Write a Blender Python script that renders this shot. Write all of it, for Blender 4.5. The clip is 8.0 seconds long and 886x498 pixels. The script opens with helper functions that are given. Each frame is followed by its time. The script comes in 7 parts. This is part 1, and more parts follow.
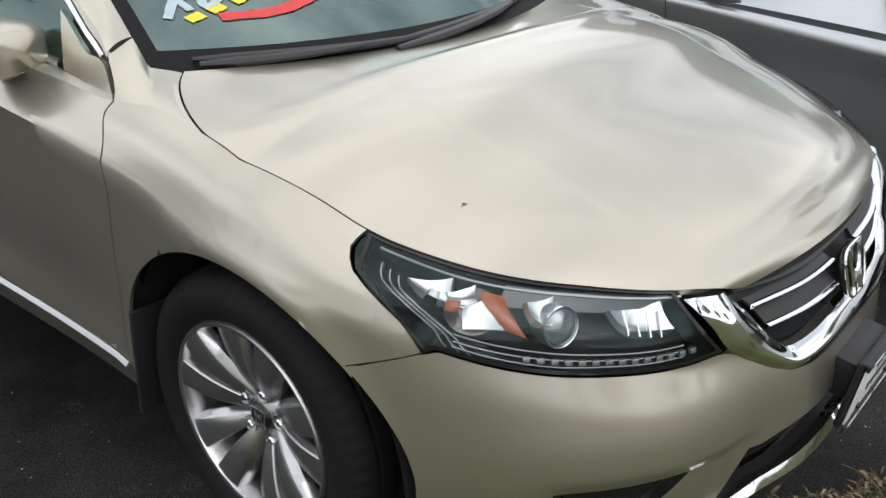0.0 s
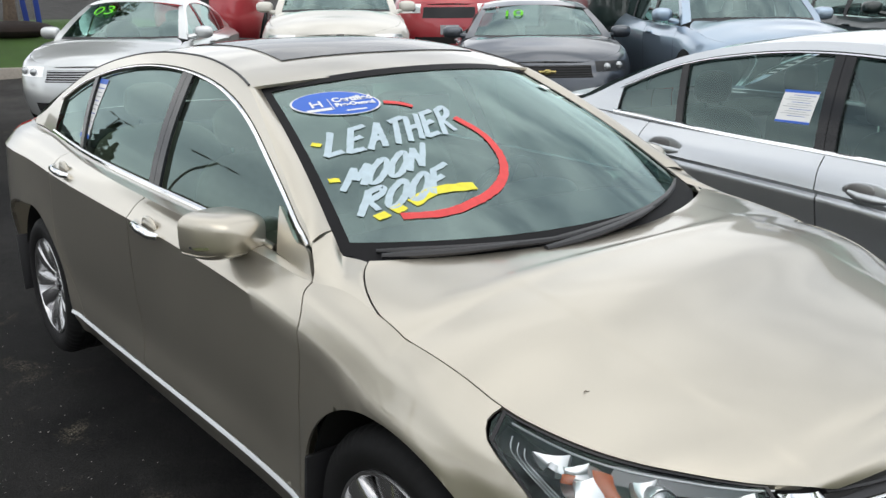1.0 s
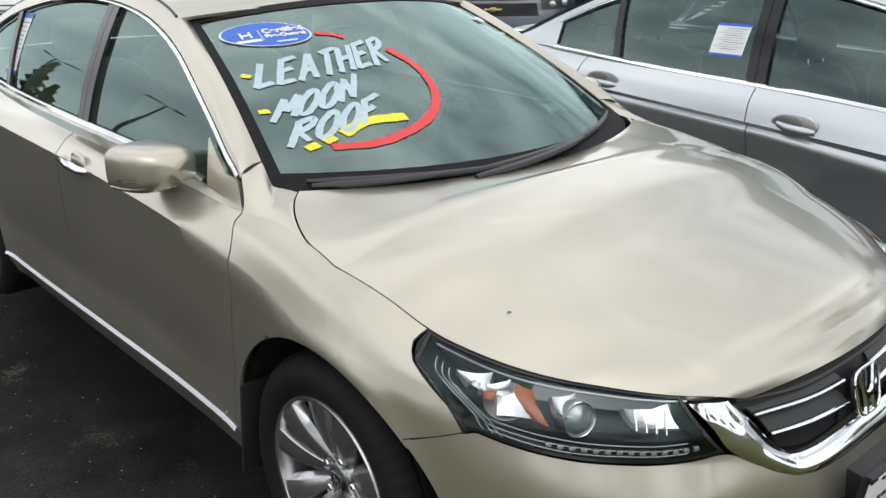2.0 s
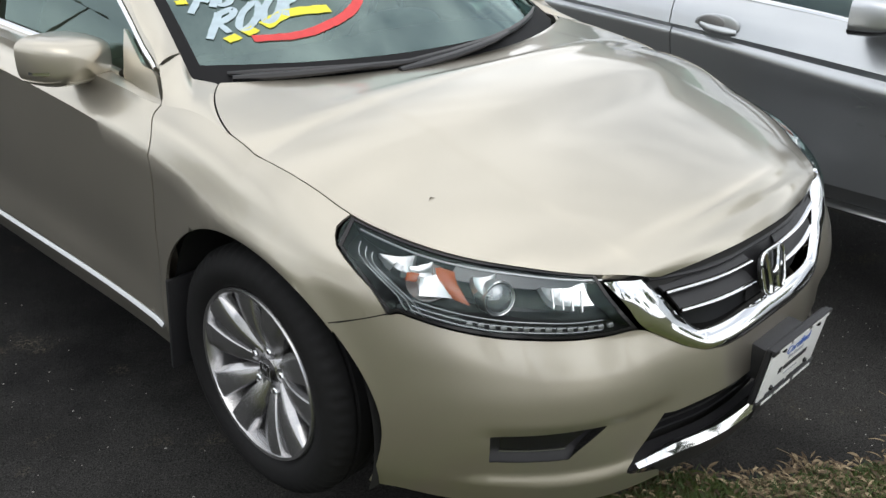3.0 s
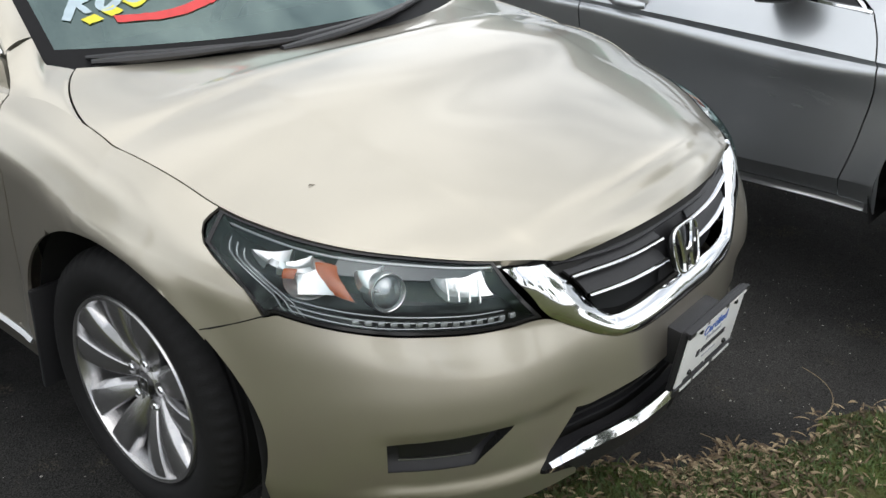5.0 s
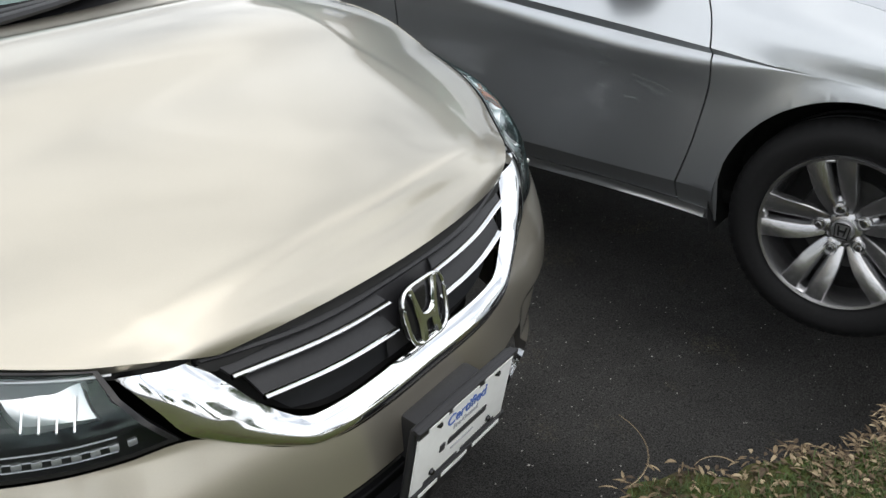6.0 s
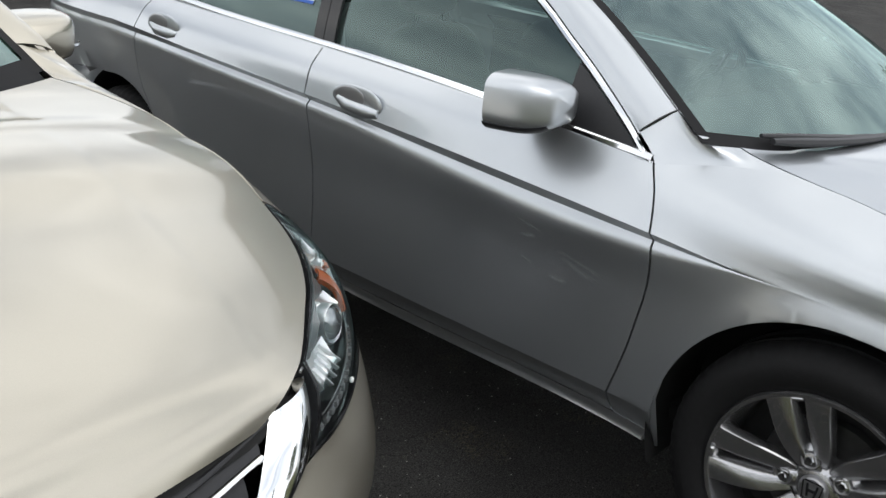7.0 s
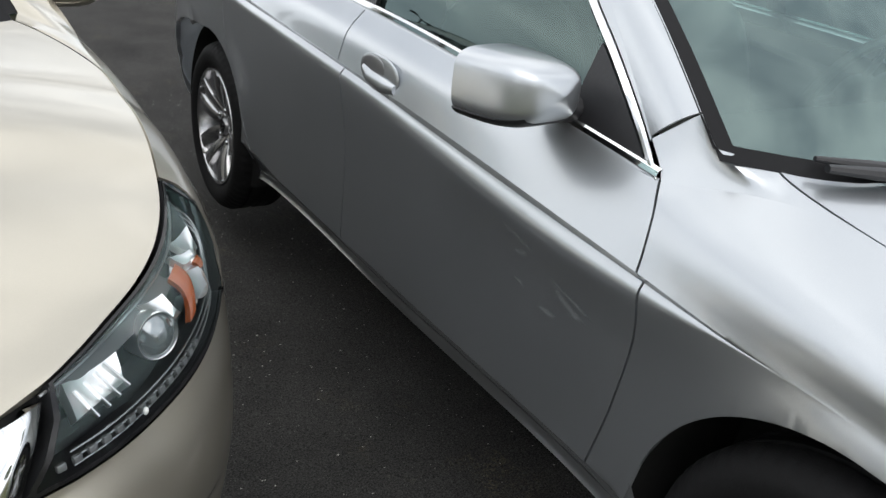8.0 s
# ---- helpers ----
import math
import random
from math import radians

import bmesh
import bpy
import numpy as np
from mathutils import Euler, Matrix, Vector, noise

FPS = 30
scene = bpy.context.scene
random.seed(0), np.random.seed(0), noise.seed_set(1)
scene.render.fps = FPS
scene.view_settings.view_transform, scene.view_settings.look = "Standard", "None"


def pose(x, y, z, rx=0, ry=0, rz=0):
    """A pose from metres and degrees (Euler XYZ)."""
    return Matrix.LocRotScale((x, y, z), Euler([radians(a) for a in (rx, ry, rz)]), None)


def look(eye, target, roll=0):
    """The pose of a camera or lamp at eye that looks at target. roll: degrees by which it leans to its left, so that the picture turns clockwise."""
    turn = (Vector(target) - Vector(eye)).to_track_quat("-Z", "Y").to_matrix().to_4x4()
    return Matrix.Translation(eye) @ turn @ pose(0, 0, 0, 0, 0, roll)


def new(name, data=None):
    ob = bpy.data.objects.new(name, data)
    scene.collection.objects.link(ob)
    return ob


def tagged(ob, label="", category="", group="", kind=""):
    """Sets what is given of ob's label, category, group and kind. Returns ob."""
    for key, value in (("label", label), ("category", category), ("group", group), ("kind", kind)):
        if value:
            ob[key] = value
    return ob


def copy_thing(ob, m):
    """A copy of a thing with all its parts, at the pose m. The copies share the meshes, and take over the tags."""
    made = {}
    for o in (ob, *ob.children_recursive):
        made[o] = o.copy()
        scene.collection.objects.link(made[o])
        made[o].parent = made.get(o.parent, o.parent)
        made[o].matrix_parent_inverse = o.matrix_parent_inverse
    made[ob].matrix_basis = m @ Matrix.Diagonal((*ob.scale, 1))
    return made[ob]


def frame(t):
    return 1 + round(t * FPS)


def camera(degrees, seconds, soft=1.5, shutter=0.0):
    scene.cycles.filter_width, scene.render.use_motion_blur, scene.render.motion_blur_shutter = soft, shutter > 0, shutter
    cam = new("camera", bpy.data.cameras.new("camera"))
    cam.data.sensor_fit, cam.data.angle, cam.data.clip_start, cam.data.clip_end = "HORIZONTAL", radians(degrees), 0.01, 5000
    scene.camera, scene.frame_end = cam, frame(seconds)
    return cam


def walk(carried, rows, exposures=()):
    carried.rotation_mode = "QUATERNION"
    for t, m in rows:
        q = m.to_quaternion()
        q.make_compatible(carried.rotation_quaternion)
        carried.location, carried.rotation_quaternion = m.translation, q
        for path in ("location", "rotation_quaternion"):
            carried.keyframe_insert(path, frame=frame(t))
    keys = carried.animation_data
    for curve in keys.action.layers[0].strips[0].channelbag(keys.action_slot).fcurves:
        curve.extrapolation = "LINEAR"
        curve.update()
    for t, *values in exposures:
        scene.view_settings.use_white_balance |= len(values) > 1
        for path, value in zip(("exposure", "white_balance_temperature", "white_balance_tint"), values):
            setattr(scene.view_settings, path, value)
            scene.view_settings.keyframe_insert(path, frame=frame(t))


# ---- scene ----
cam = camera(53.48, 8.0)
# seconds, eye x y z, yaw to the left of +y, pitch up, lean to the right
ROWS = [
    (0.0, -1.7593, -1.2432, 1.4240, -50.36, -25.65, 0.12),
    (0.5, -1.8517, -1.4143, 1.5535, -42.92, -19.05, -0.46),
    (1.0, -1.9137, -1.4844, 1.6040, -38.67, -15.66, 0.38),
    (1.5, -1.9255, -1.5072, 1.6023, -38.36, -15.95, 0.74),
    (2.0, -1.8918, -1.5499, 1.5725, -41.84, -19.30, 0.21),
    (2.2, -1.8946, -1.5602, 1.5594, -43.26, -20.91, -0.17),
    (3.3, -1.9029, -1.6107, 1.5124, -47.00, -25.07, -1.12),
    (3.5, -1.9033, -1.6119, 1.5229, -47.29, -25.17, -1.34),
    (4.0, -1.8903, -1.6185, 1.5187, -46.70, -24.59, -0.49),
    (4.2, -1.8793, -1.6252, 1.5092, -46.52, -24.51, 0.65),
    (5.3, -1.5856, -1.5449, 1.4282, -53.85, -25.64, -1.26),
    (5.5, -1.4584, -1.5369, 1.4591, -55.70, -26.35, -1.80),
    (6.0, -1.0578, -1.5980, 1.3985, -56.70, -27.46, -1.38),
    (6.5, -0.7090, -1.6087, 1.3934, -55.40, -24.59, -3.79),
    (7.0, -0.3206, -1.5984, 1.3892, -53.14, -20.83, -5.19),
    (7.5, 0.0181, -1.6860, 1.3443, -44.66, -21.46, -5.76),
    (8.0, 0.3406, -1.7206, 1.3619, -37.51, -23.65, -6.36),
]
walk(cam, [(t, pose(x, y, z, 90 + pitch, 0, yaw) @ pose(0, 0, 0, 0, 0, -lean)) for t, x, y, z, yaw, pitch, lean in ROWS],
     exposures=[(0.0, 0.0), (2.0, 0.0), (3.5, 0.14), (5.5, 0.1), (7.0, 0.0), (7.5, -0.04), (8.0, 0.1)])

# ---- light: an overcast sky with brighter breaks, and a weak wide sun ----
SUN_UP, SUN_ROUND = 52, 200
world = bpy.data.worlds.new("overcast_sky")
scene.world = world
world.use_nodes = True
wt = world.node_tree
wt.nodes.clear()
sky = wt.nodes.new("ShaderNodeTexSky")
sky.sky_type, sky.sun_disc = "NISHITA", False
sky.sun_elevation, sky.sun_rotation = radians(SUN_UP), radians(SUN_ROUND)
sky_gain = wt.nodes.new("ShaderNodeVectorMath")
sky_gain.operation = "SCALE"
sky_gain.inputs["Scale"].default_value = 0.10
coords = wt.nodes.new("ShaderNodeTexCoord")
stretch = wt.nodes.new("ShaderNodeMapping")
stretch.inputs["Scale"].default_value = (1.3, 2.6, 4.0)
stretch.inputs["Rotation"].default_value = (0.2, 0.1, 0.6)
cloud = wt.nodes.new("ShaderNodeTexNoise")
cloud.inputs["Scale"].default_value, cloud.inputs["Detail"].default_value, cloud.inputs["Roughness"].default_value = 1.5, 6.0, 0.55
cloud.inputs["Distortion"].default_value = 0.4
tone = wt.nodes.new("ShaderNodeValToRGB")
tone.color_ramp.elements[0].position, tone.color_ramp.elements[0].color = 0.32, (0.36, 0.39, 0.44, 1)
tone.color_ramp.elements[1].position, tone.color_ramp.elements[1].color = 0.66, (1.22, 1.22, 1.20, 1)
blend = wt.nodes.new("ShaderNodeMix")
blend.data_type, blend.inputs["Factor"].default_value = "RGBA", 0.86
background = wt.nodes.new("ShaderNodeBackground")
background.inputs["Strength"].default_value = 1.75
world_out = wt.nodes.new("ShaderNodeOutputWorld")
wt.links.new(sky.outputs["Color"], sky_gain.inputs[0])
wt.links.new(coords.outputs["Generated"], stretch.inputs["Vector"])
wt.links.new(stretch.outputs["Vector"], cloud.inputs["Vector"])
wt.links.new(cloud.outputs["Fac"], tone.inputs["Fac"])
wt.links.new(sky_gain.outputs["Vector"], blend.inputs["A"])
wt.links.new(tone.outputs["Color"], blend.inputs["B"])
wt.links.new(blend.outputs["Result"], background.inputs["Color"])
wt.links.new(background.outputs["Background"], world_out.inputs["Surface"])
sun = new("sun", bpy.data.lights.new("sun", "SUN"))
sun.data.energy, sun.data.angle, sun.data.color = 0.6, radians(50), (1.0, 0.96, 0.90)
sun.matrix_world = look((0, 0, 30), (0 - 30 * math.sin(radians(SUN_ROUND)) / math.tan(radians(SUN_UP)),
                                    -30 * math.cos(radians(SUN_ROUND)) / math.tan(radians(SUN_UP)), 0))


# ---- materials ----
def material(name, color, rough=0.5, metal=0.0, **more):
    """A principled material; more: coat, transmission, ior, spec; vary and scale: grain of the colour; stain; bump, bump_scale."""
    m = bpy.data.materials.new(name)
    m.use_nodes = True
    nt = m.node_tree
    b = nt.nodes["Principled BSDF"]
    b.inputs["Base Color"].default_value = (*color, 1)
    b.inputs["Roughness"].default_value, b.inputs["Metallic"].default_value = rough, metal
    b.inputs["Coat Weight"].default_value = more.get("coat", 0.0)
    b.inputs["Coat Roughness"].default_value = more.get("coat_rough", 0.03)
    b.inputs["Transmission Weight"].default_value = more.get("transmission", 0.0)
    b.inputs["IOR"].default_value = more.get("ior", 1.45)
    b.inputs["Specular IOR Level"].default_value = more.get("spec", 0.5)
    tc = nt.nodes.new("ShaderNodeTexCoord")
    vary = more.get("vary", 0.0)
    if vary:
        fine, wide = nt.nodes.new("ShaderNodeTexNoise"), nt.nodes.new("ShaderNodeTexNoise")
        fine.inputs["Scale"].default_value, fine.inputs["Detail"].default_value = more.get("scale", 60), 4
        wide.inputs["Scale"].default_value, wide.inputs["Detail"].default_value = more.get("wide", 2.5), 5
        add = nt.nodes.new("ShaderNodeMath")
        add.operation = "ADD"
        ramp = nt.nodes.new("ShaderNodeMapRange")
        ramp.inputs["From Min"].default_value, ramp.inputs["From Max"].default_value = 0.6, 1.4
        ramp.inputs["To Min"].default_value, ramp.inputs["To Max"].default_value = 1 - vary, 1 + vary
        gain = nt.nodes.new("ShaderNodeVectorMath")
        gain.operation = "SCALE"
        gain.inputs[0].default_value = color
        for n in (fine, wide):
            nt.links.new(tc.outputs["Object"], n.inputs["Vector"])
        nt.links.new(fine.outputs["Fac"], add.inputs[0])
        nt.links.new(wide.outputs["Fac"], add.inputs[1])
        nt.links.new(add.outputs["Value"], ramp.inputs["Value"])
        nt.links.new(ramp.outputs["Result"], gain.inputs["Scale"])
        nt.links.new(gain.outputs["Vector"], b.inputs["Base Color"])
        if more.get("rough_vary"):
            rr = nt.nodes.new("ShaderNodeMapRange")
            rr.inputs["To Min"].default_value, rr.inputs["To Max"].default_value = rough - more["rough_vary"], rough + more["rough_vary"]
            nt.links.new(wide.outputs["Fac"], rr.inputs["Value"])
            nt.links.new(rr.outputs["Result"], b.inputs["Roughness"])
    if more.get("bump"):
        relief, bump = nt.nodes.new("ShaderNodeTexNoise"), nt.nodes.new("ShaderNodeBump")
        relief.inputs["Scale"].default_value, relief.inputs["Detail"].default_value = more.get("bump_scale", 120), 3
        bump.inputs["Strength"].default_value, bump.inputs["Distance"].default_value = more["bump"], more.get("bump_depth", 0.003)
        nt.links.new(tc.outputs["Object"], relief.inputs["Vector"])
        nt.links.new(relief.outputs["Fac"], bump.inputs["Height"])
        nt.links.new(bump.outputs["Normal"], b.inputs["Normal"])
    return m


def car_paint(name, color, metal=0.8, rough=0.32, flake=0.06):
    """Metallic flake under a clear coat with faint dust."""
    return material(name, color, rough, metal, coat=1.0, coat_rough=0.035, vary=flake, scale=900, wide=3.0, rough_vary=0.05)


def thin_glass(name, tint, clear=0.8, rough=0.0, ior=1.5):
    """A thin pane: tinted see-through mixed with mirror gloss by Fresnel."""
    m = bpy.data.materials.new(name)
    m.use_nodes = True
    nt = m.node_tree
    nt.nodes.clear()
    out, mix = nt.nodes.new("ShaderNodeOutputMaterial"), nt.nodes.new("ShaderNodeMixShader")
    see, gloss, fres = nt.nodes.new("ShaderNodeBsdfTransparent"), nt.nodes.new("ShaderNodeBsdfGlossy"), nt.nodes.new("ShaderNodeFresnel")
    see.inputs["Color"].default_value = tuple(c * clear for c in tint) + (1,)
    gloss.inputs["Roughness"].default_value = rough
    gloss.inputs["Color"].default_value = (0.75, 0.97, 0.95, 1)
    fres.inputs["IOR"].default_value = ior
    nt.links.new(fres.outputs["Fac"], mix.inputs["Fac"])
    nt.links.new(see.outputs["BSDF"], mix.inputs[1])
    nt.links.new(gloss.outputs["BSDF"], mix.inputs[2])
    nt.links.new(mix.outputs["Shader"], out.inputs["Surface"])
    return m


GOLD = car_paint("champagne_metallic_paint", (0.50, 0.465, 0.39))
SILVER = car_paint("silver_metallic_paint", (0.52, 0.545, 0.57), 0.85, 0.32)
CHROME = material("chrome", (0.86, 0.87, 0.88), 0.06, 1.0, vary=0.02, scale=30)
SATIN = material("satin_aluminium", (0.55, 0.56, 0.57), 0.28, 0.9, vary=0.06, scale=200)
ALLOY_DARK = material("weathered_silver_alloy", (0.50, 0.50, 0.51), 0.27, 0.95, vary=0.08, scale=150)
ALLOY_GREY = material("machined_grey_alloy", (0.36, 0.36, 0.37), 0.34, 0.85, vary=0.08, scale=150)
DISC = material("brake_disc_steel", (0.10, 0.10, 0.10), 0.45, 0.8, vary=0.15, scale=60)
RUBBER = material("tyre_rubber", (0.010, 0.010, 0.0105), 0.7, spec=0.22, vary=0.25, scale=90, bump=0.3, bump_scale=300)
TRIM = material("black_trim_plastic", (0.018, 0.018, 0.02), 0.42, vary=0.2, scale=140, bump=0.12, bump_scale=500)
GLOSS_BLACK = material("gloss_black", (0.012, 0.012, 0.013), 0.12, vary=0.1, scale=50)
FRIT = material("black_glass_border", (0.010, 0.010, 0.011), 0.55, spec=0.15, vary=0.15, scale=60)
# also colours the wheel discs that stand in for shade
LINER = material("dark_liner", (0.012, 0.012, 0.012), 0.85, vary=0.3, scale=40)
SEAT = material("beige_leather", (0.42, 0.38, 0.31), 0.5, vary=0.12, scale=40)
GREY_SEAT = material("grey_leather", (0.10, 0.10, 0.105), 0.5, vary=0.12, scale=40)
DASH = material("dark_dashboard_vinyl", (0.050, 0.047, 0.045), 0.6, vary=0.15, scale=60)
WINDSHIELD = thin_glass("green_tinted_windshield", (0.54, 0.81, 0.75), 0.92, ior=2.5)
SIDE_GLASS = thin_glass("dark_green_side_glass", (0.46, 0.60, 0.54), 0.88, ior=1.9)
LENS = thin_glass("clear_lens", (0.95, 0.96, 0.97), 0.95, ior=1.42)
MOON_GLASS = material("moonroof_glass", (0.02, 0.022, 0.025), 0.03, vary=0.05, scale=5)
AMBER = material("amber_reflector", (0.40, 0.10, 0.03), 0.2, coat=0.6, vary=0.25, scale=90)
REFLECTOR = material("bright_reflector", (0.95, 0.95, 0.95), 0.32, 1.0, vary=0.03, scale=40)
HOUSING = material("headlight_housing", (0.022, 0.023, 0.025), 0.3, vary=0.1, scale=60)
RED_LENS = material("red_tail_lens", (0.42, 0.02, 0.02), 0.1, coat=1.0, vary=0.1, scale=60)
WHITE = material("white_plastic", (0.75, 0.75, 0.74), 0.4, vary=0.05, scale=80)
PLATE_WHITE = material("white_printed_plate", (0.72, 0.73, 0.72), 0.35, vary=0.05, scale=60)
INK = material("dark_ink", (0.03, 0.03, 0.035), 0.5, vary=0.1)
BLUE_INK = material("blue_ink", (0.06, 0.13, 0.42), 0.45, vary=0.1)
GREY_INK = material("grey_ink", (0.35, 0.36, 0.38), 0.5, vary=0.1)
PALE_PAINT = material("pale_window_paint", (0.42, 0.52, 0.57), 0.7, vary=0.15, scale=50)
RED_PAINT = material("red_window_paint", (0.62, 0.06, 0.06), 0.6, vary=0.15, scale=40)
YELLOW_PAINT = material("yellow_window_paint", (0.72, 0.66, 0.05), 0.6, vary=0.15, scale=40)
DUST = material("thin_pale_dust", (0.34, 0.36, 0.37), 0.9, vary=0.5, scale=120)
DUST.node_tree.nodes["Principled BSDF"].inputs["Alpha"].default_value = 0.15
STICKER_BLUE = material("sticker_blue", (0.03, 0.12, 0.52), 0.4, vary=0.06, scale=30)


# ---- building helpers ----
def link(name, bm, mat, parent=None, label="", smooth=True):
    me = bpy.data.meshes.new(name)
    bm.normal_update()
    if smooth:
        for f in bm.faces:
            f.smooth = True
    bm.to_mesh(me)
    bm.free()
    if smooth:
        me.set_sharp_from_angle(angle=radians(38))
    me.materials.append(mat)
    ob = new(name, me)
    if parent is not None:
        ob.parent = parent
    if label:
        ob["label"] = label
    return ob


def pane(name, bm, mat, parent, label="", inside=(0, 1.5, 0.6)):
    """A thin pane of glass whose faces look away from a place inside."""
    bm.normal_update()
    if sum(f.normal.dot(f.calc_center_median() - Vector(inside)) * f.calc_area() for f in bm.faces) < 0:
        bmesh.ops.reverse_faces(bm, faces=bm.faces)
    ob = link(name, bm, mat, parent, label)
    ob.visible_shadow = False
    return ob


def part(name, bm, mat, parent, label="", smooth=True):
    return link(name, bm, mat, parent, label, smooth)


def thing(name, label, category, group="", kind=""):
    return tagged(new(name), label, category, group, kind)


def spline(knots):
    """A smooth curve through (x, value) knots."""
    k = np.array(knots, float)
    x, v = k[:, 0], k[:, 1:]
    if len(x) == 1:
        return lambda q: np.repeat(v, np.size(q), 0) if v.shape[1] > 1 else np.full(np.shape(q), v[0, 0])
    d = np.diff(v, axis=0) / np.diff(x)[:, None]
    m = np.empty_like(v)
    m[0], m[-1] = d[0], d[-1]
    if len(x) > 2:
        h = np.diff(x)[:, None]
        m[1:-1] = (d[:-1] * h[1:] + d[1:] * h[:-1]) / (h[1:] + h[:-1])

    def at(q):
        q = np.clip(np.asarray(q, float), x[0], x[-1])
        i = np.clip(np.searchsorted(x, q, "right") - 1, 0, len(x) - 2)
        w = x[i + 1] - x[i]
        t = ((q - x[i]) / w)[..., None]
        w = w[..., None]
        r = ((1 + 2 * t) * (1 - t) ** 2 * v[i] + t * (1 - t) ** 2 * w * m[i] + t * t * (3 - 2 * t) * v[i + 1] - t * t * (1 - t) * w * m[i + 1])
        return r[..., 0] if v.shape[1] == 1 else r
    return at


def lettering(word, size, bold=0.0):
    """The built-in font's letters as a flat, slightly raised mesh, centred on x."""
    curve = bpy.data.curves.new("letters", "FONT")
    curve.body, curve.size, curve.align_x, curve.extrude, curve.offset = word, size, "CENTER", 0.0006, bold
    ob = new("letters", curve)
    me = bpy.data.meshes.new_from_object(ob.evaluated_get(bpy.context.evaluated_depsgraph_get()))
    bm = bmesh.new()
    bm.from_mesh(me)
    bpy.data.objects.remove(ob)
    bpy.data.meshes.remove(me)
    return bm


class Shell:
    """The lower body of a car as a smooth skin: stations s from -1 (middle of the nose) over 0 (front axle) and metres
    along the flank to the tail, and levels v from the sill upwards. x is negative on the side that is built; it is mirrored for the other."""

    def __init__(self, levels, rear, sharp=(), flares=(), round_nose=0.0, tuck=((-1, 0), (4, 0))):
        self.flares, self.round_nose, self.tuck = flares, round_nose, spline(tuck)
        self.rear, self.sharp, self.count = rear, sharp, len(levels)
        self.levels = [(l[0], l[1], l[2], spline(l[3]), spline(l[4])) for l in levels]

    def rings(self, s):
        s = np.asarray(s, float)
        out = []
        for nose, tail, n, wide, high in self.levels:
            y = np.clip(s, 0, self.rear)
            w = wide(y)
            front, back = s < 0, s > self.rear
            a = np.radians(90 * np.clip(1 + s, 0, 1))
            b = np.radians(90 * np.clip(1 - (s - self.rear), 0, 1))
            x = np.where(front, w * np.sin(a) ** (2 / n), np.where(back, w * np.sin(b) ** (2 / 3.2), w))
            y = np.where(front, nose * np.cos(a) ** (2 / n), np.where(back, self.rear + (tail - self.rear) * np.cos(b) ** (2 / 3.2), y))
            out.append(np.stack([-x, y, high(s)], -1))
        # the top edge draws in over the lamps
        out[-1][..., 0] += 0.78 * self.tuck(s)
        out[-1][..., 1] += 0.62 * self.tuck(s)
        return np.array(out)

    def point(self, s, v):
        s, v = np.broadcast_arrays(np.asarray(s, float), np.asarray(v, float))
        r = self.rings(s.ravel())
        q = np.clip(v.ravel(), 0, self.count - 1)
        k = np.clip(np.floor(q).astype(int), 0, self.count - 2)
        t = (q - k)[:, None]
        j = np.arange(len(k))
        p0, p1 = r[k, j], r[k + 1, j]
        lo, hi = r[np.maximum(k - 1, 0), j], r[np.minimum(k + 2, self.count - 1), j]
        cut0 = np.isin(k, self.sharp) | (k == 0)
        cut1 = np.isin(k + 1, self.sharp) | (k + 1 == self.count - 1)
        m0 = np.where(cut0[:, None], p1 - p0, (p1 - lo) / 2)
        m1 = np.where(cut1[:, None], p1 - p0, (hi - p0) / 2)
        size = 2 * np.linalg.norm(p1 - p0, axis=1, keepdims=True)
        m0 = m0 * np.minimum(1, size / (np.linalg.norm(m0, axis=1, keepdims=True) + 1e-9))
        m1 = m1 * np.minimum(1, size / (np.linalg.norm(m1, axis=1, keepdims=True) + 1e-9))
        p = (1 + 2 * t) * (1 - t) ** 2 * p0 + t * (1 - t) ** 2 * m0 + t * t * (3 - 2 * t) * p1 - t * t * (1 - t) * m1
        for cy, cz, r, amp, wide in self.flares:
            d = np.hypot(p[:, 1] - cy, p[:, 2] - cz)
            p[:, 0] -= amp * np.exp(-((d - r) / wide) ** 2)
        p[:, 1] += self.round_nose * np.exp(-((np.abs(p[:, 0]) - 0.36) / 0.13) ** 2) * np.clip((-0.62 - p[:, 1]) / 0.12, 0, 1)
        return p.reshape(*s.shape, 3)

    def level(self, s, z):
        """The level at which the skin has the height z, station by station."""
        s, z = np.broadcast_arrays(np.asarray(s, float), np.asarray(z, float))
        lo, hi = np.zeros(s.shape), np.full(s.shape, self.count - 1.0)
        for _ in range(14):
            mid = (lo + hi) / 2
            up = self.point(s, mid)[..., 2] < z
            lo, hi = np.where(up, mid, lo), np.where(up, hi, mid)
        return (lo + hi) / 2

    def normal(self, s, v):
        e = 2e-3
        a = self.point(np.asarray(s) + e, v) - self.point(np.asarray(s) - e, v)
        b = self.point(s, np.asarray(v) + 2 * e) - self.point(s, np.asarray(v) - 2 * e)
        n = np.cross(a, b)
        n /= np.linalg.norm(n, axis=-1, keepdims=True) + 1e-9
        out = np.stack([np.sign(self.point(s, v)[..., 0]) * 0 - 1 + 0 * n[..., 0], 0 * n[..., 1], 0 * n[..., 2] + 0.3], -1)
        front = np.asarray(s) < -0.5
        out = np.where(front[..., None], np.array([0, -1, 0.3]), out)
        return n * np.sign((n * out).sum(-1, keepdims=True) + 1e-9)

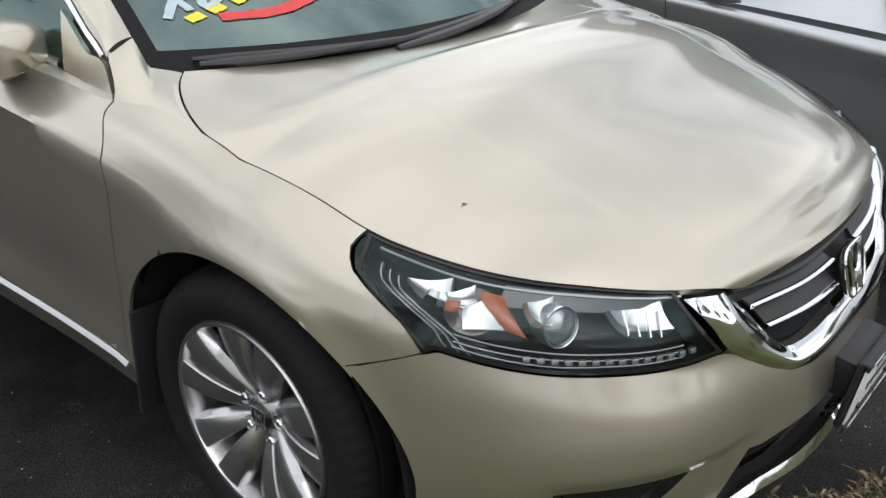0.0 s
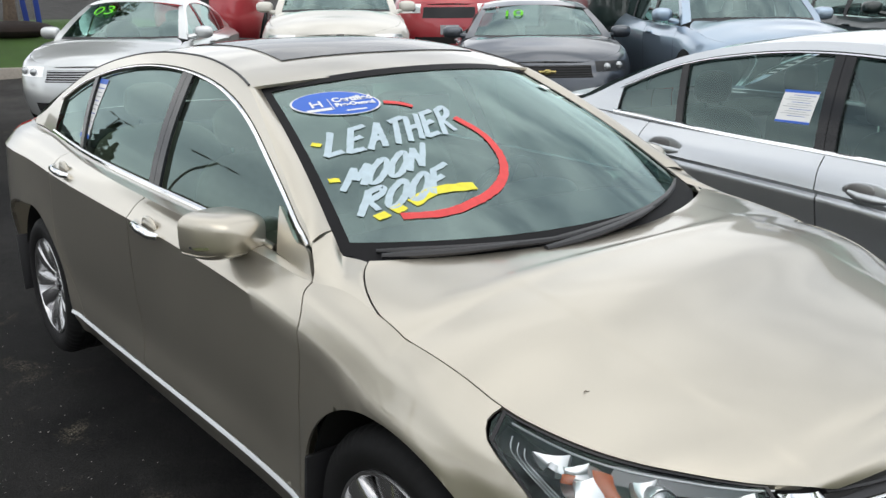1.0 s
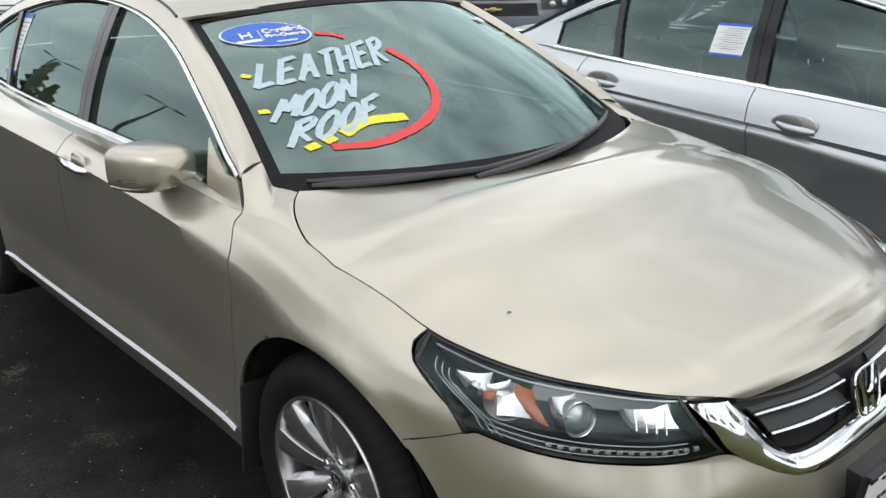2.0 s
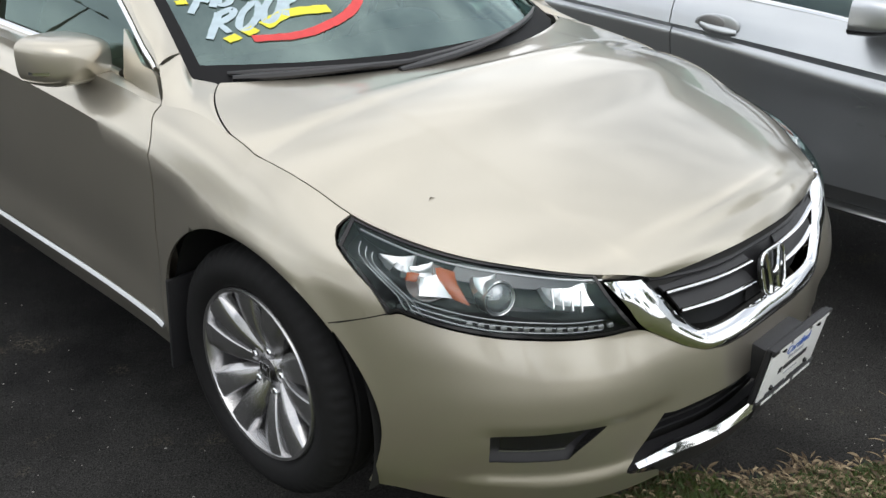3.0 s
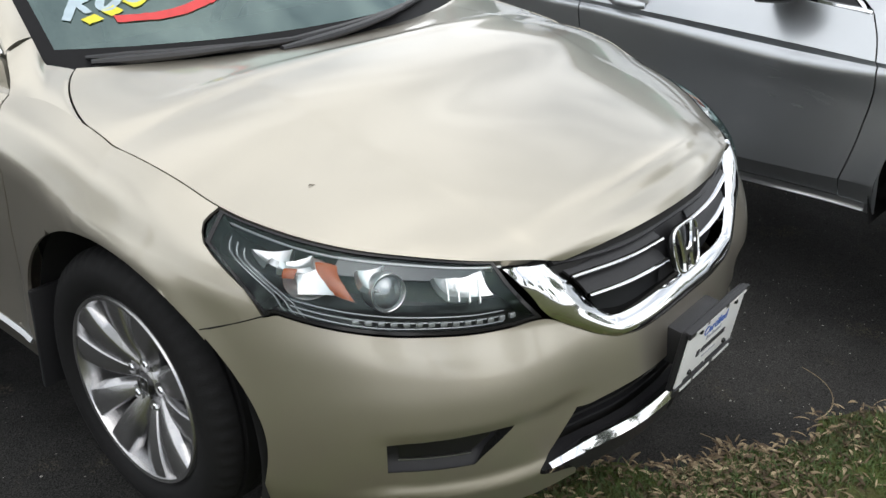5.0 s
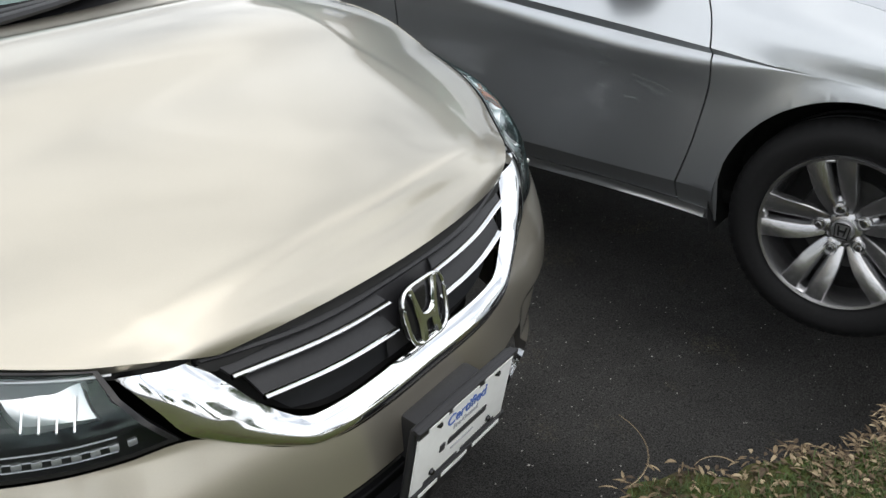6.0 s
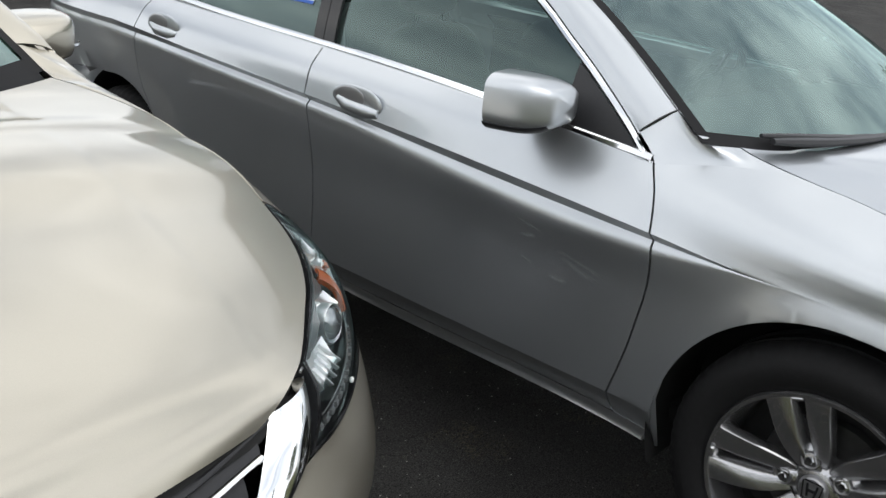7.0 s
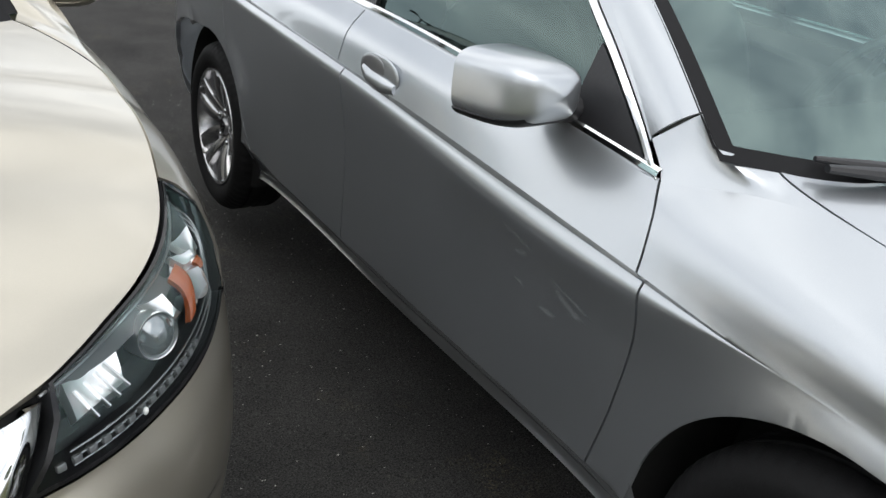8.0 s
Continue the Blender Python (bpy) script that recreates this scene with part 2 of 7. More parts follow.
    def grid(self, left, right, low, high, n=24, m=14, off=0.0, at=None, clamp=False, rows=None):
        """Points of a panel between the seams left(z), right(z), low(s), high(s): heights, or None for the top of the skin."""
        a = np.linspace(0, 1, n) if at is None else np.asarray(at)
        a, b = np.meshgrid(a, np.linspace(0, 1, m) if rows is None else rows, indexing="ij")
        call = lambda f, q: f(q) if callable(f) else np.full(np.shape(q), float(f))
        z = np.full(a.shape, 0.6)
        s = call(left, z) * (1 - a) + call(right, z) * a
        for _ in range(3):
            v0 = self.level(s, call(low, s))
            v1 = np.full(s.shape, self.count - 1.0) if high is None else self.level(s, call(high, s))
            v = np.maximum(v1 * b, v0) if clamp else v0 * (1 - b) + v1 * b
            if high is None and not clamp:
                for lv in self.sharp:
                    v[:, np.argmin(np.abs(v - lv).mean(0))] = lv
            z = self.point(s, v)[..., 2]
            if not clamp:
                s = call(left, z) * (1 - a) + call(right, z) * a
            else:
                zz = self.point(s, v1 * b)[..., 2]
                s = call(left, zz) * (1 - a) + call(right, zz) * a
        p = self.point(s, v)
        if np.any(off):
            p = p + self.normal(s, v) * (np.asarray(off)[..., None] if np.ndim(off) else off)
        return p


def sheet(bm, p, mirror=False, rim=0.0, inward=None):
    """Adds a grid of points as faces; rim: metres by which its border is turned inwards."""
    for side in ((1,) if not mirror else (1, -1)):
        q = p * np.array([side, 1, 1])
        n, m = q.shape[:2]
        vs = [[bm.verts.new(q[i, j]) for j in range(m)] for i in range(n)]
        faces = []
        for i in range(n - 1):
            for j in range(m - 1):
                f = (vs[i][j], vs[i + 1][j], vs[i + 1][j + 1], vs[i][j + 1])
                faces.append(bm.faces.new(f if side > 0 else f[::-1]))
        if rim:
            a = np.gradient(q, axis=0)
            b = np.gradient(q, axis=1)
            nr = np.cross(a, b)
            nr /= np.linalg.norm(nr, axis=-1, keepdims=True) + 1e-9
            c = np.array(inward if inward is not None else (0, 1.2, 0.55)) * np.array([side, 1, 1]) - q
            nr *= np.sign((nr * c).sum(-1, keepdims=True))
            loop = [(i, 0) for i in range(n)] + [(n - 1, j) for j in range(1, m)] + [(i, m - 1) for i in range(n - 2, -1, -1)] + [(0, j) for j in range(m - 2, 0, -1)]
            inner = [bm.verts.new(q[i, j] + nr[i, j] * rim) for i, j in loop]
            for k in range(len(loop)):
                l = (k + 1) % len(loop)
                bm.faces.new((vs[loop[k][0]][loop[k][1]], inner[k], inner[l], vs[loop[l][0]][loop[l][1]]))
    return bm


def weld(bm, d=0.0004):
    bmesh.ops.remove_doubles(bm, verts=bm.verts, dist=d)
    bmesh.ops.recalc_face_normals(bm, faces=bm.faces)
    return bm


def ruled(a, b, n=24, m=8, bulge=(0, 0, 0)):
    """Points between two curves (functions of 0..1 giving points), swelling by bulge in the middle."""
    t = np.linspace(0, 1, n)
    p, q = np.array([a(k) for k in t]), np.array([b(k) for k in t])
    w = np.linspace(0, 1, m)[None, :, None]
    return p[:, None] * (1 - w) + q[:, None] * w + np.array(bulge) * (4 * w * (1 - w))


def lathe(bm, profile, axis="x", steps=48, centre=(0, 0, 0), start=0.0, turn=2 * math.pi):
    """Turns a profile of (radius, along) round an axis through centre."""
    rows = []
    full = turn > 6.28
    for i in range(steps if full else steps + 1):
        a = start + turn * i / steps
        row = []
        for r, h in profile:
            p = (h, r * math.cos(a), r * math.sin(a)) if axis == "x" else ((r * math.cos(a), h, r * math.sin(a)) if axis == "y" else (r * math.cos(a), r * math.sin(a), h))
            row.append(bm.verts.new(Vector(p) + Vector(centre)))
        rows.append(row)
    for i in range(steps):
        a, b = rows[i], rows[(i + 1) % len(rows)]
        for j in range(len(profile) - 1):
            bm.faces.new((a[j], b[j], b[j + 1], a[j + 1]))
    return bm


def tube(bm, pts, r, sides=8, flat=1.0, caps=True):
    """A bar of round or flattened section along points; r may change along it."""
    pts = [Vector(p) for p in pts]
    rings = []
    for i, p in enumerate(pts):
        d = (pts[min(i + 1, len(pts) - 1)] - pts[max(i - 1, 0)]).normalized()
        u = d.cross(Vector((0, 0, 1)))
        u = u.normalized() if u.length > 1e-4 else Vector((1, 0, 0))
        w = u.cross(d).normalized()
        rr = r[i] if isinstance(r, (list, tuple)) else r
        rings.append([bm.verts.new(p + u * (rr * math.cos(2 * math.pi * k / sides)) + w * (rr * flat * math.sin(2 * math.pi * k / sides))) for k in range(sides)])
    for a, b in zip(rings, rings[1:]):
        for k in range(sides):
            bm.faces.new((a[k], a[(k + 1) % sides], b[(k + 1) % sides], b[k]))
    if caps:
        bm.faces.new(rings[0][::-1])
        bm.faces.new(rings[-1])
    return bm


def block(bm, size, m=Matrix.Identity(4), bevel=0.0, segments=2):
    """A box with rounded edges."""
    r = bmesh.ops.create_cube(bm, size=1.0, matrix=m @ Matrix.Diagonal((*size, 1)))
    if bevel:
        edges = list({e for v in r["verts"] for e in v.link_edges})
        bmesh.ops.bevel(bm, geom=edges, offset=bevel, segments=segments, affect="EDGES", profile=0.6)
    return bm


def ball(bm, size, m=Matrix.Identity(4), power=2.0, u=20, v=12):
    """A rounded body: a superellipsoid."""
    def e(w, p):
        return math.copysign(abs(w) ** (2 / p), w)
    rows = []
    for j in range(v + 1):
        b = -math.pi / 2 + math.pi * j / v
        rows.append([bm.verts.new(m @ Vector((size[0] * e(math.cos(b), power) * e(math.cos(2 * math.pi * i / u), power),
                                              size[1] * e(math.cos(b), power) * e(math.sin(2 * math.pi * i / u), power), size[2] * e(math.sin(b), power)))) for i in range(u)])
    for a, b in zip(rows, rows[1:]):
        for i in range(u):
            bm.faces.new((a[i], a[(i + 1) % u], b[(i + 1) % u], b[i]))
    bmesh.ops.remove_doubles(bm, verts=bm.verts, dist=1e-5)
    return bm


# ---- ground: asphalt lot with a ragged grass verge ----
def asphalt():
    """Old asphalt: dark binder, paler stones, wide worn patches, dust blown in from the verge."""
    m = material("worn_asphalt", (0.02, 0.02, 0.02), 0.88, spec=0.12, bump=0.8, bump_scale=170, bump_depth=0.006)
    nt = m.node_tree
    tc = nt.nodes.new("ShaderNodeTexCoord")

    def noise(scale, detail, rough=0.5):
        n = nt.nodes.new("ShaderNodeTexNoise")
        n.inputs["Scale"].default_value, n.inputs["Detail"].default_value, n.inputs["Roughness"].default_value = scale, detail, rough
        nt.links.new(tc.outputs["Object"], n.inputs["Vector"])
        return n.outputs["Fac"]

    def spread(value, a, b, c, d):
        n = nt.nodes.new("ShaderNodeMapRange")
        for k, v in zip(("From Min", "From Max", "To Min", "To Max"), (a, b, c, d)):
            n.inputs[k].default_value = v
        nt.links.new(value, n.inputs["Value"])
        return n.outputs["Result"]

    def sums(op, x, y):
        n = nt.nodes.new("ShaderNodeMath")
        n.operation = op
        nt.links.new(x, n.inputs[0])
        nt.links.new(y, n.inputs[1])
        return n.outputs["Value"]
    worn = spread(noise(1.3, 9, 0.62), 0.36, 0.66, 0.0, 1.0)
    grain = spread(noise(210, 2), 0.30, 0.72, 0.35, 1.75)
    stone = nt.nodes.new("ShaderNodeTexVoronoi")
    stone.inputs["Scale"].default_value = 110
    nt.links.new(tc.outputs["Object"], stone.inputs["Vector"])
    pale = spread(stone.outputs["Distance"], 0.10, 0.22, 1.9, 1.0)
    split = nt.nodes.new("ShaderNodeSeparateXYZ")
    nt.links.new(tc.outputs["Object"], split.inputs["Vector"])
    away = sums("ADD", spread(split.outputs["X"], -4, 4, -2.22, 2.22), spread(split.outputs["Y"], -4, 8, -3.328, 6.656))
    dust = spread(sums("ADD", away, spread(noise(2.4, 7, 0.6), 0, 1, -1.6, 1.6)), -1.3, 0.9, 1.0, 0.0)
    ramp = nt.nodes.new("ShaderNodeMix")
    ramp.data_type = "RGBA"
    ramp.inputs["A"].default_value, ramp.inputs["B"].default_value = (0.0095, 0.0095, 0.0098, 1), (0.020, 0.0196, 0.019, 1)
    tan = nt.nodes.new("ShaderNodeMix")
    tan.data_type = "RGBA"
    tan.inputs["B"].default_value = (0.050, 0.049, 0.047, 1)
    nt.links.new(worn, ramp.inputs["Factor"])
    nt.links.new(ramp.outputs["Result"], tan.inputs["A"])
    # the paler tone again, in patches, growing from x 0.3 to 0.9
    pale_side = sums("MULTIPLY", spread(split.outputs["X"], 0.3, 0.9, 0.0, 1.0), spread(noise(2.0, 6, 0.6), 0.25, 0.58, 0.35, 1.0))
    nt.links.new(sums("MAXIMUM", dust, pale_side), tan.inputs["Factor"])
    bare = nt.nodes.new("ShaderNodeMix")
    bare.data_type = "RGBA"
    bare.inputs["B"].default_value = (0.085, 0.075, 0.056, 1)
    nt.links.new(sums("MULTIPLY", spread(noise(3.6, 5, 0.55), 0.60, 0.74, 0.0, 1.0), spread(noise(95, 2), 0.45, 0.60, 0.0, 1.0)), bare.inputs["Factor"])
    nt.links.new(tan.outputs["Result"], bare.inputs["A"])
    gain = nt.nodes.new("ShaderNodeVectorMath")
    gain.operation = "SCALE"
    nt.links.new(bare.outputs["Result"], gain.inputs[0])
    nt.links.new(sums("MULTIPLY", grain, pale), gain.inputs["Scale"])
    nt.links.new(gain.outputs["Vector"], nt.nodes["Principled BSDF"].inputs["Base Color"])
    return m


ASPHALT = asphalt()
SOIL = material("verge_soil", (0.075, 0.055, 0.035), 0.95, vary=0.4, scale=60, wide=4, bump=0.8, bump_scale=60, bump_depth=0.02)


RISE = spline([(-900, 0.0), (4.5, 0.0), (7.0, 0.17), (8.5, 0.25), (10.2, 0.30), (12.0, 0.50), (18.0, 0.95), (40.0, 2.6), (900.0, 30.0)])


def lie(x, y):
    """Height of the ground: level under the parked pair, rising gently behind them."""
    return RISE(np.asarray(x, float) * 0.59 + np.asarray(y, float) * 0.81)


bm = bmesh.new()
steps = np.concatenate([[-400, -120, -40], np.linspace(-14, 26, 61), [40, 80, 200, 500]])
gx, gy = np.meshgrid(steps, steps, indexing="ij")
sheet(bm, np.stack([gx, gy, lie(gx, gy)], -1))
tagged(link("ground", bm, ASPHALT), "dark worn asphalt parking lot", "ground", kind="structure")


# ---- a sedan: skin, greenhouse, glass, wheels, cabin ----
class House:
    """The upper side of a car: leans inwards from the belt line; places by y and height."""

    def __init__(self, belt_x, belt_z, rail_z, lean=0.32, bend=0.45):
        self.bx, self.bz, self.rz, self.lean, self.bend = spline(belt_x), spline(belt_z), spline(rail_z), lean, bend

    def point(self, y, z, off=0.0):
        y, z = np.broadcast_arrays(np.asarray(y, float), np.asarray(z, float))
        d = z - self.bz(y)
        return np.stack([-(self.bx(y) - self.lean * d - self.bend * np.maximum(d, 0) ** 2 + off), y, z + off * 0.4], -1)

    def rail(self, y, off=0.0):
        return self.point(y, self.rz(y), off)

    def grid(self, left, right, low, high, n=16, m=10, off=0.0):
        a, b = np.meshgrid(np.linspace(0, 1, n), np.linspace(0, 1, m), indexing="ij")
        call = lambda f, q: f(q) if callable(f) else np.full(np.shape(q), float(f))
        z = np.full(a.shape, 1.1)
        for _ in range(5):
            y = call(left, z) * (1 - a) + call(right, z) * a
            z = call(low, y) * (1 - b) + np.maximum(call(high, y), call(low, y) + 0.002) * b
        return self.point(y, z, off)


def windshield_at(spec, u, b, off=0.0):
    """A place on the windshield: u from -1 to 1 across, b from 0 at the base to 1 at the roof."""
    c0, m0, c1, m1 = (np.array(spec[k]) for k in ("ws_base", "ws_base_mid", "ws_top", "ws_top_mid"))
    u, b = np.broadcast_arrays(np.asarray(u, float), np.asarray(b, float))
    side = c0 * (1 - b[..., None]) + c1 * b[..., None]
    mid = m0 * (1 - b[..., None]) + m1 * b[..., None]
    w = (1 - np.abs(u) ** 2.2)[..., None]
    p = side * (1 - w) + mid * w
    p[..., 0] = np.abs(side[..., 0]) * u
    swell = 0.022 * np.sin(np.pi * b) + off
    p[..., 1] -= swell * 0.55
    p[..., 2] += swell * 0.83
    return p


def hood_at(spec, shell, u, b):
    """A place on the hood: u across, b from the nose (0) to the windshield (1)."""
    u, b = np.broadcast_arrays(np.asarray(u, float), np.asarray(b, float))
    s = spline(spec["hood_edge"])(b)
    e = shell.point(s, np.full(s.shape, shell.count - 1.0))
    pull = np.clip((b - spec["hood_bend"]) / (1 - spec["hood_bend"]), 0, 1) ** 1.6
    end = np.array(spec["hood_corner"])
    e = e * (1 - pull[..., None]) + end * pull[..., None]
    gap = 0.004
    x = (np.abs(e[..., 0]) - gap) * u
    a = np.abs(u)
    y = e[..., 1] + spline(spec["hood_bow"])(b) * (1 - a ** 2)
    z = e[..., 2] + spline(spec["hood_crown"])(b) * (1 - a ** spline(spec["hood_power"])(b))
    xr = spline(spec["ridge_x"])(b)
    t = np.clip((np.abs(x) - xr + 0.015) / spec["ridge_w"], 0, 1)
    z = z - spline(spec["ridge_drop"])(b) * (t * t * (3 - 2 * t)) * (1 - a ** 8)
    return np.stack([x, y, z], -1)


def arc_low(shell_y, centre, z0, r, base):
    """The lower edge of a wing above its wheel."""
    d = np.clip(r * r - (shell_y - centre) ** 2, 0, None)
    return np.maximum(base, np.where(d > 0, z0 + np.sqrt(d), base))


def tyre_and_rim(spec, root, name, y, side, style):
    """One wheel: tyre with tread blocks, alloy rim, disc, nuts."""
    r, rim, half = spec["tyre_r"], spec["rim_r"], 0.108
    hub = new(name)
    hub.parent = root
    hub.matrix_basis = pose(side * spec["wheel_x"], y, r - 0.006, 0, 0, 0 if side < 0 else 180)
    # outward is -x in the wheel's own axes
    bm = bmesh.new()
    prof = [(rim + 0.004, -half + 0.012), (rim + 0.016, -half), (rim + 0.05, -half - 0.008), (r - 0.035, -half - 0.004), (r - 0.012, -half + 0.012), (r - 0.001, -half + 0.034)]
    prof += [(r, -0.06), (r - 0.008, -0.057), (r - 0.008, -0.049), (r, -0.046), (r, -0.016), (r - 0.008, -0.013), (r - 0.008, 0.0)]
    prof = prof + [(q, -h) for q, h in prof[::-1]][1:]
    steps = 240
    lathe(bm, prof, "x", steps)
    bm.verts.ensure_lookup_table()
    for k in range(steps):
        if k % 4 == 0:
            for j in (4, 5, len(prof) - 6, len(prof) - 5):
                v = bm.verts[k * len(prof) + j]
                v.co.y, v.co.z = v.co.y * (1 - 0.005 / r), v.co.z * (1 - 0.005 / r)
    part("tyre", bm, RUBBER, hub, "worn black tyre")
    bm = bmesh.new()
    lathe(bm, [(rim + 0.004, -half + 0.010), (rim, -half + 0.002), (rim - 0.008, -half + 0.004), (rim - 0.014, -half + 0.02), (rim - 0.03, 0.06), (rim - 0.02, half)], "x", 72)
    part("rim", bm, style["metal"], hub)
    bm = bmesh.new()
    lathe(bm, [(0.02, -0.004), (0.135, -0.004), (0.14, 0.012), (0.02, 0.012)], "x", 40)
    part("brake_disc", bm, DISC, hub, "dark grey brake disc behind the spokes")
    # near-black disc stands in for the shade behind the spokes
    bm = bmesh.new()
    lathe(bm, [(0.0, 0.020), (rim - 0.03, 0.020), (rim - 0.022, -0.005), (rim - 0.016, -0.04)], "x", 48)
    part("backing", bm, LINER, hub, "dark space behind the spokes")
    style["spokes"](hub, rim, half, style)
    bm = bmesh.new()
    lathe(bm, [(0.0, -0.071), (0.026, -0.071), (0.031, -0.066), (0.033, -0.05)], "x", 28)
    cap = part("hub_cap", bm, style["cap"], hub)
    bm = bmesh.new()
    for m in ((-0.009, 0.2), (0.009, -0.2)):
        block(bm, (0.003, 0.005, 0.030), Matrix.Translation((-0.0725, m[0], 0)) @ Matrix.Rotation(m[1] * 0.6, 4, "X"), 0.001)
    block(bm, (0.003, 0.014, 0.006), Matrix.Translation((-0.0725, 0, 0)))
    for sx in (-1, 1):
        block(bm, (0.003, 0.003, 0.040), Matrix.Translation((-0.0725, sx * 0.019, 0)) @ Matrix.Rotation(sx * -0.1, 4, "X"), 0.001)
        block(bm, (0.003, 0.038, 0.003), Matrix.Translation((-0.0725, 0, sx * 0.021)), 0.001)
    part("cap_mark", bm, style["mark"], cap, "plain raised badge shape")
    for k in range(5):
        a = 2 * math.pi * (k + style["nut_turn"]) / 5
        spot = (0, style["nut_r"] * math.cos(a), style["nut_r"] * math.sin(a))
        bm = bmesh.new()
        lathe(bm, [(0.0, -0.069), (0.007, -0.0685), (0.0095, -0.065), (0.0098, -0.02)], "x", 6, spot)
        part("wheel_nut", bm, CHROME, hub, smooth=False)
        bm = bmesh.new()
        lathe(bm, [(0.0095, -0.0600), (0.0145, -0.0605), (0.0175, -0.0655), (0.0190, -0.0660), (0.0205, -0.050)], "x", 20, spot)
        part("nut_pocket", bm, style["grey"], hub, "dished pocket round a wheel nut")
    return hub


def blade(bm, a0, a1, r0, r1, w0, w1, h0, h1, thick=0.02, tilt=0.0, n=8):
    """A spoke from (angle a0, radius r0) to (a1, r1): width and height of its face change along it."""
    rows = []
    for i in range(n + 1):
        t = i / n
        e = t * t * (3 - 2 * t)
        a, r, w, h = a0 + (a1 - a0) * e, r0 + (r1 - r0) * t, w0 + (w1 - w0) * t, h0 + (h1 - h0) * t - 0.014 * math.sin(math.pi * t)
        c, s = math.cos(a), math.sin(a)
        row = []
        for q, d in ((-1.0, thick), (-1.0, 0.004 + max(tilt, 0)), (-0.75, max(tilt, 0) * 0.85), (0.75, max(-tilt, 0) * 0.85), (1.0, 0.004 + max(-tilt, 0)), (1.0, thick)):
            row.append(bm.verts.new((h + d, r * c - q * w * s, r * s + q * w * c)))
        rows.append(row)
    for p, q in zip(rows, rows[1:]):
        for j in range(5):
            bm.faces.new((p[j], p[j + 1], q[j + 1], q[j]))


def faceted(bm, a0, a1, r0, r1, w0, w1, h0, h1, lean=1, chamfer=0.012, thick=0.034, n=10):
    """A spoke with a flat face and one broad chamfered flank (on the side that lean names)."""
    rows = []
    for i in range(n + 1):
        t = i / n
        e = t * t * (3 - 2 * t)
        a, r, w = a0 + (a1 - a0) * e, r0 + (r1 - r0) * t, w0 + (w1 - w0) * t ** 0.8
        h = h0 + (h1 - h0) * t - 0.012 * math.sin(math.pi * t)
        k = chamfer * (0.5 + 0.9 * math.sin(math.pi * min(t * 1.05, 1.0)))
        c, q = math.cos(a), math.sin(a)
        row = []
        for across, deep in ((-w, thick), (-w, 0.005), (-w + 0.003, 0.001), (0.0, 0.0), (w - 0.002, 0.0025), (w, 0.004), (w + k, 0.018), (w + k + 0.001, thick)):
            row.append(bm.verts.new((h + deep, r * c - lean * across * q, r * q + lean * across * c)))
        rows.append(row)
    for p, q in zip(rows, rows[1:]):
        for j in range(7):
            bm.faces.new((p[j], p[j + 1], q[j + 1], q[j]))


def ten_blade(hub, rim, half, style):
    """Ten broad blades in five pairs, widening to the rim, each with a bright chamfered flank and a dark slot beside it."""
    for k in range(10):
        bm = bmesh.new()
        a = 2 * math.pi * (k + (-0.08 if k % 2 else 0.08)) / 10 + style["turn"]
        faceted(bm, a, a, 0.040, rim - 0.003, 0.0100, 0.037, -0.056, -half + 0.006, 1 if k % 2 else -1, 0.010)
        part("spoke", weld(bm), style["metal"], hub)
    bm = bmesh.new()
    lathe(bm, [(0.03, -0.064), (0.040, -0.060), (0.052, -0.050), (0.060, -0.036), (0.066, -0.01)], "x", 40)
    part("hub", bm, style["metal"], hub)


def five_twin(hub, rim, half, style):
    """Five broad spokes, each split by a slot, with wide oval openings between them."""
    for k in range(5):
        a = 2 * math.pi * k / 5 + style["turn"]
        bm = bmesh.new()
        for d in (-1, 1):
            faceted(bm, a + d * 0.34, a + d * 0.195, 0.052, rim - 0.003, 0.0145, 0.028, -0.056, -half + 0.006, -d, 0.007)
        blade(bm, a, a, rim - 0.022, rim - 0.003, 0.012, 0.014, -half + 0.020, -half + 0.012, 0.02, 0.0)
        blade(bm, a, a, 0.03, 0.098, 0.022, 0.010, -0.053, -0.050, 0.03, 0.0)
        part("spoke", weld(bm), style["metal"], hub)
    bm = bmesh.new()
    lathe(bm, [(0.03, -0.060), (0.044, -0.057), (0.055, -0.048), (0.062, -0.034), (0.068, -0.01)], "x", 40)
    part("hub", bm, style["metal"], hub)


def seat(root, x, y, mat, z=0.30, width=0.5, name="front_seat"):
    """A car seat: cushion, backrest, headrest on posts."""
    base = new(name)
    base.parent = root
    base.matrix_basis = pose(x, y, z)
    bm = bmesh.new()
    ball(bm, (width / 2, 0.27, 0.10), Matrix.Translation((0, 0, 0.12)), 3.5)
    part("cushion", bm, mat, base)
    bm = bmesh.new()
    ball(bm, (width / 2, 0.09, 0.34), Matrix.Translation((0, 0.30, 0.42)) @ Matrix.Rotation(radians(-16), 4, "X"), 3.2)
    part("backrest", bm, mat, base)
    bm = bmesh.new()
    ball(bm, (0.125, 0.055, 0.085), Matrix.Translation((0, 0.40, 0.85)), 2.8)
    part("headrest", bm, mat, base)
    for d in (-0.06, 0.06):
        bm = bmesh.new()
        tube(bm, [(d, 0.38, 0.66), (d, 0.40, 0.80)], 0.006)
        part("headrest_post", bm, CHROME, base)
    return base


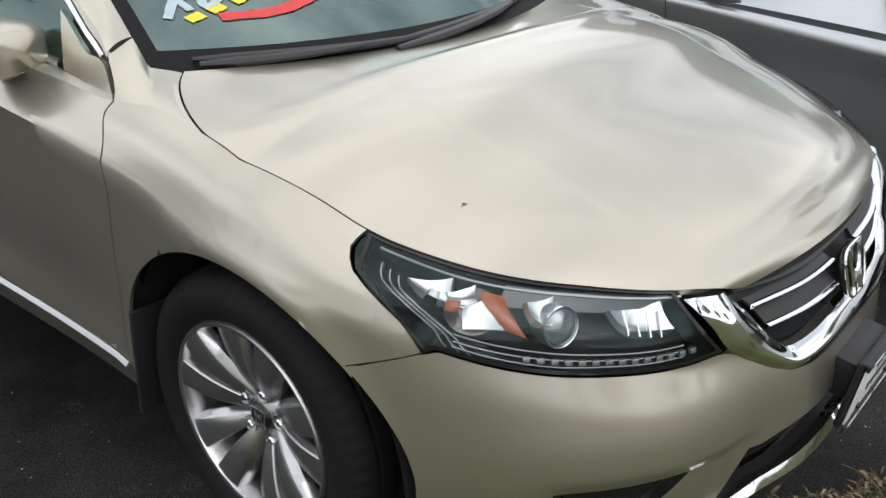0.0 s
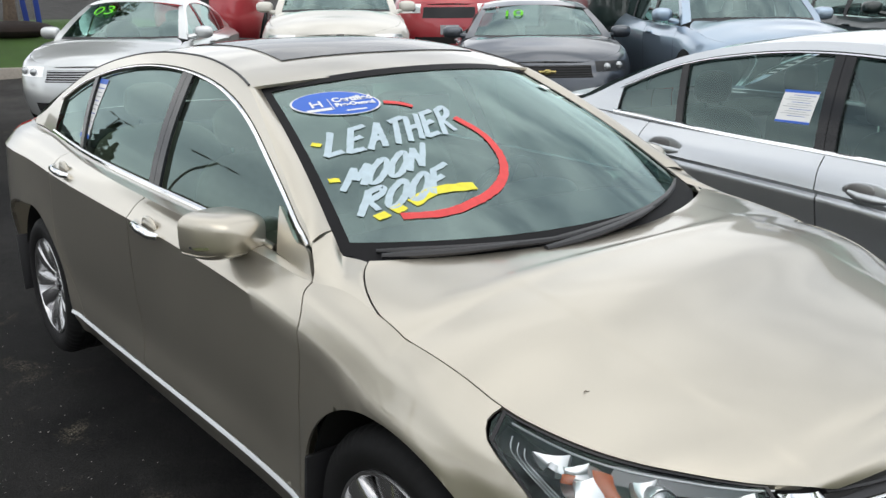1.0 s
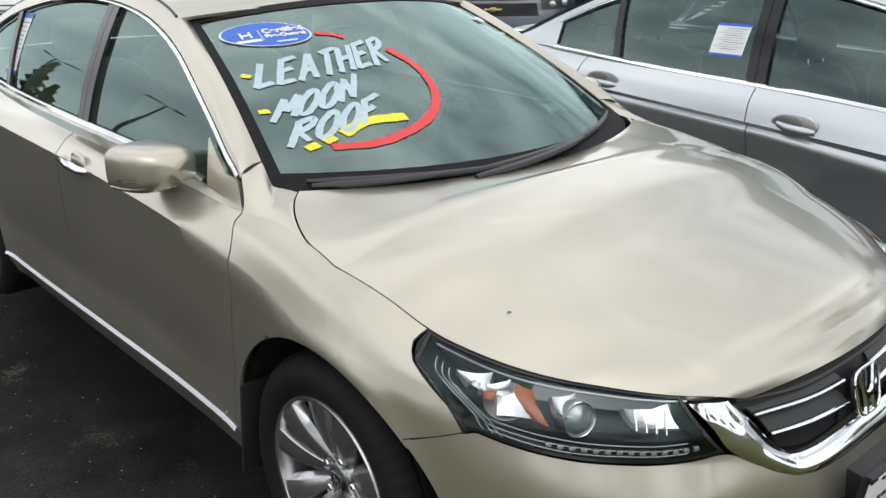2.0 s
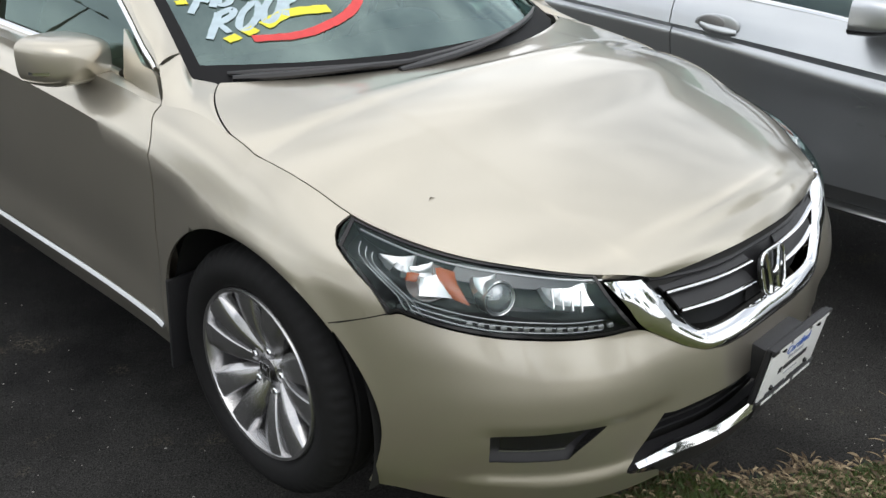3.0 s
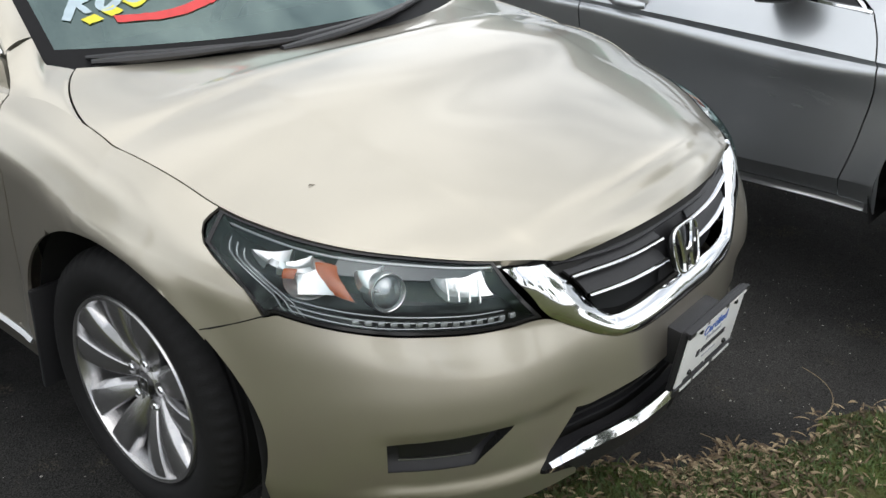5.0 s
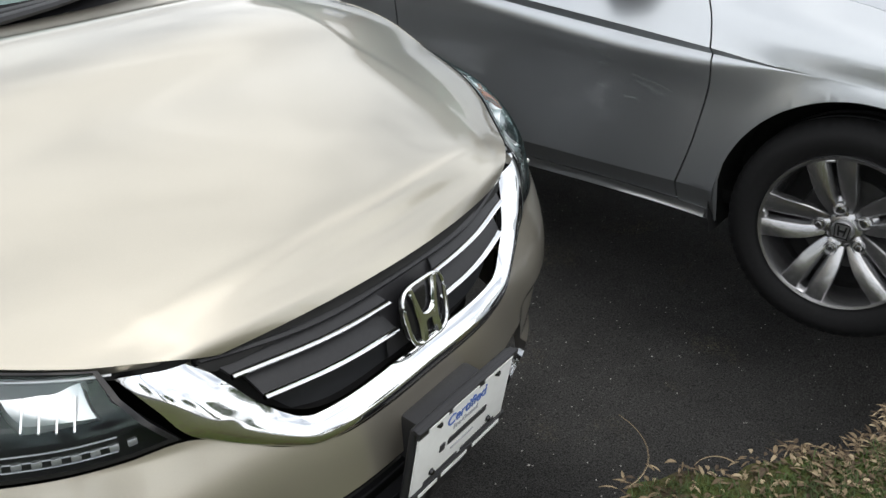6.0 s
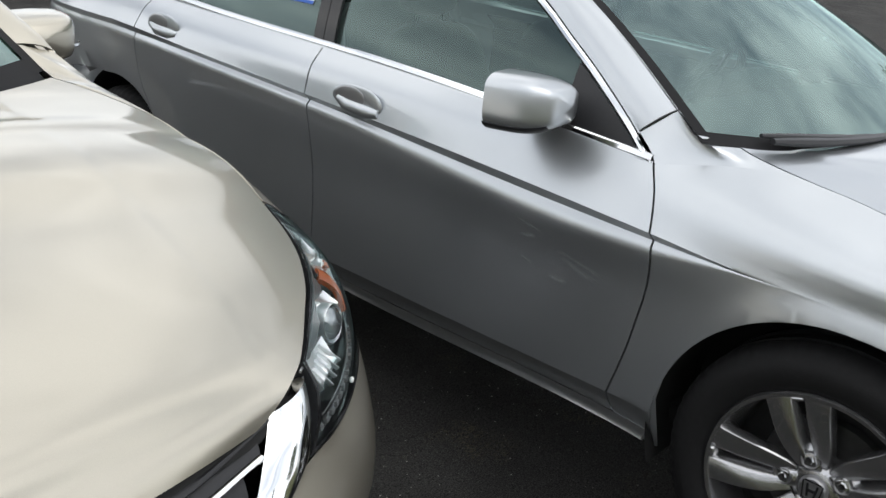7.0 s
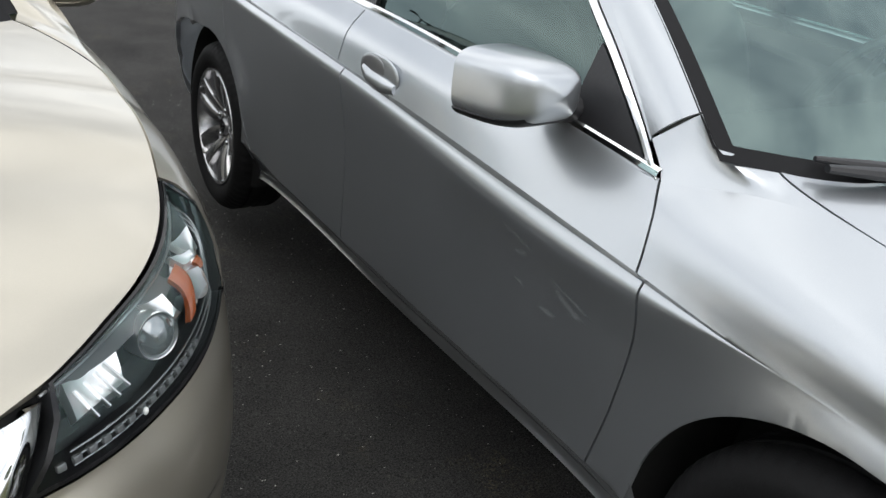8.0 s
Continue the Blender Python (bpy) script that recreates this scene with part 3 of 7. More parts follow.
def cabin(spec, root):
    """Dashboard, steering wheel, seats, floor and rear shelf."""
    leather = spec["seat"]
    bx, bz = abs(spec["ws_base"][0]), spec["ws_base"][2]
    bm = bmesh.new()
    rows = []
    rows.append([tuple(windshield_at(spec, u * 0.93, 0.03, -0.045)) for u in np.linspace(-1, 1, 17)])
    rows.append([tuple(windshield_at(spec, u * 0.93, 0.10, -0.065) + np.array([0, 0.06, -0.02])) for u in np.linspace(-1, 1, 17)])
    for y, z, w in ((0.72, bz - 0.05, 0.70), (0.86, bz - 0.10, 0.70), (0.90, bz - 0.2, 0.70), (0.84, 0.5, 0.70)):
        rows.append([(u * w, y - 0.02 * (1 - u * u), z + 0.02 * (1 - abs(u) ** 3)) for u in np.linspace(-1, 1, 17)])
    sheet(bm, np.array(rows))
    part("dashboard", weld(bm), spec.get("dash", DASH), root, "dark vinyl dashboard")
    bm = bmesh.new()
    block(bm, (1.5, 3.0, 0.05), Matrix.Translation((0, 1.8, 0.28)), 0.01)
    part("cabin_floor", bm, LINER, root)
    bm = bmesh.new()
    ball(bm, (0.17, 0.10, 0.06), Matrix.Translation((0.37, 0.80, bz - 0.05)), 2.6)
    part("instrument_hood", bm, DASH, root)
    wheel = new("steering_wheel")
    wheel.parent = root
    wheel.matrix_basis = pose(0.37, 1.0, bz - 0.10, -64)
    bm = bmesh.new()
    ring = [(0.185 * math.cos(a), 0.185 * math.sin(a), 0) for a in np.linspace(0, 2 * math.pi, 33)]
    tube(bm, ring, 0.016, 8, 1.0, False)
    part("rim", bm, GLOSS_BLACK if spec.get("dark_wheel") else DASH, wheel)
    bm = bmesh.new()
    ball(bm, (0.075, 0.065, 0.025), Matrix.Translation((0, 0, 0.0)), 2.6)
    for d in (-1, 1):
        tube(bm, [(d * 0.06, 0.01, 0), (d * 0.175, 0.03, 0)], 0.014, 8, 0.6)
    tube(bm, [(0, -0.05, 0), (0, -0.175, 0)], 0.016, 8, 0.6)
    part("hub", bm, DASH, wheel)
    copy_thing(seat(root, -0.37, 1.28, leather), pose(0.37, 1.28, 0.30))
    copy_thing(seat(root, -0.38, 2.22, leather, 0.32, 0.66, "rear_seat"), pose(0.38, 2.22, 0.32))
    bm = bmesh.new()
    block(bm, (1.30, 0.5, 0.03), Matrix.Translation((0, 2.86, spec["shelf_z"])), 0.01)
    part("rear_shelf", bm, DASH, root)
    bm = bmesh.new()
    block(bm, (0.22, 0.03, 0.06), Matrix.Translation((0, spec["ws_top_mid"][1] + 0.02, spec["ws_top_mid"][2] - 0.13)), 0.015)
    part("rear_view_mirror", bm, TRIM, root, "dark rear-view mirror behind the windshield")


def mirror_pod(root, spec, side, m, size, paint, glass_off, style):
    """A door mirror: painted cap, black foot, signal strip, glass."""
    pod = new("door_mirror")
    pod.parent = root
    pod.matrix_basis = m
    sx, sy, sz = size
    bm = bmesh.new()
    rows = []
    for j in range(15):
        t = j / 14
        y = -sy + 2 * sy * t
        f = (1 - (1 - t) ** 3.2) ** 0.42 if t < 1 else 1.0
        rows.append([(sx * (0.94 * f + 0.06) * math.copysign(abs(math.cos(a)) ** 0.42, math.cos(a)) + 0.02 * (1 - t), y,
                      sz * (0.95 * f + 0.05) * math.copysign(abs(math.sin(a)) ** 0.45, math.sin(a)) * (1.0 if math.sin(a) > 0 else style["chin"])) for a in np.linspace(0, 2 * math.pi, 41)[:-1]])
    p = np.array(rows)
    across = np.clip(p[..., 0] / sx, -1, 1)
    inner, outer = np.clip(across, 0, 1), np.clip(-across, 0, 1)
    p[..., 2] *= np.where(p[..., 2] > 0, 1 - 0.24 * inner ** 2 - 0.06 * outer ** 3, 1 - 0.20 * outer ** 1.8)
    vs = [[bm.verts.new(q) for q in r] for r in p]
    for a, b in zip(vs, vs[1:]):
        for i in range(40):
            bm.faces.new((a[i], a[(i + 1) % 40], b[(i + 1) % 40], b[i]))
    bm.faces.new(vs[0])
    part("cap", weld(bm), paint, pod)
    bm = bmesh.new()
    ball(bm, (sx * 0.93, 0.006, sz * 0.86), Matrix.Translation((0, sy - 0.002, 0)), 3.0)
    part("mirror_glass", bm, CHROME, pod)
    bm = bmesh.new()
    sheet(bm, p[2:, 24:37] * np.array([1.012, 1.0, 1.03]) + np.array([0, 0.003, -0.002]), rim=0.004, inward=(0, 0, 0))
    part("lower_shell", weld(bm), style["lower"], pod)
    if style.get("signal"):
        bm = bmesh.new()
        rows = []
        for i in range(13):
            t = i / 12
            a = math.pi * (1.0 + 0.42 * t)
            rows.append([(sx * 1.012 * math.copysign(abs(math.cos(a)) ** 0.55, math.cos(a)), -sy * 0.72 * math.sin(t * 1.5) + 0.02, h) for h in (-sz * 0.42, -sz * 0.30)])
        sheet(bm, np.array(rows))
        part("turn_signal", bm, CHROME, pod, "thin clear turn signal strip")
    bm = bmesh.new()
    tube(bm, [(sx * 0.25, 0.015, -sz * 0.95), (sx * 0.9, 0.010, -sz * 0.85), (sx * 1.4, 0.0, -sz * 0.85), (sx * 1.95, 0.0, -sz * 0.95)], [0.022, 0.038, 0.044, 0.058], 16, 0.66)
    part("foot", bm, style["foot"], pod)
    return pod


def door_handle(root, shell, y, z, side, paint, style):
    """A pull bar over a dished cup."""
    v = shell.level(y, z)
    p = shell.point(y, v) * np.array([1 if side < 0 else -1, 1, 1])
    grip = new("door_handle")
    grip.parent = root
    grip.location = p
    out = side
    if style == "chrome_bar":
        bm = bmesh.new()
        ball(bm, (0.012, 0.062, 0.040), Matrix.Translation((out * -0.004, 0.015, -0.002)), 2.2)
        part("cup", bm, paint, grip, "dished cup")
        bm = bmesh.new()
        tube(bm, [(out * 0.012, -0.100, -0.008), (out * 0.030, -0.07, -0.004), (out * 0.036, 0.0, 0.002), (out * 0.032, 0.055, 0.006), (out * 0.012, 0.085, 0.008)], [0.010, 0.014, 0.0155, 0.0145, 0.010], 12, 1.0)
        part("pull", bm, CHROME, grip, "chrome pull")
    else:
        bm = bmesh.new()
        ball(bm, (0.006, 0.105, 0.046), Matrix.Translation((out * 0.001, 0, 0)), 2.3)
        part("surround", bm, paint, grip)
        bm = bmesh.new()
        ball(bm, (0.004, 0.066, 0.030), Matrix.Translation((out * 0.0048, 0.022, 0.010)), 2.1)
        part("cup", bm, ALLOY_GREY, grip, "dished cup")
        bm = bmesh.new()
        tube(bm, [(out * 0.006, -0.095, -0.018), (out * 0.010, -0.05, -0.020), (out * 0.010, 0.03, -0.016), (out * 0.006, 0.075, -0.002)], [0.008, 0.014, 0.014, 0.008], 12, 1.35)
        part("pull", bm, paint, grip)
    return grip


def wiper(root, spec, u0, b0, u1, b1, lift=0.02, name="wiper"):
    """A wiper: arm and blade lying on the glass."""
    arm = new(name)
    arm.parent = root
    bm = bmesh.new()
    t = np.linspace(0, 1, 9)
    p = windshield_at(spec, u0 + (u1 - u0) * t, b0 + (b1 - b0) * t, lift)
    tube(bm, [tuple(q) for q in p], [0.006, 0.013, 0.014, 0.014, 0.013, 0.012, 0.011, 0.009, 0.004], 8, 0.8)
    part("blade", bm, TRIM, arm)
    bm = bmesh.new()
    p = windshield_at(spec, u0 + (u1 - u0) * t[:6] * 0.9, b0 - 0.035 + (b1 - b0) * t[:6] * 0.9 + 0.04 * t[:6], lift + 0.012)
    tube(bm, [tuple(q) for q in p], [0.010, 0.016, 0.015, 0.014, 0.012, 0.008], 8, 0.7)
    part("arm", bm, TRIM, arm)
    return arm


def sedan(spec, root):
    """The shared build of a sedan; returns its skin and greenhouse for the details."""
    sh = Shell(spec["levels"], spec["rear"], spec.get("sharp", ()), spec.get("flares", ()), spec.get("round_nose", 0.0), spec.get("tuck", ((-1, 0), (4, 0))))
    ho = House(spec["belt_x"], spec["belt_z"], spec["rail_z"], spec.get("lean", 0.32), spec.get("bend", 0.45))
    paint, wb, r, top = spec["paint"], spec["wheelbase"], spec["arch_r"], sh.count - 1
    az = spec["arch_z"]
    rows = np.array(sorted({k / 4 for k in range(4 * top + 1)} | {v + d for v in spec.get("fine", ()) for d in (-0.05, 0.05)})) / top
    seam_f, seam_b, seam_r = (spline(spec[k]) for k in ("seam_front", "seam_mid", "seam_rear"))
    front_low, rear_low = spec["front_low"], spline([(-1, 0.0), (9, 0.0)])

    def y_of(s):
        return np.where(s < 0, -0.89 * np.cos(np.radians(90 * np.clip(1 + s, 0, 1))) ** (2 / 2.45), s)

    fender_low = lambda s: np.where(y_of(s) < -0.305, front_low(s), arc_low(y_of(s), spec["arch_y"], az, r, sh.point(s, 0)[..., 2]))
    quarter_low = lambda s: arc_low(s, wb, az, r, sh.rings(s)[0][..., 2])
    g = 0.0026
    for side, tag in ((1, ""), (-1, "")):
        flip = np.array([side, 1, 1])
        # front wing
        bm = bmesh.new()
        p = sh.grid(spec["wing_front"], lambda z: seam_f(z) - g, fender_low, None, 96, clamp=True, rows=rows)
        sheet(bm, p * flip, rim=0.008, inward=(0, 0.2, 0.4))
        # the wing's top runs on to the windshield and the foot of the pillar
        sq = np.linspace(spec["wing_top"][0], spec["wing_top"][1], 28)
        lowc = sh.point(sq, np.full(sq.shape, top * 1.0))
        k = np.linspace(0, 1, 28)[:, None]
        start = spec["wing_top"][2]
        hoodline = hood_at(spec, sh, np.full(28, -1.0), start + (1 - start) * np.clip(k[:, 0] / 0.45, 0, 1)) + np.array([-0.005, 0, -0.001])
        gu, b0 = spec["glass_u"], spec["pillar_start"]
        glass_edge = windshield_at(spec, np.full(28, -gu), b0 * np.clip((k[:, 0] - 0.60) / 0.22, 0, 1), 0.005)
        corner = ho.rail(np.array(spec["pillar_y"][0]), -0.002)
        c1, c2 = np.clip((k - 0.45) / 0.15, 0, 1), np.clip((k - 0.82) / 0.18, 0, 1)
        upc = (hoodline * (1 - c1) + glass_edge * c1) * (1 - c2) + corner * c2
        w = np.linspace(0, 1, 11)[None, :, None]
        across = upc - lowc
        run = lowc - sh.point(sq, np.full(sq.shape, top - 0.25))
        run *= np.linalg.norm(across, axis=1, keepdims=True) / (np.linalg.norm(run, axis=1, keepdims=True) + 1e-6)
        run = 0.4 * run + 0.6 * across
        sheet(bm, (lowc[:, None] * (1 + 2 * w) * (1 - w) ** 2 + run[:, None] * w * (1 - w) ** 2 + upc[:, None] * w * w * (3 - 2 * w) - across[:, None] * w * w * (1 - w)) * flip)
        part("fender", weld(bm), paint, root)
        # doors
        door = new("front_door")
        door.parent = root
        bm = bmesh.new()
        low = lambda s: sh.rings(s)[1][..., 2] + 0.004
        sheet(bm, sh.grid(lambda z: seam_f(z) + g, lambda z: seam_b(z) - g, low, None, 40, clamp=True, rows=rows) * flip, rim=0.02)
        part("door_skin", weld(bm), paint, door)
        rear_door = new("rear_door")
        rear_door.parent = root
        bm = bmesh.new()
        sheet(bm, sh.grid(lambda z: seam_b(z) + g, lambda z: seam_r(z) - g, low, None, 40, clamp=True, rows=rows) * flip, rim=0.02)
        part("door_skin", weld(bm), paint, rear_door)
        # rear wing
        bm = bmesh.new()
        p = sh.grid(lambda z: seam_r(z) + g, spec["rear"] + spec["tail_cut"], quarter_low, None, 80, clamp=True, rows=rows)
        sheet(bm, p * flip, rim=0.02, inward=(0, 2.6, 0.5))
        part("quarter_panel", weld(bm), paint, root)
        # sill below the doors
        bm = bmesh.new()
        sheet(bm, sh.grid(0.40, wb - r - 0.01, lambda s: sh.rings(s)[0][..., 2], lambda s: sh.rings(s)[1][..., 2] - 0.002, 40, 6) * flip, rim=0.03)
        part("sill", weld(bm), paint, root)
        bm = bmesh.new()
        sheet(bm, sh.grid(0.405, wb - r - 0.02, lambda s: sh.rings(s)[1][..., 2] - spec["strip"], lambda s: sh.rings(s)[1][..., 2], 40, 4, np.linspace(spec["strip_out"], 0.001, 4)[None, :] + np.zeros((40, 1))) * flip, rim=0.008)
        part("sill_strip", weld(bm), spec["strip_mat"], root, "bright strip along the sill")
        # inner door skins and wheel housings
        bm = bmesh.new()
        sheet(bm, sh.grid(0.42, wb - r - 0.05, lambda s: sh.rings(s)[0][..., 2] + 0.02, None, 20, 10, -0.07) * flip)
        part("door_lining", bm, spec["lining"], root)
        for cy in (spec["arch_y"], wb):
            bm = bmesh.new()
            lathe(bm, [(r + 0.02, 0.0), (r + 0.025, 0.14), (r + 0.02, 0.26), (0.02, 0.27)], "x", 40, (-0.875, cy, az), -0.35, math.pi + 0.7)
            for v in bm.verts:
                v.co.x *= side
            part("wheel_housing", bm, LINER, root)
        # greenhouse: windows, frames, pillar
        dlo, trim_w = spline(spec["dlo"]), spline(spec["trim_w"])
        top_z = lambda y: dlo(y) - trim_w(y)
        bz = lambda y: ho.bz(y)
        wf, wb0, wr = spec["win_front"], spec["win_mid"], spec["win_rear"]
        slope = lambda y0, k: (lambda z: y0 + k * (z - 1.0))
        for d, l, rr in ((door, wf, slope(wb0 - 0.05, 0.16)), (rear_door, slope(wb0 + 0.035, 0.16), slope(wr, spec["win_rear_slope"]))):
            bm = bmesh.new()
            sheet(bm, ho.grid(l, rr, lambda y: bz(y) + 0.012, lambda y: top_z(y) - 0.002, 22, 14, -0.012) * flip)
            pane("window", bm, SIDE_GLASS, d)
        bm = bmesh.new()
        sheet(bm, ho.grid(slope(wr + 0.035, spec["win_rear_slope"]), spec["win_end"], lambda y: bz(y) + 0.012, lambda y: top_z(y) - 0.002, 14, 10, -0.012) * flip)
        pane("quarter_window", bm, SIDE_GLASS, root)
        for y0, w0, k, dd in ((wb0 - 0.055, 0.047, 0.16, door), (wb0 - 0.005, 0.045, 0.16, rear_door), (wr - 0.004, 0.042, spec["win_rear_slope"], rear_door)):
            bm = bmesh.new()
            sheet(bm, ho.grid(slope(y0, k), slope(y0 + w0, k), lambda y: bz(y) + 0.004, top_z, 5, 12, 0.002) * flip, rim=0.012)
            part("pillar_cover", weld(bm), spec.get("pillar_mat", GLOSS_BLACK), dd, "black pillar cover")
        for nm, y_from, z0, z1, lo in (("window_trim", spec["trim_from"][0], lambda y: bz(y) - 0.008, lambda y: bz(y) + 0.014, 0.007), ("window_trim", spec["trim_from"][1], lambda y: np.maximum(top_z(y), bz(y) - 0.008), lambda y: np.maximum(dlo(y) - 0.004, bz(y) - 0.006), 0.006)):
            bm = bmesh.new()
            yy = np.linspace(y_from, spec["win_end"] + 0.02, 64)
            q = np.stack([ho.point(yy, z0(yy) * (1 - k) + z1(yy) * k, lo if 0.2 < k < 0.8 else 0.001) for k in (0, 0.3, 0.7, 1)], 1)
            sheet(bm, q * flip)
            part(nm, weld(bm), CHROME, root, "bright window surround")
        # roof side and pillars in body colour
        bm = bmesh.new()
        yy = np.linspace(spec["pillar_y"][0], spec["win_end"] + 0.06, 80)
        z0 = np.minimum(dlo(yy), ho.rz(yy) - 0.0015)
        q = np.stack([ho.point(yy, z0 * (1 - k) + ho.rz(yy) * k) for k in np.linspace(0, 1, 6)], 1)
        sheet(bm, q * flip, rim=0.01, inward=(0, 1.5, 1.0))
        part("roof_side", weld(bm), paint, root)
        # pillar between glass edge and rail
        bm = bmesh.new()
        edge = lambda t: windshield_at(spec, -gu, 0.004 + spec["pillar_start"] + (1 - spec["pillar_start"]) * t, 0.004)
        y0, y1 = spec["pillar_y"]
        rail = lambda t: ho.rail(np.array(y0 + 0.003 + (y1 - y0 - 0.003) * t))
        pillar = ruled(edge, rail, 28, 9, (-0.006, -0.003, 0.006))
        sheet(bm, pillar * flip, rim=0.004, inward=(0, 1.4, 0.9))
        part("a_pillar", weld(bm), paint, root)
        # rear pillar down to the deck
        bm = bmesh.new()
        yr = np.linspace(spec["win_end"] + 0.0, spec["pillar_end"], 16)
        lo = np.minimum(bz(yr) - 0.002, ho.rz(yr) - 0.003)
        q = np.stack([ho.point(yr, lo * (1 - k) + ho.rz(yr) * k) for k in np.linspace(0, 1, 10)], 1)
        sheet(bm, q * flip)
        part("rear_pillar", weld(bm), paint, root)
        bm = bmesh.new()
        yr = np.linspace(spec["wing_top"][1] + 0.004, spec["pillar_end"], 50)
        low = sh.point(yr, np.full(yr.shape, top * 1.0))
        up = ho.point(yr, bz(yr) - 0.006)
        up[:, 2] = np.maximum(up[:, 2], low[:, 2] + 0.001)
        sheet(bm, np.stack([low, (low + up) / 2 + np.array([0, 0, 0.003]), up], 1) * flip)
        part("belt_moulding", weld(bm), paint, root)
    # roof
    y0, y1 = spec["pillar_y"][1], spec["roof_end"]
    t = np.linspace(0, 1, 40)
    u = np.linspace(-1, 1, 31)
    front_mid, front_side = np.array(spec["ws_top_mid"]), np.array(spec["ws_top"])
    rows = []
    for k in t:
        yr = y0 + (y1 - y0) * k
        e = ho.rail(np.array(yr))
        crown = spec["roof_crown"] * (0.62 + 0.38 * math.sin(math.pi * min(k * 1.15, 1.0))) * (1 - 0.35 * k)
        bow = (front_mid[1] - front_side[1]) * (1 - k) + spec["roof_back_bow"] * k
        rows.append(np.stack([u * abs(e[0]), yr + bow * (1 - np.abs(u) ** 2.2), e[2] + crown * (1 - np.abs(u) ** 2.6)], -1))
    bm = bmesh.new()
    roof = np.array(rows)
    sheet(bm, roof, rim=0.01, inward=(0, 1.6, 0.9))
    part("roof", weld(bm), paint, root)
    bm = bmesh.new()
    lining = roof.copy()
    lining[..., 2] -= 0.035
    lining[..., 0] *= 0.96
    sheet(bm, lining)
    part("roof_lining", bm, spec["lining"], root, "pale cloth roof lining")
    # windshield with its black border
    uu, bb = np.meshgrid(np.linspace(-1, 1, 33), np.linspace(0, 1, 21), indexing="ij")
    bm = bmesh.new()
    sheet(bm, windshield_at(spec, uu * (spec["glass_u"] - 0.005), bb))
    pane("windshield", weld(bm), WINDSHIELD, root)
    bm = bmesh.new()
    for side in (-1, 1):
        u2, b2 = np.meshgrid(np.linspace(spec["glass_u"] - spec["border_w"], spec["glass_u"] + 0.004, 4), np.linspace(0.0, 1, 24), indexing="ij")
        sheet(bm, windshield_at(spec, side * u2, b2, 0.0035))
    u2, b2 = np.meshgrid(np.linspace(-1, 1, 33), np.linspace(-0.03, spec["cowl"], 4), indexing="ij")
    sheet(bm, windshield_at(spec, u2, b2, 0.003))
    u2, b2 = np.meshgrid(np.linspace(-1, 1, 33), np.linspace(0.962, 1.004, 3), indexing="ij")
    sheet(bm, windshield_at(spec, u2, b2, 0.003))
    part("windshield_border", weld(bm), spec.get("border", TRIM), root, "black border and cowl of the windshield")
    # rear window, deck, tail
    ye = spec["pillar_end"]
    a = lambda t: (np.array([(2 * t - 1) * abs(ho.rail(np.array(y1))[0]) * 0.98, y1 + spec["roof_back_bow"] * (1 - (2 * t - 1) ** 2), ho.rz(np.array(y1)) + spec["roof_crown"] * 0.42 * (1 - (2 * t - 1) ** 2)]))
    b = lambda t: (np.array([(2 * t - 1) * abs(ho.rail(np.array(ye))[0]), ye + 0.06 * (1 - (2 * t - 1) ** 2), float(ho.rz(np.array(ye))) + 0.02 * (1 - (2 * t - 1) ** 2)]))
    bm = bmesh.new()
    sheet(bm, ruled(a, b, 17, 12, (0, 0.02, 0.03)))
    pane("rear_window", weld(bm), WINDSHIELD, root)
    bm = bmesh.new()
    tail_s = np.linspace(ye, spec["rear"] + 0.98, 26)
    edge = sh.point(tail_s, np.full(tail_s.shape, top * 1.0))
    dz = np.clip((tail_s - ye) / 0.3, 0, 1)
    edge[:, 2] = np.maximum(edge[:, 2], 0)
    u = np.linspace(-1, 1, 21)
    z = edge[:, None, 2] + spec["deck_crown"] * (1 - np.abs(u)[None] ** 3) * np.ones((26, 1))
    sheet(bm, np.stack([edge[:, None, 0] * u[None], edge[:, None, 1] * np.ones((1, 21)), z], -1))
    part("trunk_lid", weld(bm), paint, root)
    bm = bmesh.new()
    sheet(bm, sh.grid(spec["rear"] + spec["tail_cut"] + 0.004, spec["rear"] + 1.0, lambda s: sh.rings(s)[0][..., 2], None, 20, 20), True)
    part("rear_bumper", weld(bm), paint, root)
    # floor pan
    bm = bmesh.new()
    block(bm, (1.26, wb + 1.25, 0.16), Matrix.Translation((0, wb / 2 + 0.05, 0.27)), 0.03)
    part("underbody", bm, LINER, root)
    # hood
    bm = bmesh.new()
    u2, b2 = np.meshgrid(np.concatenate([np.linspace(-1, -0.88, 7), np.linspace(-0.86, 0.86, 121), np.linspace(0.88, 1, 7)]), np.linspace(0, 1, 80), indexing="ij")
    sheet(bm, hood_at(spec, sh, u2, b2), rim=0.018, inward=(0, -0.1, 0.3))
    part("hood", weld(bm), paint, root)
    bm = bmesh.new()
    u2, b2 = np.meshgrid(np.linspace(-0.97, 0.97, 21), np.linspace(0.02, 1, 24), indexing="ij")
    p = hood_at(spec, sh, u2, b2)
    p[..., 2] -= 0.03
    sheet(bm, p)
    part("hood_lining", bm, LINER, root)
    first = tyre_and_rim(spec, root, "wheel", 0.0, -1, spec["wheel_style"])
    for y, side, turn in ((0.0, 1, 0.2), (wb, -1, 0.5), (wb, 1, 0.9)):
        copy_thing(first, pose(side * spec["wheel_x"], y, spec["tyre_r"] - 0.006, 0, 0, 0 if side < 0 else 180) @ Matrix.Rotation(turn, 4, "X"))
    cabin(spec, root)
    return sh, ho


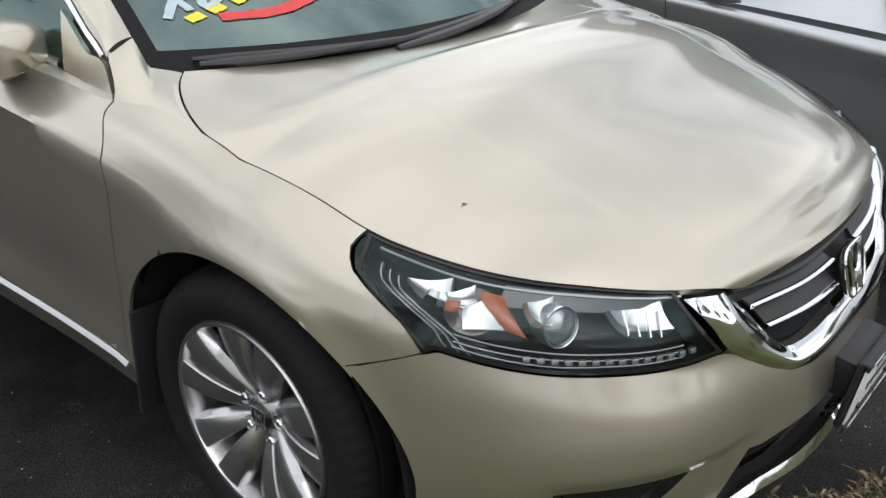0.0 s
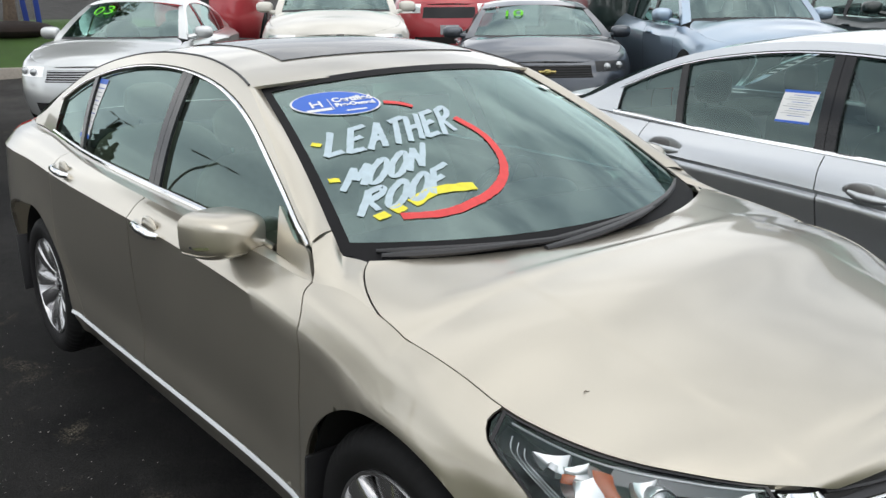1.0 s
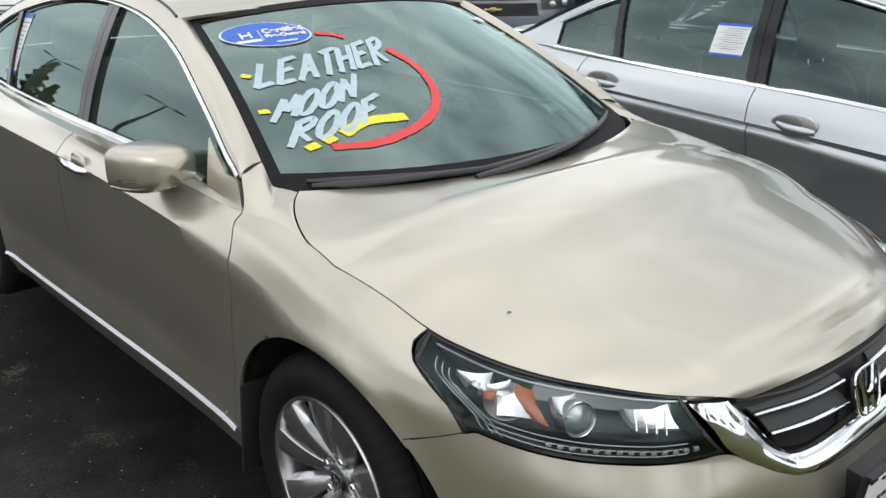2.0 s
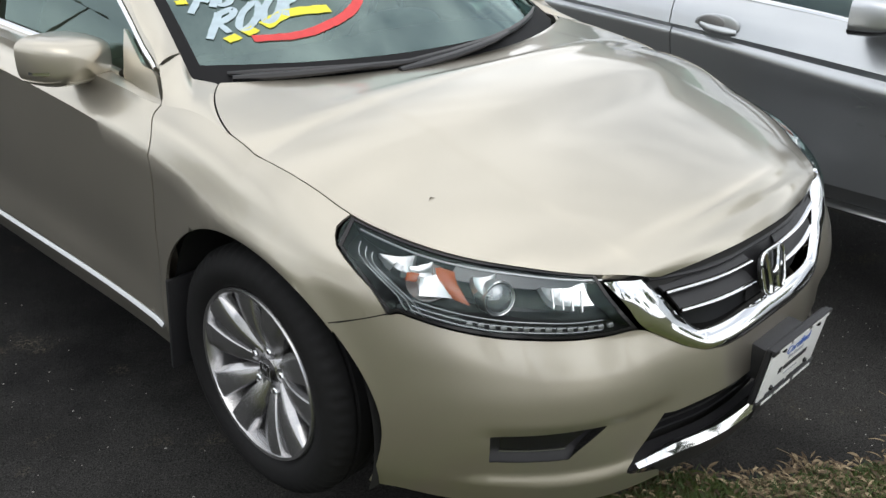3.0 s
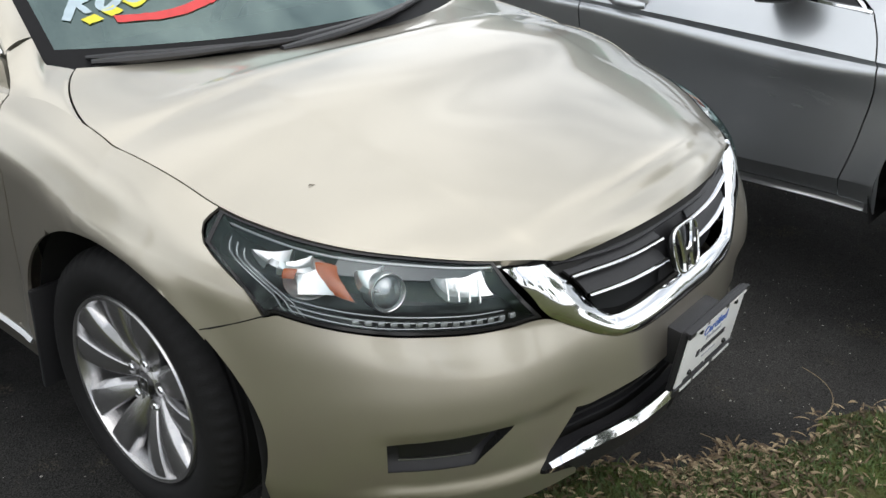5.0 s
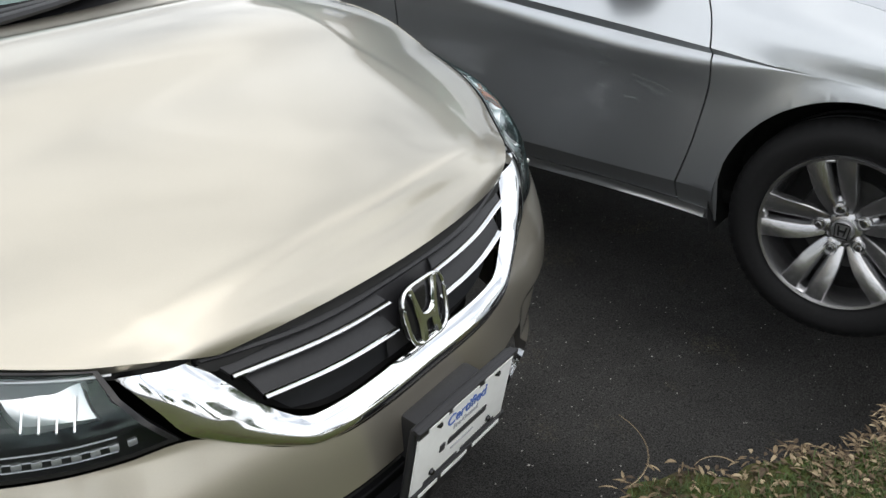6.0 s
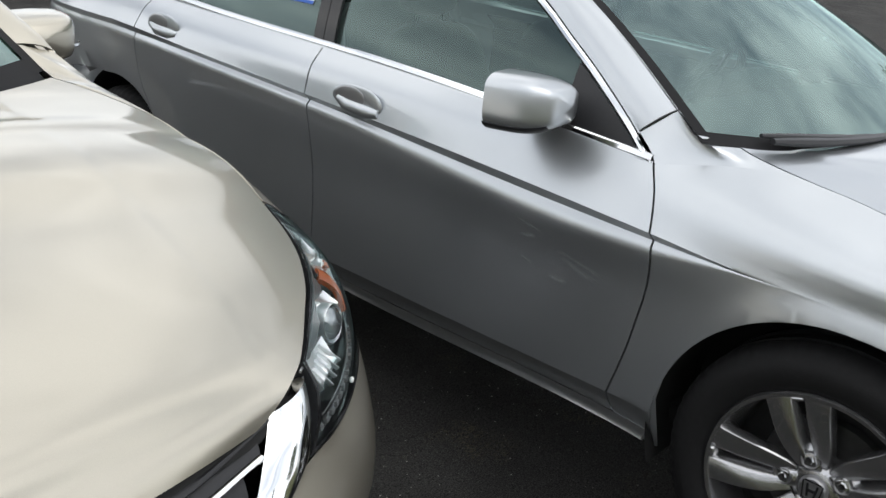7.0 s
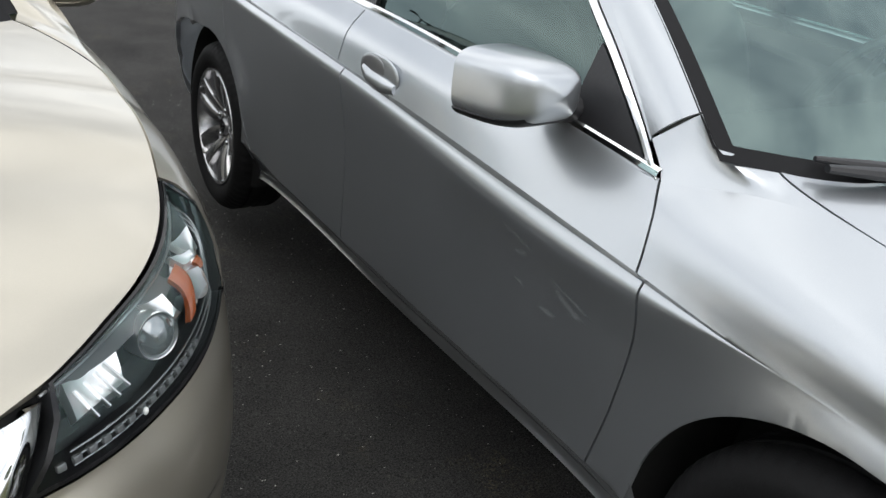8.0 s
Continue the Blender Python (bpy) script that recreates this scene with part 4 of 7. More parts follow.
# ---- the champagne sedan ----
TEN = dict(metal=ALLOY_DARK, grey=ALLOY_GREY, cap=GLOSS_BLACK, mark=CHROME, spokes=ten_blade, nut_turn=0.39, nut_r=0.057, turn=0.12)
lamp_low = spline([(-1, 0.499), (-0.95, 0.499), (-0.898, 0.504), (-0.850, 0.526), (-0.79, 0.568), (-0.735, 0.604), (-0.66, 0.612), (-0.612, 0.615), (-0.54, 0.623), (-0.465, 0.632), (-0.36, 0.652), (-0.300, 0.668)])
seam_low = lambda q: np.where(np.asarray(q) < -0.300, lamp_low(q), np.interp(q, (-0.300, -0.17, -0.05), (0.668, 0.610, 0.56)))
gold_spec = dict(
    paint=GOLD, round_nose=0.016, tuck=((-1, 0), (-.83, 0), (-.75, .008), (-.67, .028), (-.58, .049), (-.5, .057), (-.4, .050), (-.3, .038), (-.2, .026), (-.12, .016), (0, 0), (4, 0)), seat=SEAT, lining=SEAT, wheelbase=2.775, rear=2.85, arch_r=0.385, arch_y=-0.02, arch_z=0.335, flares=((-0.02, 0.335, 0.395, 0.009, 0.035), (2.775, 0.335, 0.40, 0.010, 0.045)),
    levels=[
        (-0.885, 3.78, 2.4, [(0, .895), (.45, .86), (1.3, .85), (2.3, .855), (2.85, .87)], [(-1, .185), (-.6, .19), (-.3, .20), (0, .20), (.5, .205), (2.3, .21), (2.9, .24), (3.85, .30)]),
        (-0.905, 3.85, 2.55, [(0, .918), (.42, .897), (1.3, .892), (2.85, .90)], [(-1, .285), (0, .30), (.45, .318), (2.3, .32), (2.9, .34), (3.85, .42)]),
        (-0.900, 3.90, 2.8, [(0, .924), (.2, .916), (.42, .900), (1.3, .886), (2.3, .896), (2.85, .91)], [(-1, .415), (-.3, .43), (0, .44), (1.3, .45), (2.9, .48), (3.85, .55)]),
        (-0.885, 3.90, 2.75, [(0, .926), (.2, .919), (.42, .911), (1.3, .905), (2.3, .912), (2.85, .915)], [(-1, .495), (-.45, .555), (-.2, .58), (0, .59), (.45, .62), (1.3, .63), (2.9, .66), (3.85, .70)]),
        (-0.868, 3.88, 2.56, [(0, .925), (.4, .915), (1.3, .922), (2.3, .92), (2.85, .90)], [(-1, .56), (-.5, .635), (-.3, .68), (0, .735), (.2, .79), (.4, .825), (.74, .86), (1.14, .885), (1.65, .90), (2.3, .915), (2.9, .93), (3.85, .92)]),
        (-0.850, 3.85, 2.65, [(0, .888), (.2, .879), (.42, .874), (1.3, .885), (2.3, .88), (2.85, .84)], [(-1, .625), (-.5, .70), (-.3, .745), (-.144, .775), (0, .828), (.2, .874), (.4, .893), (.74, .912), (1.3, .935), (2.3, .965), (2.9, .99), (3.85, .985)]),
        (-0.826, 3.78, 3.0, [(0, .835), (.125, .818), (.27, .803), (.42, .815), (.6, .816), (1.3, .815), (2.2, .80), (2.85, .76)], [(-1, .690), (-.9, .690), (-.8, .695), (-.734, .715), (-.69, .722), (-.608, .728), (-.526, .737), (-.45, .748), (-.356, .763), (-.266, .781), (-.21, .794), (-.165, .806), (-.13, .820), (-.075, .850), (-.02, .873), (.01, .883), (.125, .907), (.3, .928), (.42, .925), (.6, .942), (1.0, .962), (1.3, .968), (2.2, .99), (2.9, 1.02), (3.85, 1.03)]),
    ],
    belt_x=[(.4, .822), (.6, .814), (1.0, .806), (1.7, .802), (2.5, .785), (3.1, .74)], belt_z=[(.4, .924), (.6, .945), (1.0, .965), (1.3, .972), (2.2, .995), (2.9, 1.03), (3.3, 1.04)],
    dlo=[(.36, .86), (.41, .927), (.463, .990), (.548, 1.036), (.641, 1.088), (.743, 1.14), (.856, 1.194), (.976, 1.247), (1.094, 1.289), (1.264, 1.333), (1.527, 1.371), (1.75, 1.383), (2.2, 1.362), (2.6, 1.285), (2.9, 1.18)],
    trim_w=[(.4, .017), (1.0, .016), (1.4, .014), (3, .012)], glass_u=1.03, border=FRIT, border_w=0.040, trim_from=(0.64, 0.475),
    rail_z=[(.36, .87), (.41, .930), (.463, .996), (.6, 1.080), (.85, 1.220), (1.117, 1.345), (1.4, 1.405), (1.75, 1.425), (2.2, 1.40), (2.6, 1.32), (2.95, 1.19), (3.2, 1.08), (3.3, 1.05)],
    seam_front=[(.2, .40), (.33, .39), (.6, .365), (.80, .345), (.86, .36), (.927, .405), (.97, .41)], seam_mid=[(.2, 1.56), (.7, 1.53), (1.0, 1.48)], seam_rear=[(.2, 2.20), (.33, 2.24), (.48, 2.36), (.63, 2.46), (.91, 2.44), (1.0, 2.45)],
    front_low=lambda s: seam_low(s) + np.where(np.asarray(s) > -0.3, 0.003, 0.007), wing_front=lambda z: np.interp(z, (.60, .674, .70, .77, .798, .9), (-0.278, -0.278, -0.258, -0.165, -0.140, -0.14)), tail_cut=0.62,
    strip=0.009, strip_out=0.011, strip_mat=SATIN, win_front=0.58, win_mid=1.55, win_rear=2.36, win_rear_slope=0.35, win_end=2.86, win_tip=0.412,
    pillar_start=0.115, pillar_y=(0.463, 1.12), pillar_end=3.25, roof_end=2.35, roof_crown=0.055, roof_back_bow=0.10, deck_crown=0.03, shelf_z=0.98, cowl=0.062,
    ws_base=(-0.715, 0.395, 0.962), ws_base_mid=(0, 0.125, 0.957), ws_top=(-0.560, 1.117, 1.340), ws_top_mid=(0, 0.985, 1.392),
    hood_edge=[(0, -0.80), (0.12, -0.69), (0.35, -0.42), (0.55, -0.144), (0.75, 0.06), (1.0, 0.27)], hood_bend=0.80, hood_corner=(-0.712, 0.325, 0.966),
    hood_bow=[(0, -0.050), (0.12, -0.055), (0.22, -0.085), (0.35, -0.070), (0.6, -0.035), (0.85, -0.10), (1.0, -0.20)],
    hood_crown=[(0, 0.012), (0.12, 0.030), (0.22, 0.066), (0.35, 0.088), (0.6, 0.094), (0.8, 0.063), (1.0, -0.005)],
    hood_power=[(0, 2.0), (0.12, 2.05), (0.35, 2.2), (0.65, 2.9), (1.0, 3.4)],
    ridge_x=[(0, .400), (0.1, .415), (0.2, .438), (0.35, .466), (0.5, .487), (1, .51)], ridge_w=0.030, ridge_drop=[(0, 0.0005), (0.06, 0.0014), (0.3, 0.0014), (0.7, 0.002), (0.9, 0.001), (1, 0.0)],
    wing_top=(0.13, 0.405, 0.80), tyre_r=0.330, rim_r=0.226, wheel_x=0.785, wheel_style=TEN, sharp=(4,))
gold = thing("parked_sedan", "champagne metallic sedan with sale lettering on its windshield, parked on asphalt", "car", "parked pair of sedans")
gs, gh = sedan(gold_spec, gold)


def s_at(y):
    return np.degrees(np.arccos(np.clip(-np.asarray(y) / 0.89, 0, 1) ** 1.22)) / 90 - 1



# front bumper with its lower intake and lamp pockets
arch_edge = lambda z: s_at(-(0.024 + np.sqrt(np.clip(0.385 ** 2 - (np.asarray(z) - 0.335) ** 2, 0.02, None))))
mid_z = spline([(-1, .396), (-.91, .390), (-.795, .392), (-.71, .410), (-.44, .412), (-.3, .415), (-.1, .415)])
intake_edge = spline([(.18, -.790), (.222, -.775), (.246, -.725), (.262, -.704), (.29, -.724), (.392, -.795), (.44, -.82)])
pocket_in = spline([(.25, -.570), (.335, -.592), (.412, -.668)])
bottom = lambda s: gs.rings(s)[0][..., 2]


def step(q, a, b):
    t = np.clip((q - a) / (b - a), 0, 1)
    return t * t * (3 - 2 * t)


def moulded(p):
    """The bumper's relief: a soft fold under the lamps, a recess round the fog lamps and a chin standing proud below them."""
    q = np.array(p, float)
    x, z = np.abs(q[..., 0]), q[..., 2]
    fold = 0.004 * np.exp(-((z - 0.50) / 0.05) ** 2)
    hollow = -0.014 * step(z, 0.268, 0.300) * (1 - step(z, 0.405, 0.450)) * step(x, 0.36, 0.44) * (1 - step(x, 0.735, 0.80))
    chin = 0.004 * (1 - step(z, 0.262, 0.276)) * step(x, 0.30, 0.42) * (1 - step(x, 0.62, 0.74))
    d = np.stack([q[..., 0] * 0.55, np.minimum(q[..., 1] + 0.25, -0.05), 0 * z], -1)
    d /= np.linalg.norm(d, axis=-1, keepdims=True)
    return q + d * ((fold + hollow + chin) * (1 - step(x, 0.76, 0.88)))[..., None]


def bumper_grid(*a, **k):
    return moulded(gs.grid(*a, **k))


bm = bmesh.new()
sheet(bm, bumper_grid(-1.0, arch_edge, mid_z, lambda s: seam_low(s), 90, 34), True)
sheet(bm, bumper_grid(lambda z: intake_edge(z), lambda z: pocket_in(z), 0.255, mid_z, 18, 26), True)
sheet(bm, bumper_grid(-0.445, arch_edge, 0.255, mid_z, 36, 26), True)
sheet(bm, bumper_grid(lambda z: pocket_in(z), -0.445, 0.255, 0.335, 18, 16), True)
sheet(bm, bumper_grid(lambda z: intake_edge(z), arch_edge, bottom, 0.255, 70, 12), True)
front_bumper = part("front_bumper", weld(bm, 0.0015), GOLD, gold)
for side in (1, -1):
    flip = np.array([side, 1, 1])
    fog = new("fog_lamp")
    fog.parent = gold
    bm = bmesh.new()
    deep = np.interp(np.linspace(0, 1, 12), (0, .3, 1), (-.004, -.022, -.030))[None, :] + np.zeros((24, 1))
    sheet(bm, bumper_grid(lambda z: pocket_in(z) - 0.006, -0.438, 0.330, lambda s: mid_z(s) + 0.006, 24, 12, deep) * flip, rim=0.03)
    part("bezel", weld(bm), TRIM, fog, "black plastic bezel")
    bm = bmesh.new()
    sheet(bm, bumper_grid(lambda z: pocket_in(z) + 0.022, -0.464, 0.358, 0.408, 16, 8, -0.016) * flip, rim=0.015)
    part("lens", weld(bm), GLOSS_BLACK, fog, "dark fog lamp blank")
    bm = bmesh.new()
    sheet(bm, bumper_grid(lambda z: pocket_in(z) + 0.020, -0.462, 0.3545, 0.3575, 16, 3, -0.013) * flip)
    part("bright_edge", weld(bm), SATIN, fog, "thin bright edge")
# lower intake: dark mesh, bright strip, black lip
intake = new("lower_intake")
intake.parent = gold
bm = bmesh.new()
sheet(bm, gs.grid(-1.0, lambda z: intake_edge(z) + 0.01, 0.19, lambda s: mid_z(s) + 0.01, 20, 8, -0.075), True)
part("backing", weld(bm), LINER, intake, "black mesh backing")
for k in range(4):
    bm = bmesh.new()
    z = 0.285 + 0.026 * k
    sheet(bm, gs.grid(-1.0, lambda z: intake_edge(z) + 0.004, z, z + 0.008, 20, 3, -0.055), True, rim=0.02)
    part("slat", weld(bm), TRIM, intake)
bm = bmesh.new()
sheet(bm, gs.grid(-1.0, -0.728, lambda s: np.interp(s, (-1, -.80, -.728), (.258, .262, .266)), lambda s: np.interp(s, (-1, -.82, -.728), (.277, .279, .268)), 30, 5, np.linspace(0.006, -0.008, 5)[None, :] + np.zeros((30, 1))), True, rim=0.03)
part("chrome_strip", weld(bm), CHROME, intake, "chrome strip along the lower lip")
bm = bmesh.new()
sheet(bm, gs.grid(-1.0, lambda z: intake_edge(z) + 0.003, bottom, 0.250, 30, 5, -0.006), True, rim=0.05)
part("lip", weld(bm), TRIM, intake, "black lower lip")

# grille: dark recess, sloping slats with bright bars, chrome surround, badge
grille = new("grille")
grille.parent = gold
lamp_in = lambda z: np.interp(z, (.57, .60, .623, .731, .75), (-.766, -.742, -.722, -.645, -.632))
hood_line = lambda s: gs.rings(s)[-1][..., 2]


def nose_at(x, z, off=0.0):
    """A place on the nose by its width and height."""
    x, z = np.broadcast_arrays(np.asarray(x, float), np.asarray(z, float))
    lo, hi = np.full(x.shape, -1.0), np.full(x.shape, -0.4)
    for _ in range(13):
        mid = (lo + hi) / 2
        short = -gs.point(mid, gs.level(mid, z))[..., 0] < np.abs(x)
        lo, hi = np.where(short, mid, lo), np.where(short, hi, mid)
    v = gs.level(lo, z)
    p = gs.point(lo, v) + gs.normal(lo, v) * np.asarray(off)[..., None]
    p[..., 0], p[..., 2] = np.where(np.asarray(off) == 0, -np.abs(x), p[..., 0]), p[..., 2]
    return p


def nose_strip(inner, outer, offs, n=48, lean=None):
    """A band on the nose between two curves of (x, z); offs: its relief from the outer to the inner edge."""
    a, b = spline([(i, *q) for i, q in enumerate(outer)]), spline([(i, *q) for i, q in enumerate(inner)])
    t, w = np.linspace(0, len(inner) - 1, n), np.linspace(0, 1, len(offs))[None, :, None]
    q = a(t)[:, None] * (1 - w) + b(t)[:, None] * w
    relief = np.broadcast_to(np.asarray(offs), q.shape[:2])
    p = nose_at(q[..., 0], q[..., 1], relief if lean is None else relief + np.interp(t, *lean)[:, None])
    for _ in range(4):
        p[1:-1] = (p[:-2] + 2 * p[1:-1] + p[2:]) / 4
    return p


GRILLE_IN = [(0, .551), (.12, .550), (.232, .549), (.286, .558), (.342, .605), (.378, .652), (.414, .702)]
GRILLE_OUT = [(0, .500), (.12, .500), (.245, .502), (.316, .524), (.446, .604), (.484, .660), (.512, .713)]
bm = bmesh.new()
sheet(bm, nose_strip([(0, .69), (.20, .69), (.34, .70), (.42, .71)], [(0, .53), (.20, .53), (.30, .57), (.40, .65)], [-0.05] * 6, 24), True)
part("recess", weld(bm), LINER, grille, "black recess")
bm = bmesh.new()
sheet(bm, nose_strip([(0, .688), (.20, .689), (.34, .697), (.410, .705)], [(0, .671), (.20, .673), (.34, .682), (.402, .692)], [-0.012, -0.003, -0.005, -0.012], 30), True, rim=0.03)
part("upper_bar", weld(bm), TRIM, grille, "black upper bar")
bm = bmesh.new()
sheet(bm, nose_strip([(0, .680), (.04, .680), (.080, .680)], [(0, .556), (.04, .556), (.080, .556)], [-0.020, -0.014, -0.013, -0.014, -0.016], 10), True)
part("badge_panel", weld(bm), TRIM, grille, "black panel behind the badge")
for (xa, za), (xb, zb), rise in (((.066, .644), (.372, .656), .026), ((.064, .596), (.334, .607), .036)):
    for side in (1, -1):
        flip = np.array([side, 1, 1])
        low = [(xa, za), (xa * 0.4 + xb * 0.6, za * 0.46 + zb * 0.54), (xb, zb)]
        bm = bmesh.new()
        sheet(bm, nose_strip([(x, z + 0.0105) for x, z in low], low, [-0.003, 0.004, 0.006, 0.004, -0.003], 28) * flip, rim=0.010)
        part("grille_bar", weld(bm), CHROME, grille, "bright grille bar")
        bm = bmesh.new()
        sheet(bm, nose_strip([(min(x + 0.014, 0.40), z + 0.008 + rise) for x, z in low], [(x, z + 0.0075) for x, z in low], [-0.002, -0.006, -0.012, -0.020], 20) * flip, rim=0.006)
        part("slat", weld(bm), TRIM, grille, "black sloping slat")
bm = bmesh.new()
sheet(bm, nose_strip([(0, .592), (.20, .598), (.325, .604)], [(0, .552), (.20, .552), (.285, .566)], [-0.030, -0.028, -0.022, -0.016], 24), True, rim=0.01)
part("slat", weld(bm), HOUSING, grille, "dark grey slat")
bm = bmesh.new()
sheet(bm, nose_strip(GRILLE_IN, GRILLE_OUT, [0.001, 0.009, 0.012, 0.0115, 0.009, 0.005, 0.001, -0.006], 72, ((0, 3.2, 4.2, 5, 6), (0, 0.002, 0.005, 0.001, -0.005))), True, rim=0.02)
part("chrome_surround", weld(bm), CHROME, grille, "broad chrome surround")
badge = new("badge")
badge.parent = grille
badge.matrix_basis = pose(0, -0.872, 0.617, 0, 0, 0) @ Matrix.Rotation(radians(-15), 4, "X")
bm = bmesh.new()
rim_pts = []
for k in range(48):
    a = 2 * math.pi * k / 48
    h = math.copysign(abs(math.sin(a)) ** 0.5, math.sin(a)) * 0.053
    rim_pts.append(((0.056 + 0.09 * h) * math.copysign(abs(math.cos(a)) ** 0.5, math.cos(a)), 0, h))
tube(bm, rim_pts + rim_pts[:1], 0.0040, 10, 1.0, False)
part("frame", weld(bm), CHROME, badge)
bm = bmesh.new()
for sx in (-1, 1):
    limb = spline([(-.050, .012, .029), (-.022, .0105, .026), (-.006, .012, .0275), (.010, .018, .030), (.050, .029, .040)])
    cut = np.linspace(-.050, .050, 15)
    e = limb(cut)
    sheet(bm, np.stack([np.stack([sx * (e[:, 0] * (1 - w) + e[:, 1] * w), np.full(15, -d), cut], 1) for w, d in ((0, 0.000), (0.18, 0.005), (0.82, 0.005), (1, 0.000))], 1), rim=0.004, inward=(0, 0.1, 0))
xs = np.linspace(-0.016, 0.016, 9)
sheet(bm, np.stack([np.stack([xs, np.full(9, -d), z0 + k * (xs / 0.016) ** 2], 1) for z0, k, d in ((-.019, -.006, 0.000), (-.016, -.004, 0.0048), (-.007, .006, 0.0048), (-.004, .010, 0.000))], 1), rim=0.004, inward=(0, 0.1, 0))
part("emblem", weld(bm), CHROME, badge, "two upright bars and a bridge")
bm = bmesh.new()
ball(bm, (0.056, 0.008, 0.052), Matrix.Translation((0, 0.012, 0)), 3.2)
part("back", bm, GLOSS_BLACK, badge)


# headlights
def headlight(side):
    """A swept headlight: housing, lens, corner reflector, amber block, projector, high beam, light strip."""
    flip = np.array([side, 1, 1])
    lamp = new("headlight")
    lamp.parent = gold
    rear_edge = gold_spec["wing_front"]
    lo, hi = (lambda s: seam_low(s) + 0.005), (lambda s: hood_line(s) - 0.0015)
    li, le = (lambda z: lamp_in(z) + 0.007), (lambda z: rear_edge(z) - 0.006)
    bm = bmesh.new()
    front, back = gs.grid(li, le, lo, hi, 44, 14), gs.grid(li, le, lo, hi, 44, 14, -0.075)
    sheet(bm, back * flip)
    for e in ((slice(None), 0), (slice(None), -1), (0, slice(None)), (-1, slice(None))):
        sheet(bm, np.stack([front[e], back[e]], 1) * flip)
    part("housing", weld(bm), HOUSING, lamp, "dark grey housing")
    bm = bmesh.new()
    sheet(bm, front * flip)
    pane("lens", weld(bm), LENS, lamp, "clear lens", (0, 0.3, 0.5))
    for w, (l, r, a, b), mat in ((0, (li, le, lambda s: hi(s) - 0.002, hi), GLOSS_BLACK), (0, (li, le, lo, lambda s: lo(s) + 0.006), GLOSS_BLACK),
                                 (0, (lambda z: le(z) - 0.006, le, lo, hi), GLOSS_BLACK), (0, (li, lambda z: li(z) + 0.008, lo, hi), GLOSS_BLACK)):
        bm = bmesh.new()
        sheet(bm, gs.grid(l, r, a, b, 40, 4, 0.0025) * flip)
        part("border", weld(bm), mat, lamp, "gloss black edge")
    bm = bmesh.new()
    sheet(bm, gs.grid(lambda z: li(z) + 0.02, -0.36, lambda s: hi(s) - 0.014, lambda s: hi(s) - 0.003, 40, 5, np.linspace(-0.022, -0.006, 5)[None, :] + np.zeros((40, 1))) * flip)
    part("upper_shelf", weld(bm), material_shelf, lamp, "grey upper trim")
    bm = bmesh.new()
    q = np.linspace(-0.66, -0.17, 30)
    v = gs.level(q, hi(q) - 0.005)
    tube(bm, [tuple(w) for w in (gs.point(q, v) + gs.normal(q, v) * -0.006) * flip], 0.0022, 6)
    part("upper_rib", bm, SATIN, lamp, "thin bright upper rib")

    def low_top(s, z):
        """Heights above the lamp's shoulder, squeezed under the drawn-in top edge."""
        r = gs.rings(np.asarray(s, float))
        z5, z6 = r[-2][..., 2], r[-1][..., 2]
        return np.where(z > z5, z5 + (z - z5) * (z6 - z5) / (z6 + 0.48 * gs.tuck(s) - z5), z)

    def at(s, z, off):
        v = gs.level(s, low_top(s, z))
        return Vector((gs.point(s, v) + gs.normal(np.array(s), v) * off) * flip), Vector(gs.normal(np.array(s), v) * flip)

    def bowl(name, s, z, r, depth, mat, off=-0.02, squash=(1, 1)):
        p, n = at(s, z, off)
        m = Matrix.Translation(p) @ n.to_track_quat("Z", "Y").to_matrix().to_4x4() @ Matrix.Diagonal((squash[0], squash[1], 1, 1))
        b = bmesh.new()
        lathe(b, [(r, 0.0), (r * 0.92, -depth * 0.15), (r * 0.75, -depth * 0.45), (r * 0.5, -depth * 0.75), (r * 0.2, -depth), (0.0, -depth)], "z", 28)
        b.transform(m)
        return part(name, b, mat, lamp)

    def patch(name, corners, depth, bend, mat, label="", n=12):
        """A dished piece between four (station, height) corners."""
        a, b = np.meshgrid(np.linspace(0, 1, n), np.linspace(0, 1, n), indexing="ij")
        c = [np.array(q)[None, None] for q in corners]
        a3, b3 = a[..., None], b[..., None]
        g = c[0] * (1 - a3) * (1 - b3) + c[1] * a3 * (1 - b3) + c[2] * a3 * b3 + c[3] * (1 - a3) * b3
        v = gs.level(g[..., 0], low_top(g[..., 0], g[..., 1]))
        off = depth - bend * 4 * a * (1 - a) - bend * 2 * b * (1 - b)
        q = gs.point(g[..., 0], v) + gs.normal(g[..., 0], v) * off[..., None]
        m = bmesh.new()
        sheet(m, q * flip, rim=0.012, inward=(0, 0.4, 0.5))
        return part(name, weld(m), mat, lamp, label)
    # outer corner lamp: bright dished pieces and the amber band
    patch("corner_reflector", [(-.232, .777), (-.283, .783), (-.309, .746), (-.279, .752)], -0.008, 0.006, REFLECTOR)
    bowl("signal_bowl", -0.335, .738, .046, .030, REFLECTOR, -0.022, (1.0, 0.86))
    patch("bowl_facet", [(-.322, .738), (-.346, .764), (-.384, .707), (-.330, .706)], -0.006, 0.006, REFLECTOR)
    patch("bowl_facet", [(-.292, .764), (-.318, .776), (-.330, .760), (-.300, .752)], -0.007, 0.005, REFLECTOR)
    patch("amber_bulb", [(-.296, .750), (-.316, .752), (-.318, .732), (-.300, .732)], -0.009, -0.003, AMBER, "amber bulb glow in the bowl")
    patch("amber_band", [(-.330, .768), (-.366, .763), (-.417, .694), (-.384, .707)], -0.009, -0.003, AMBER, "amber reflector band")
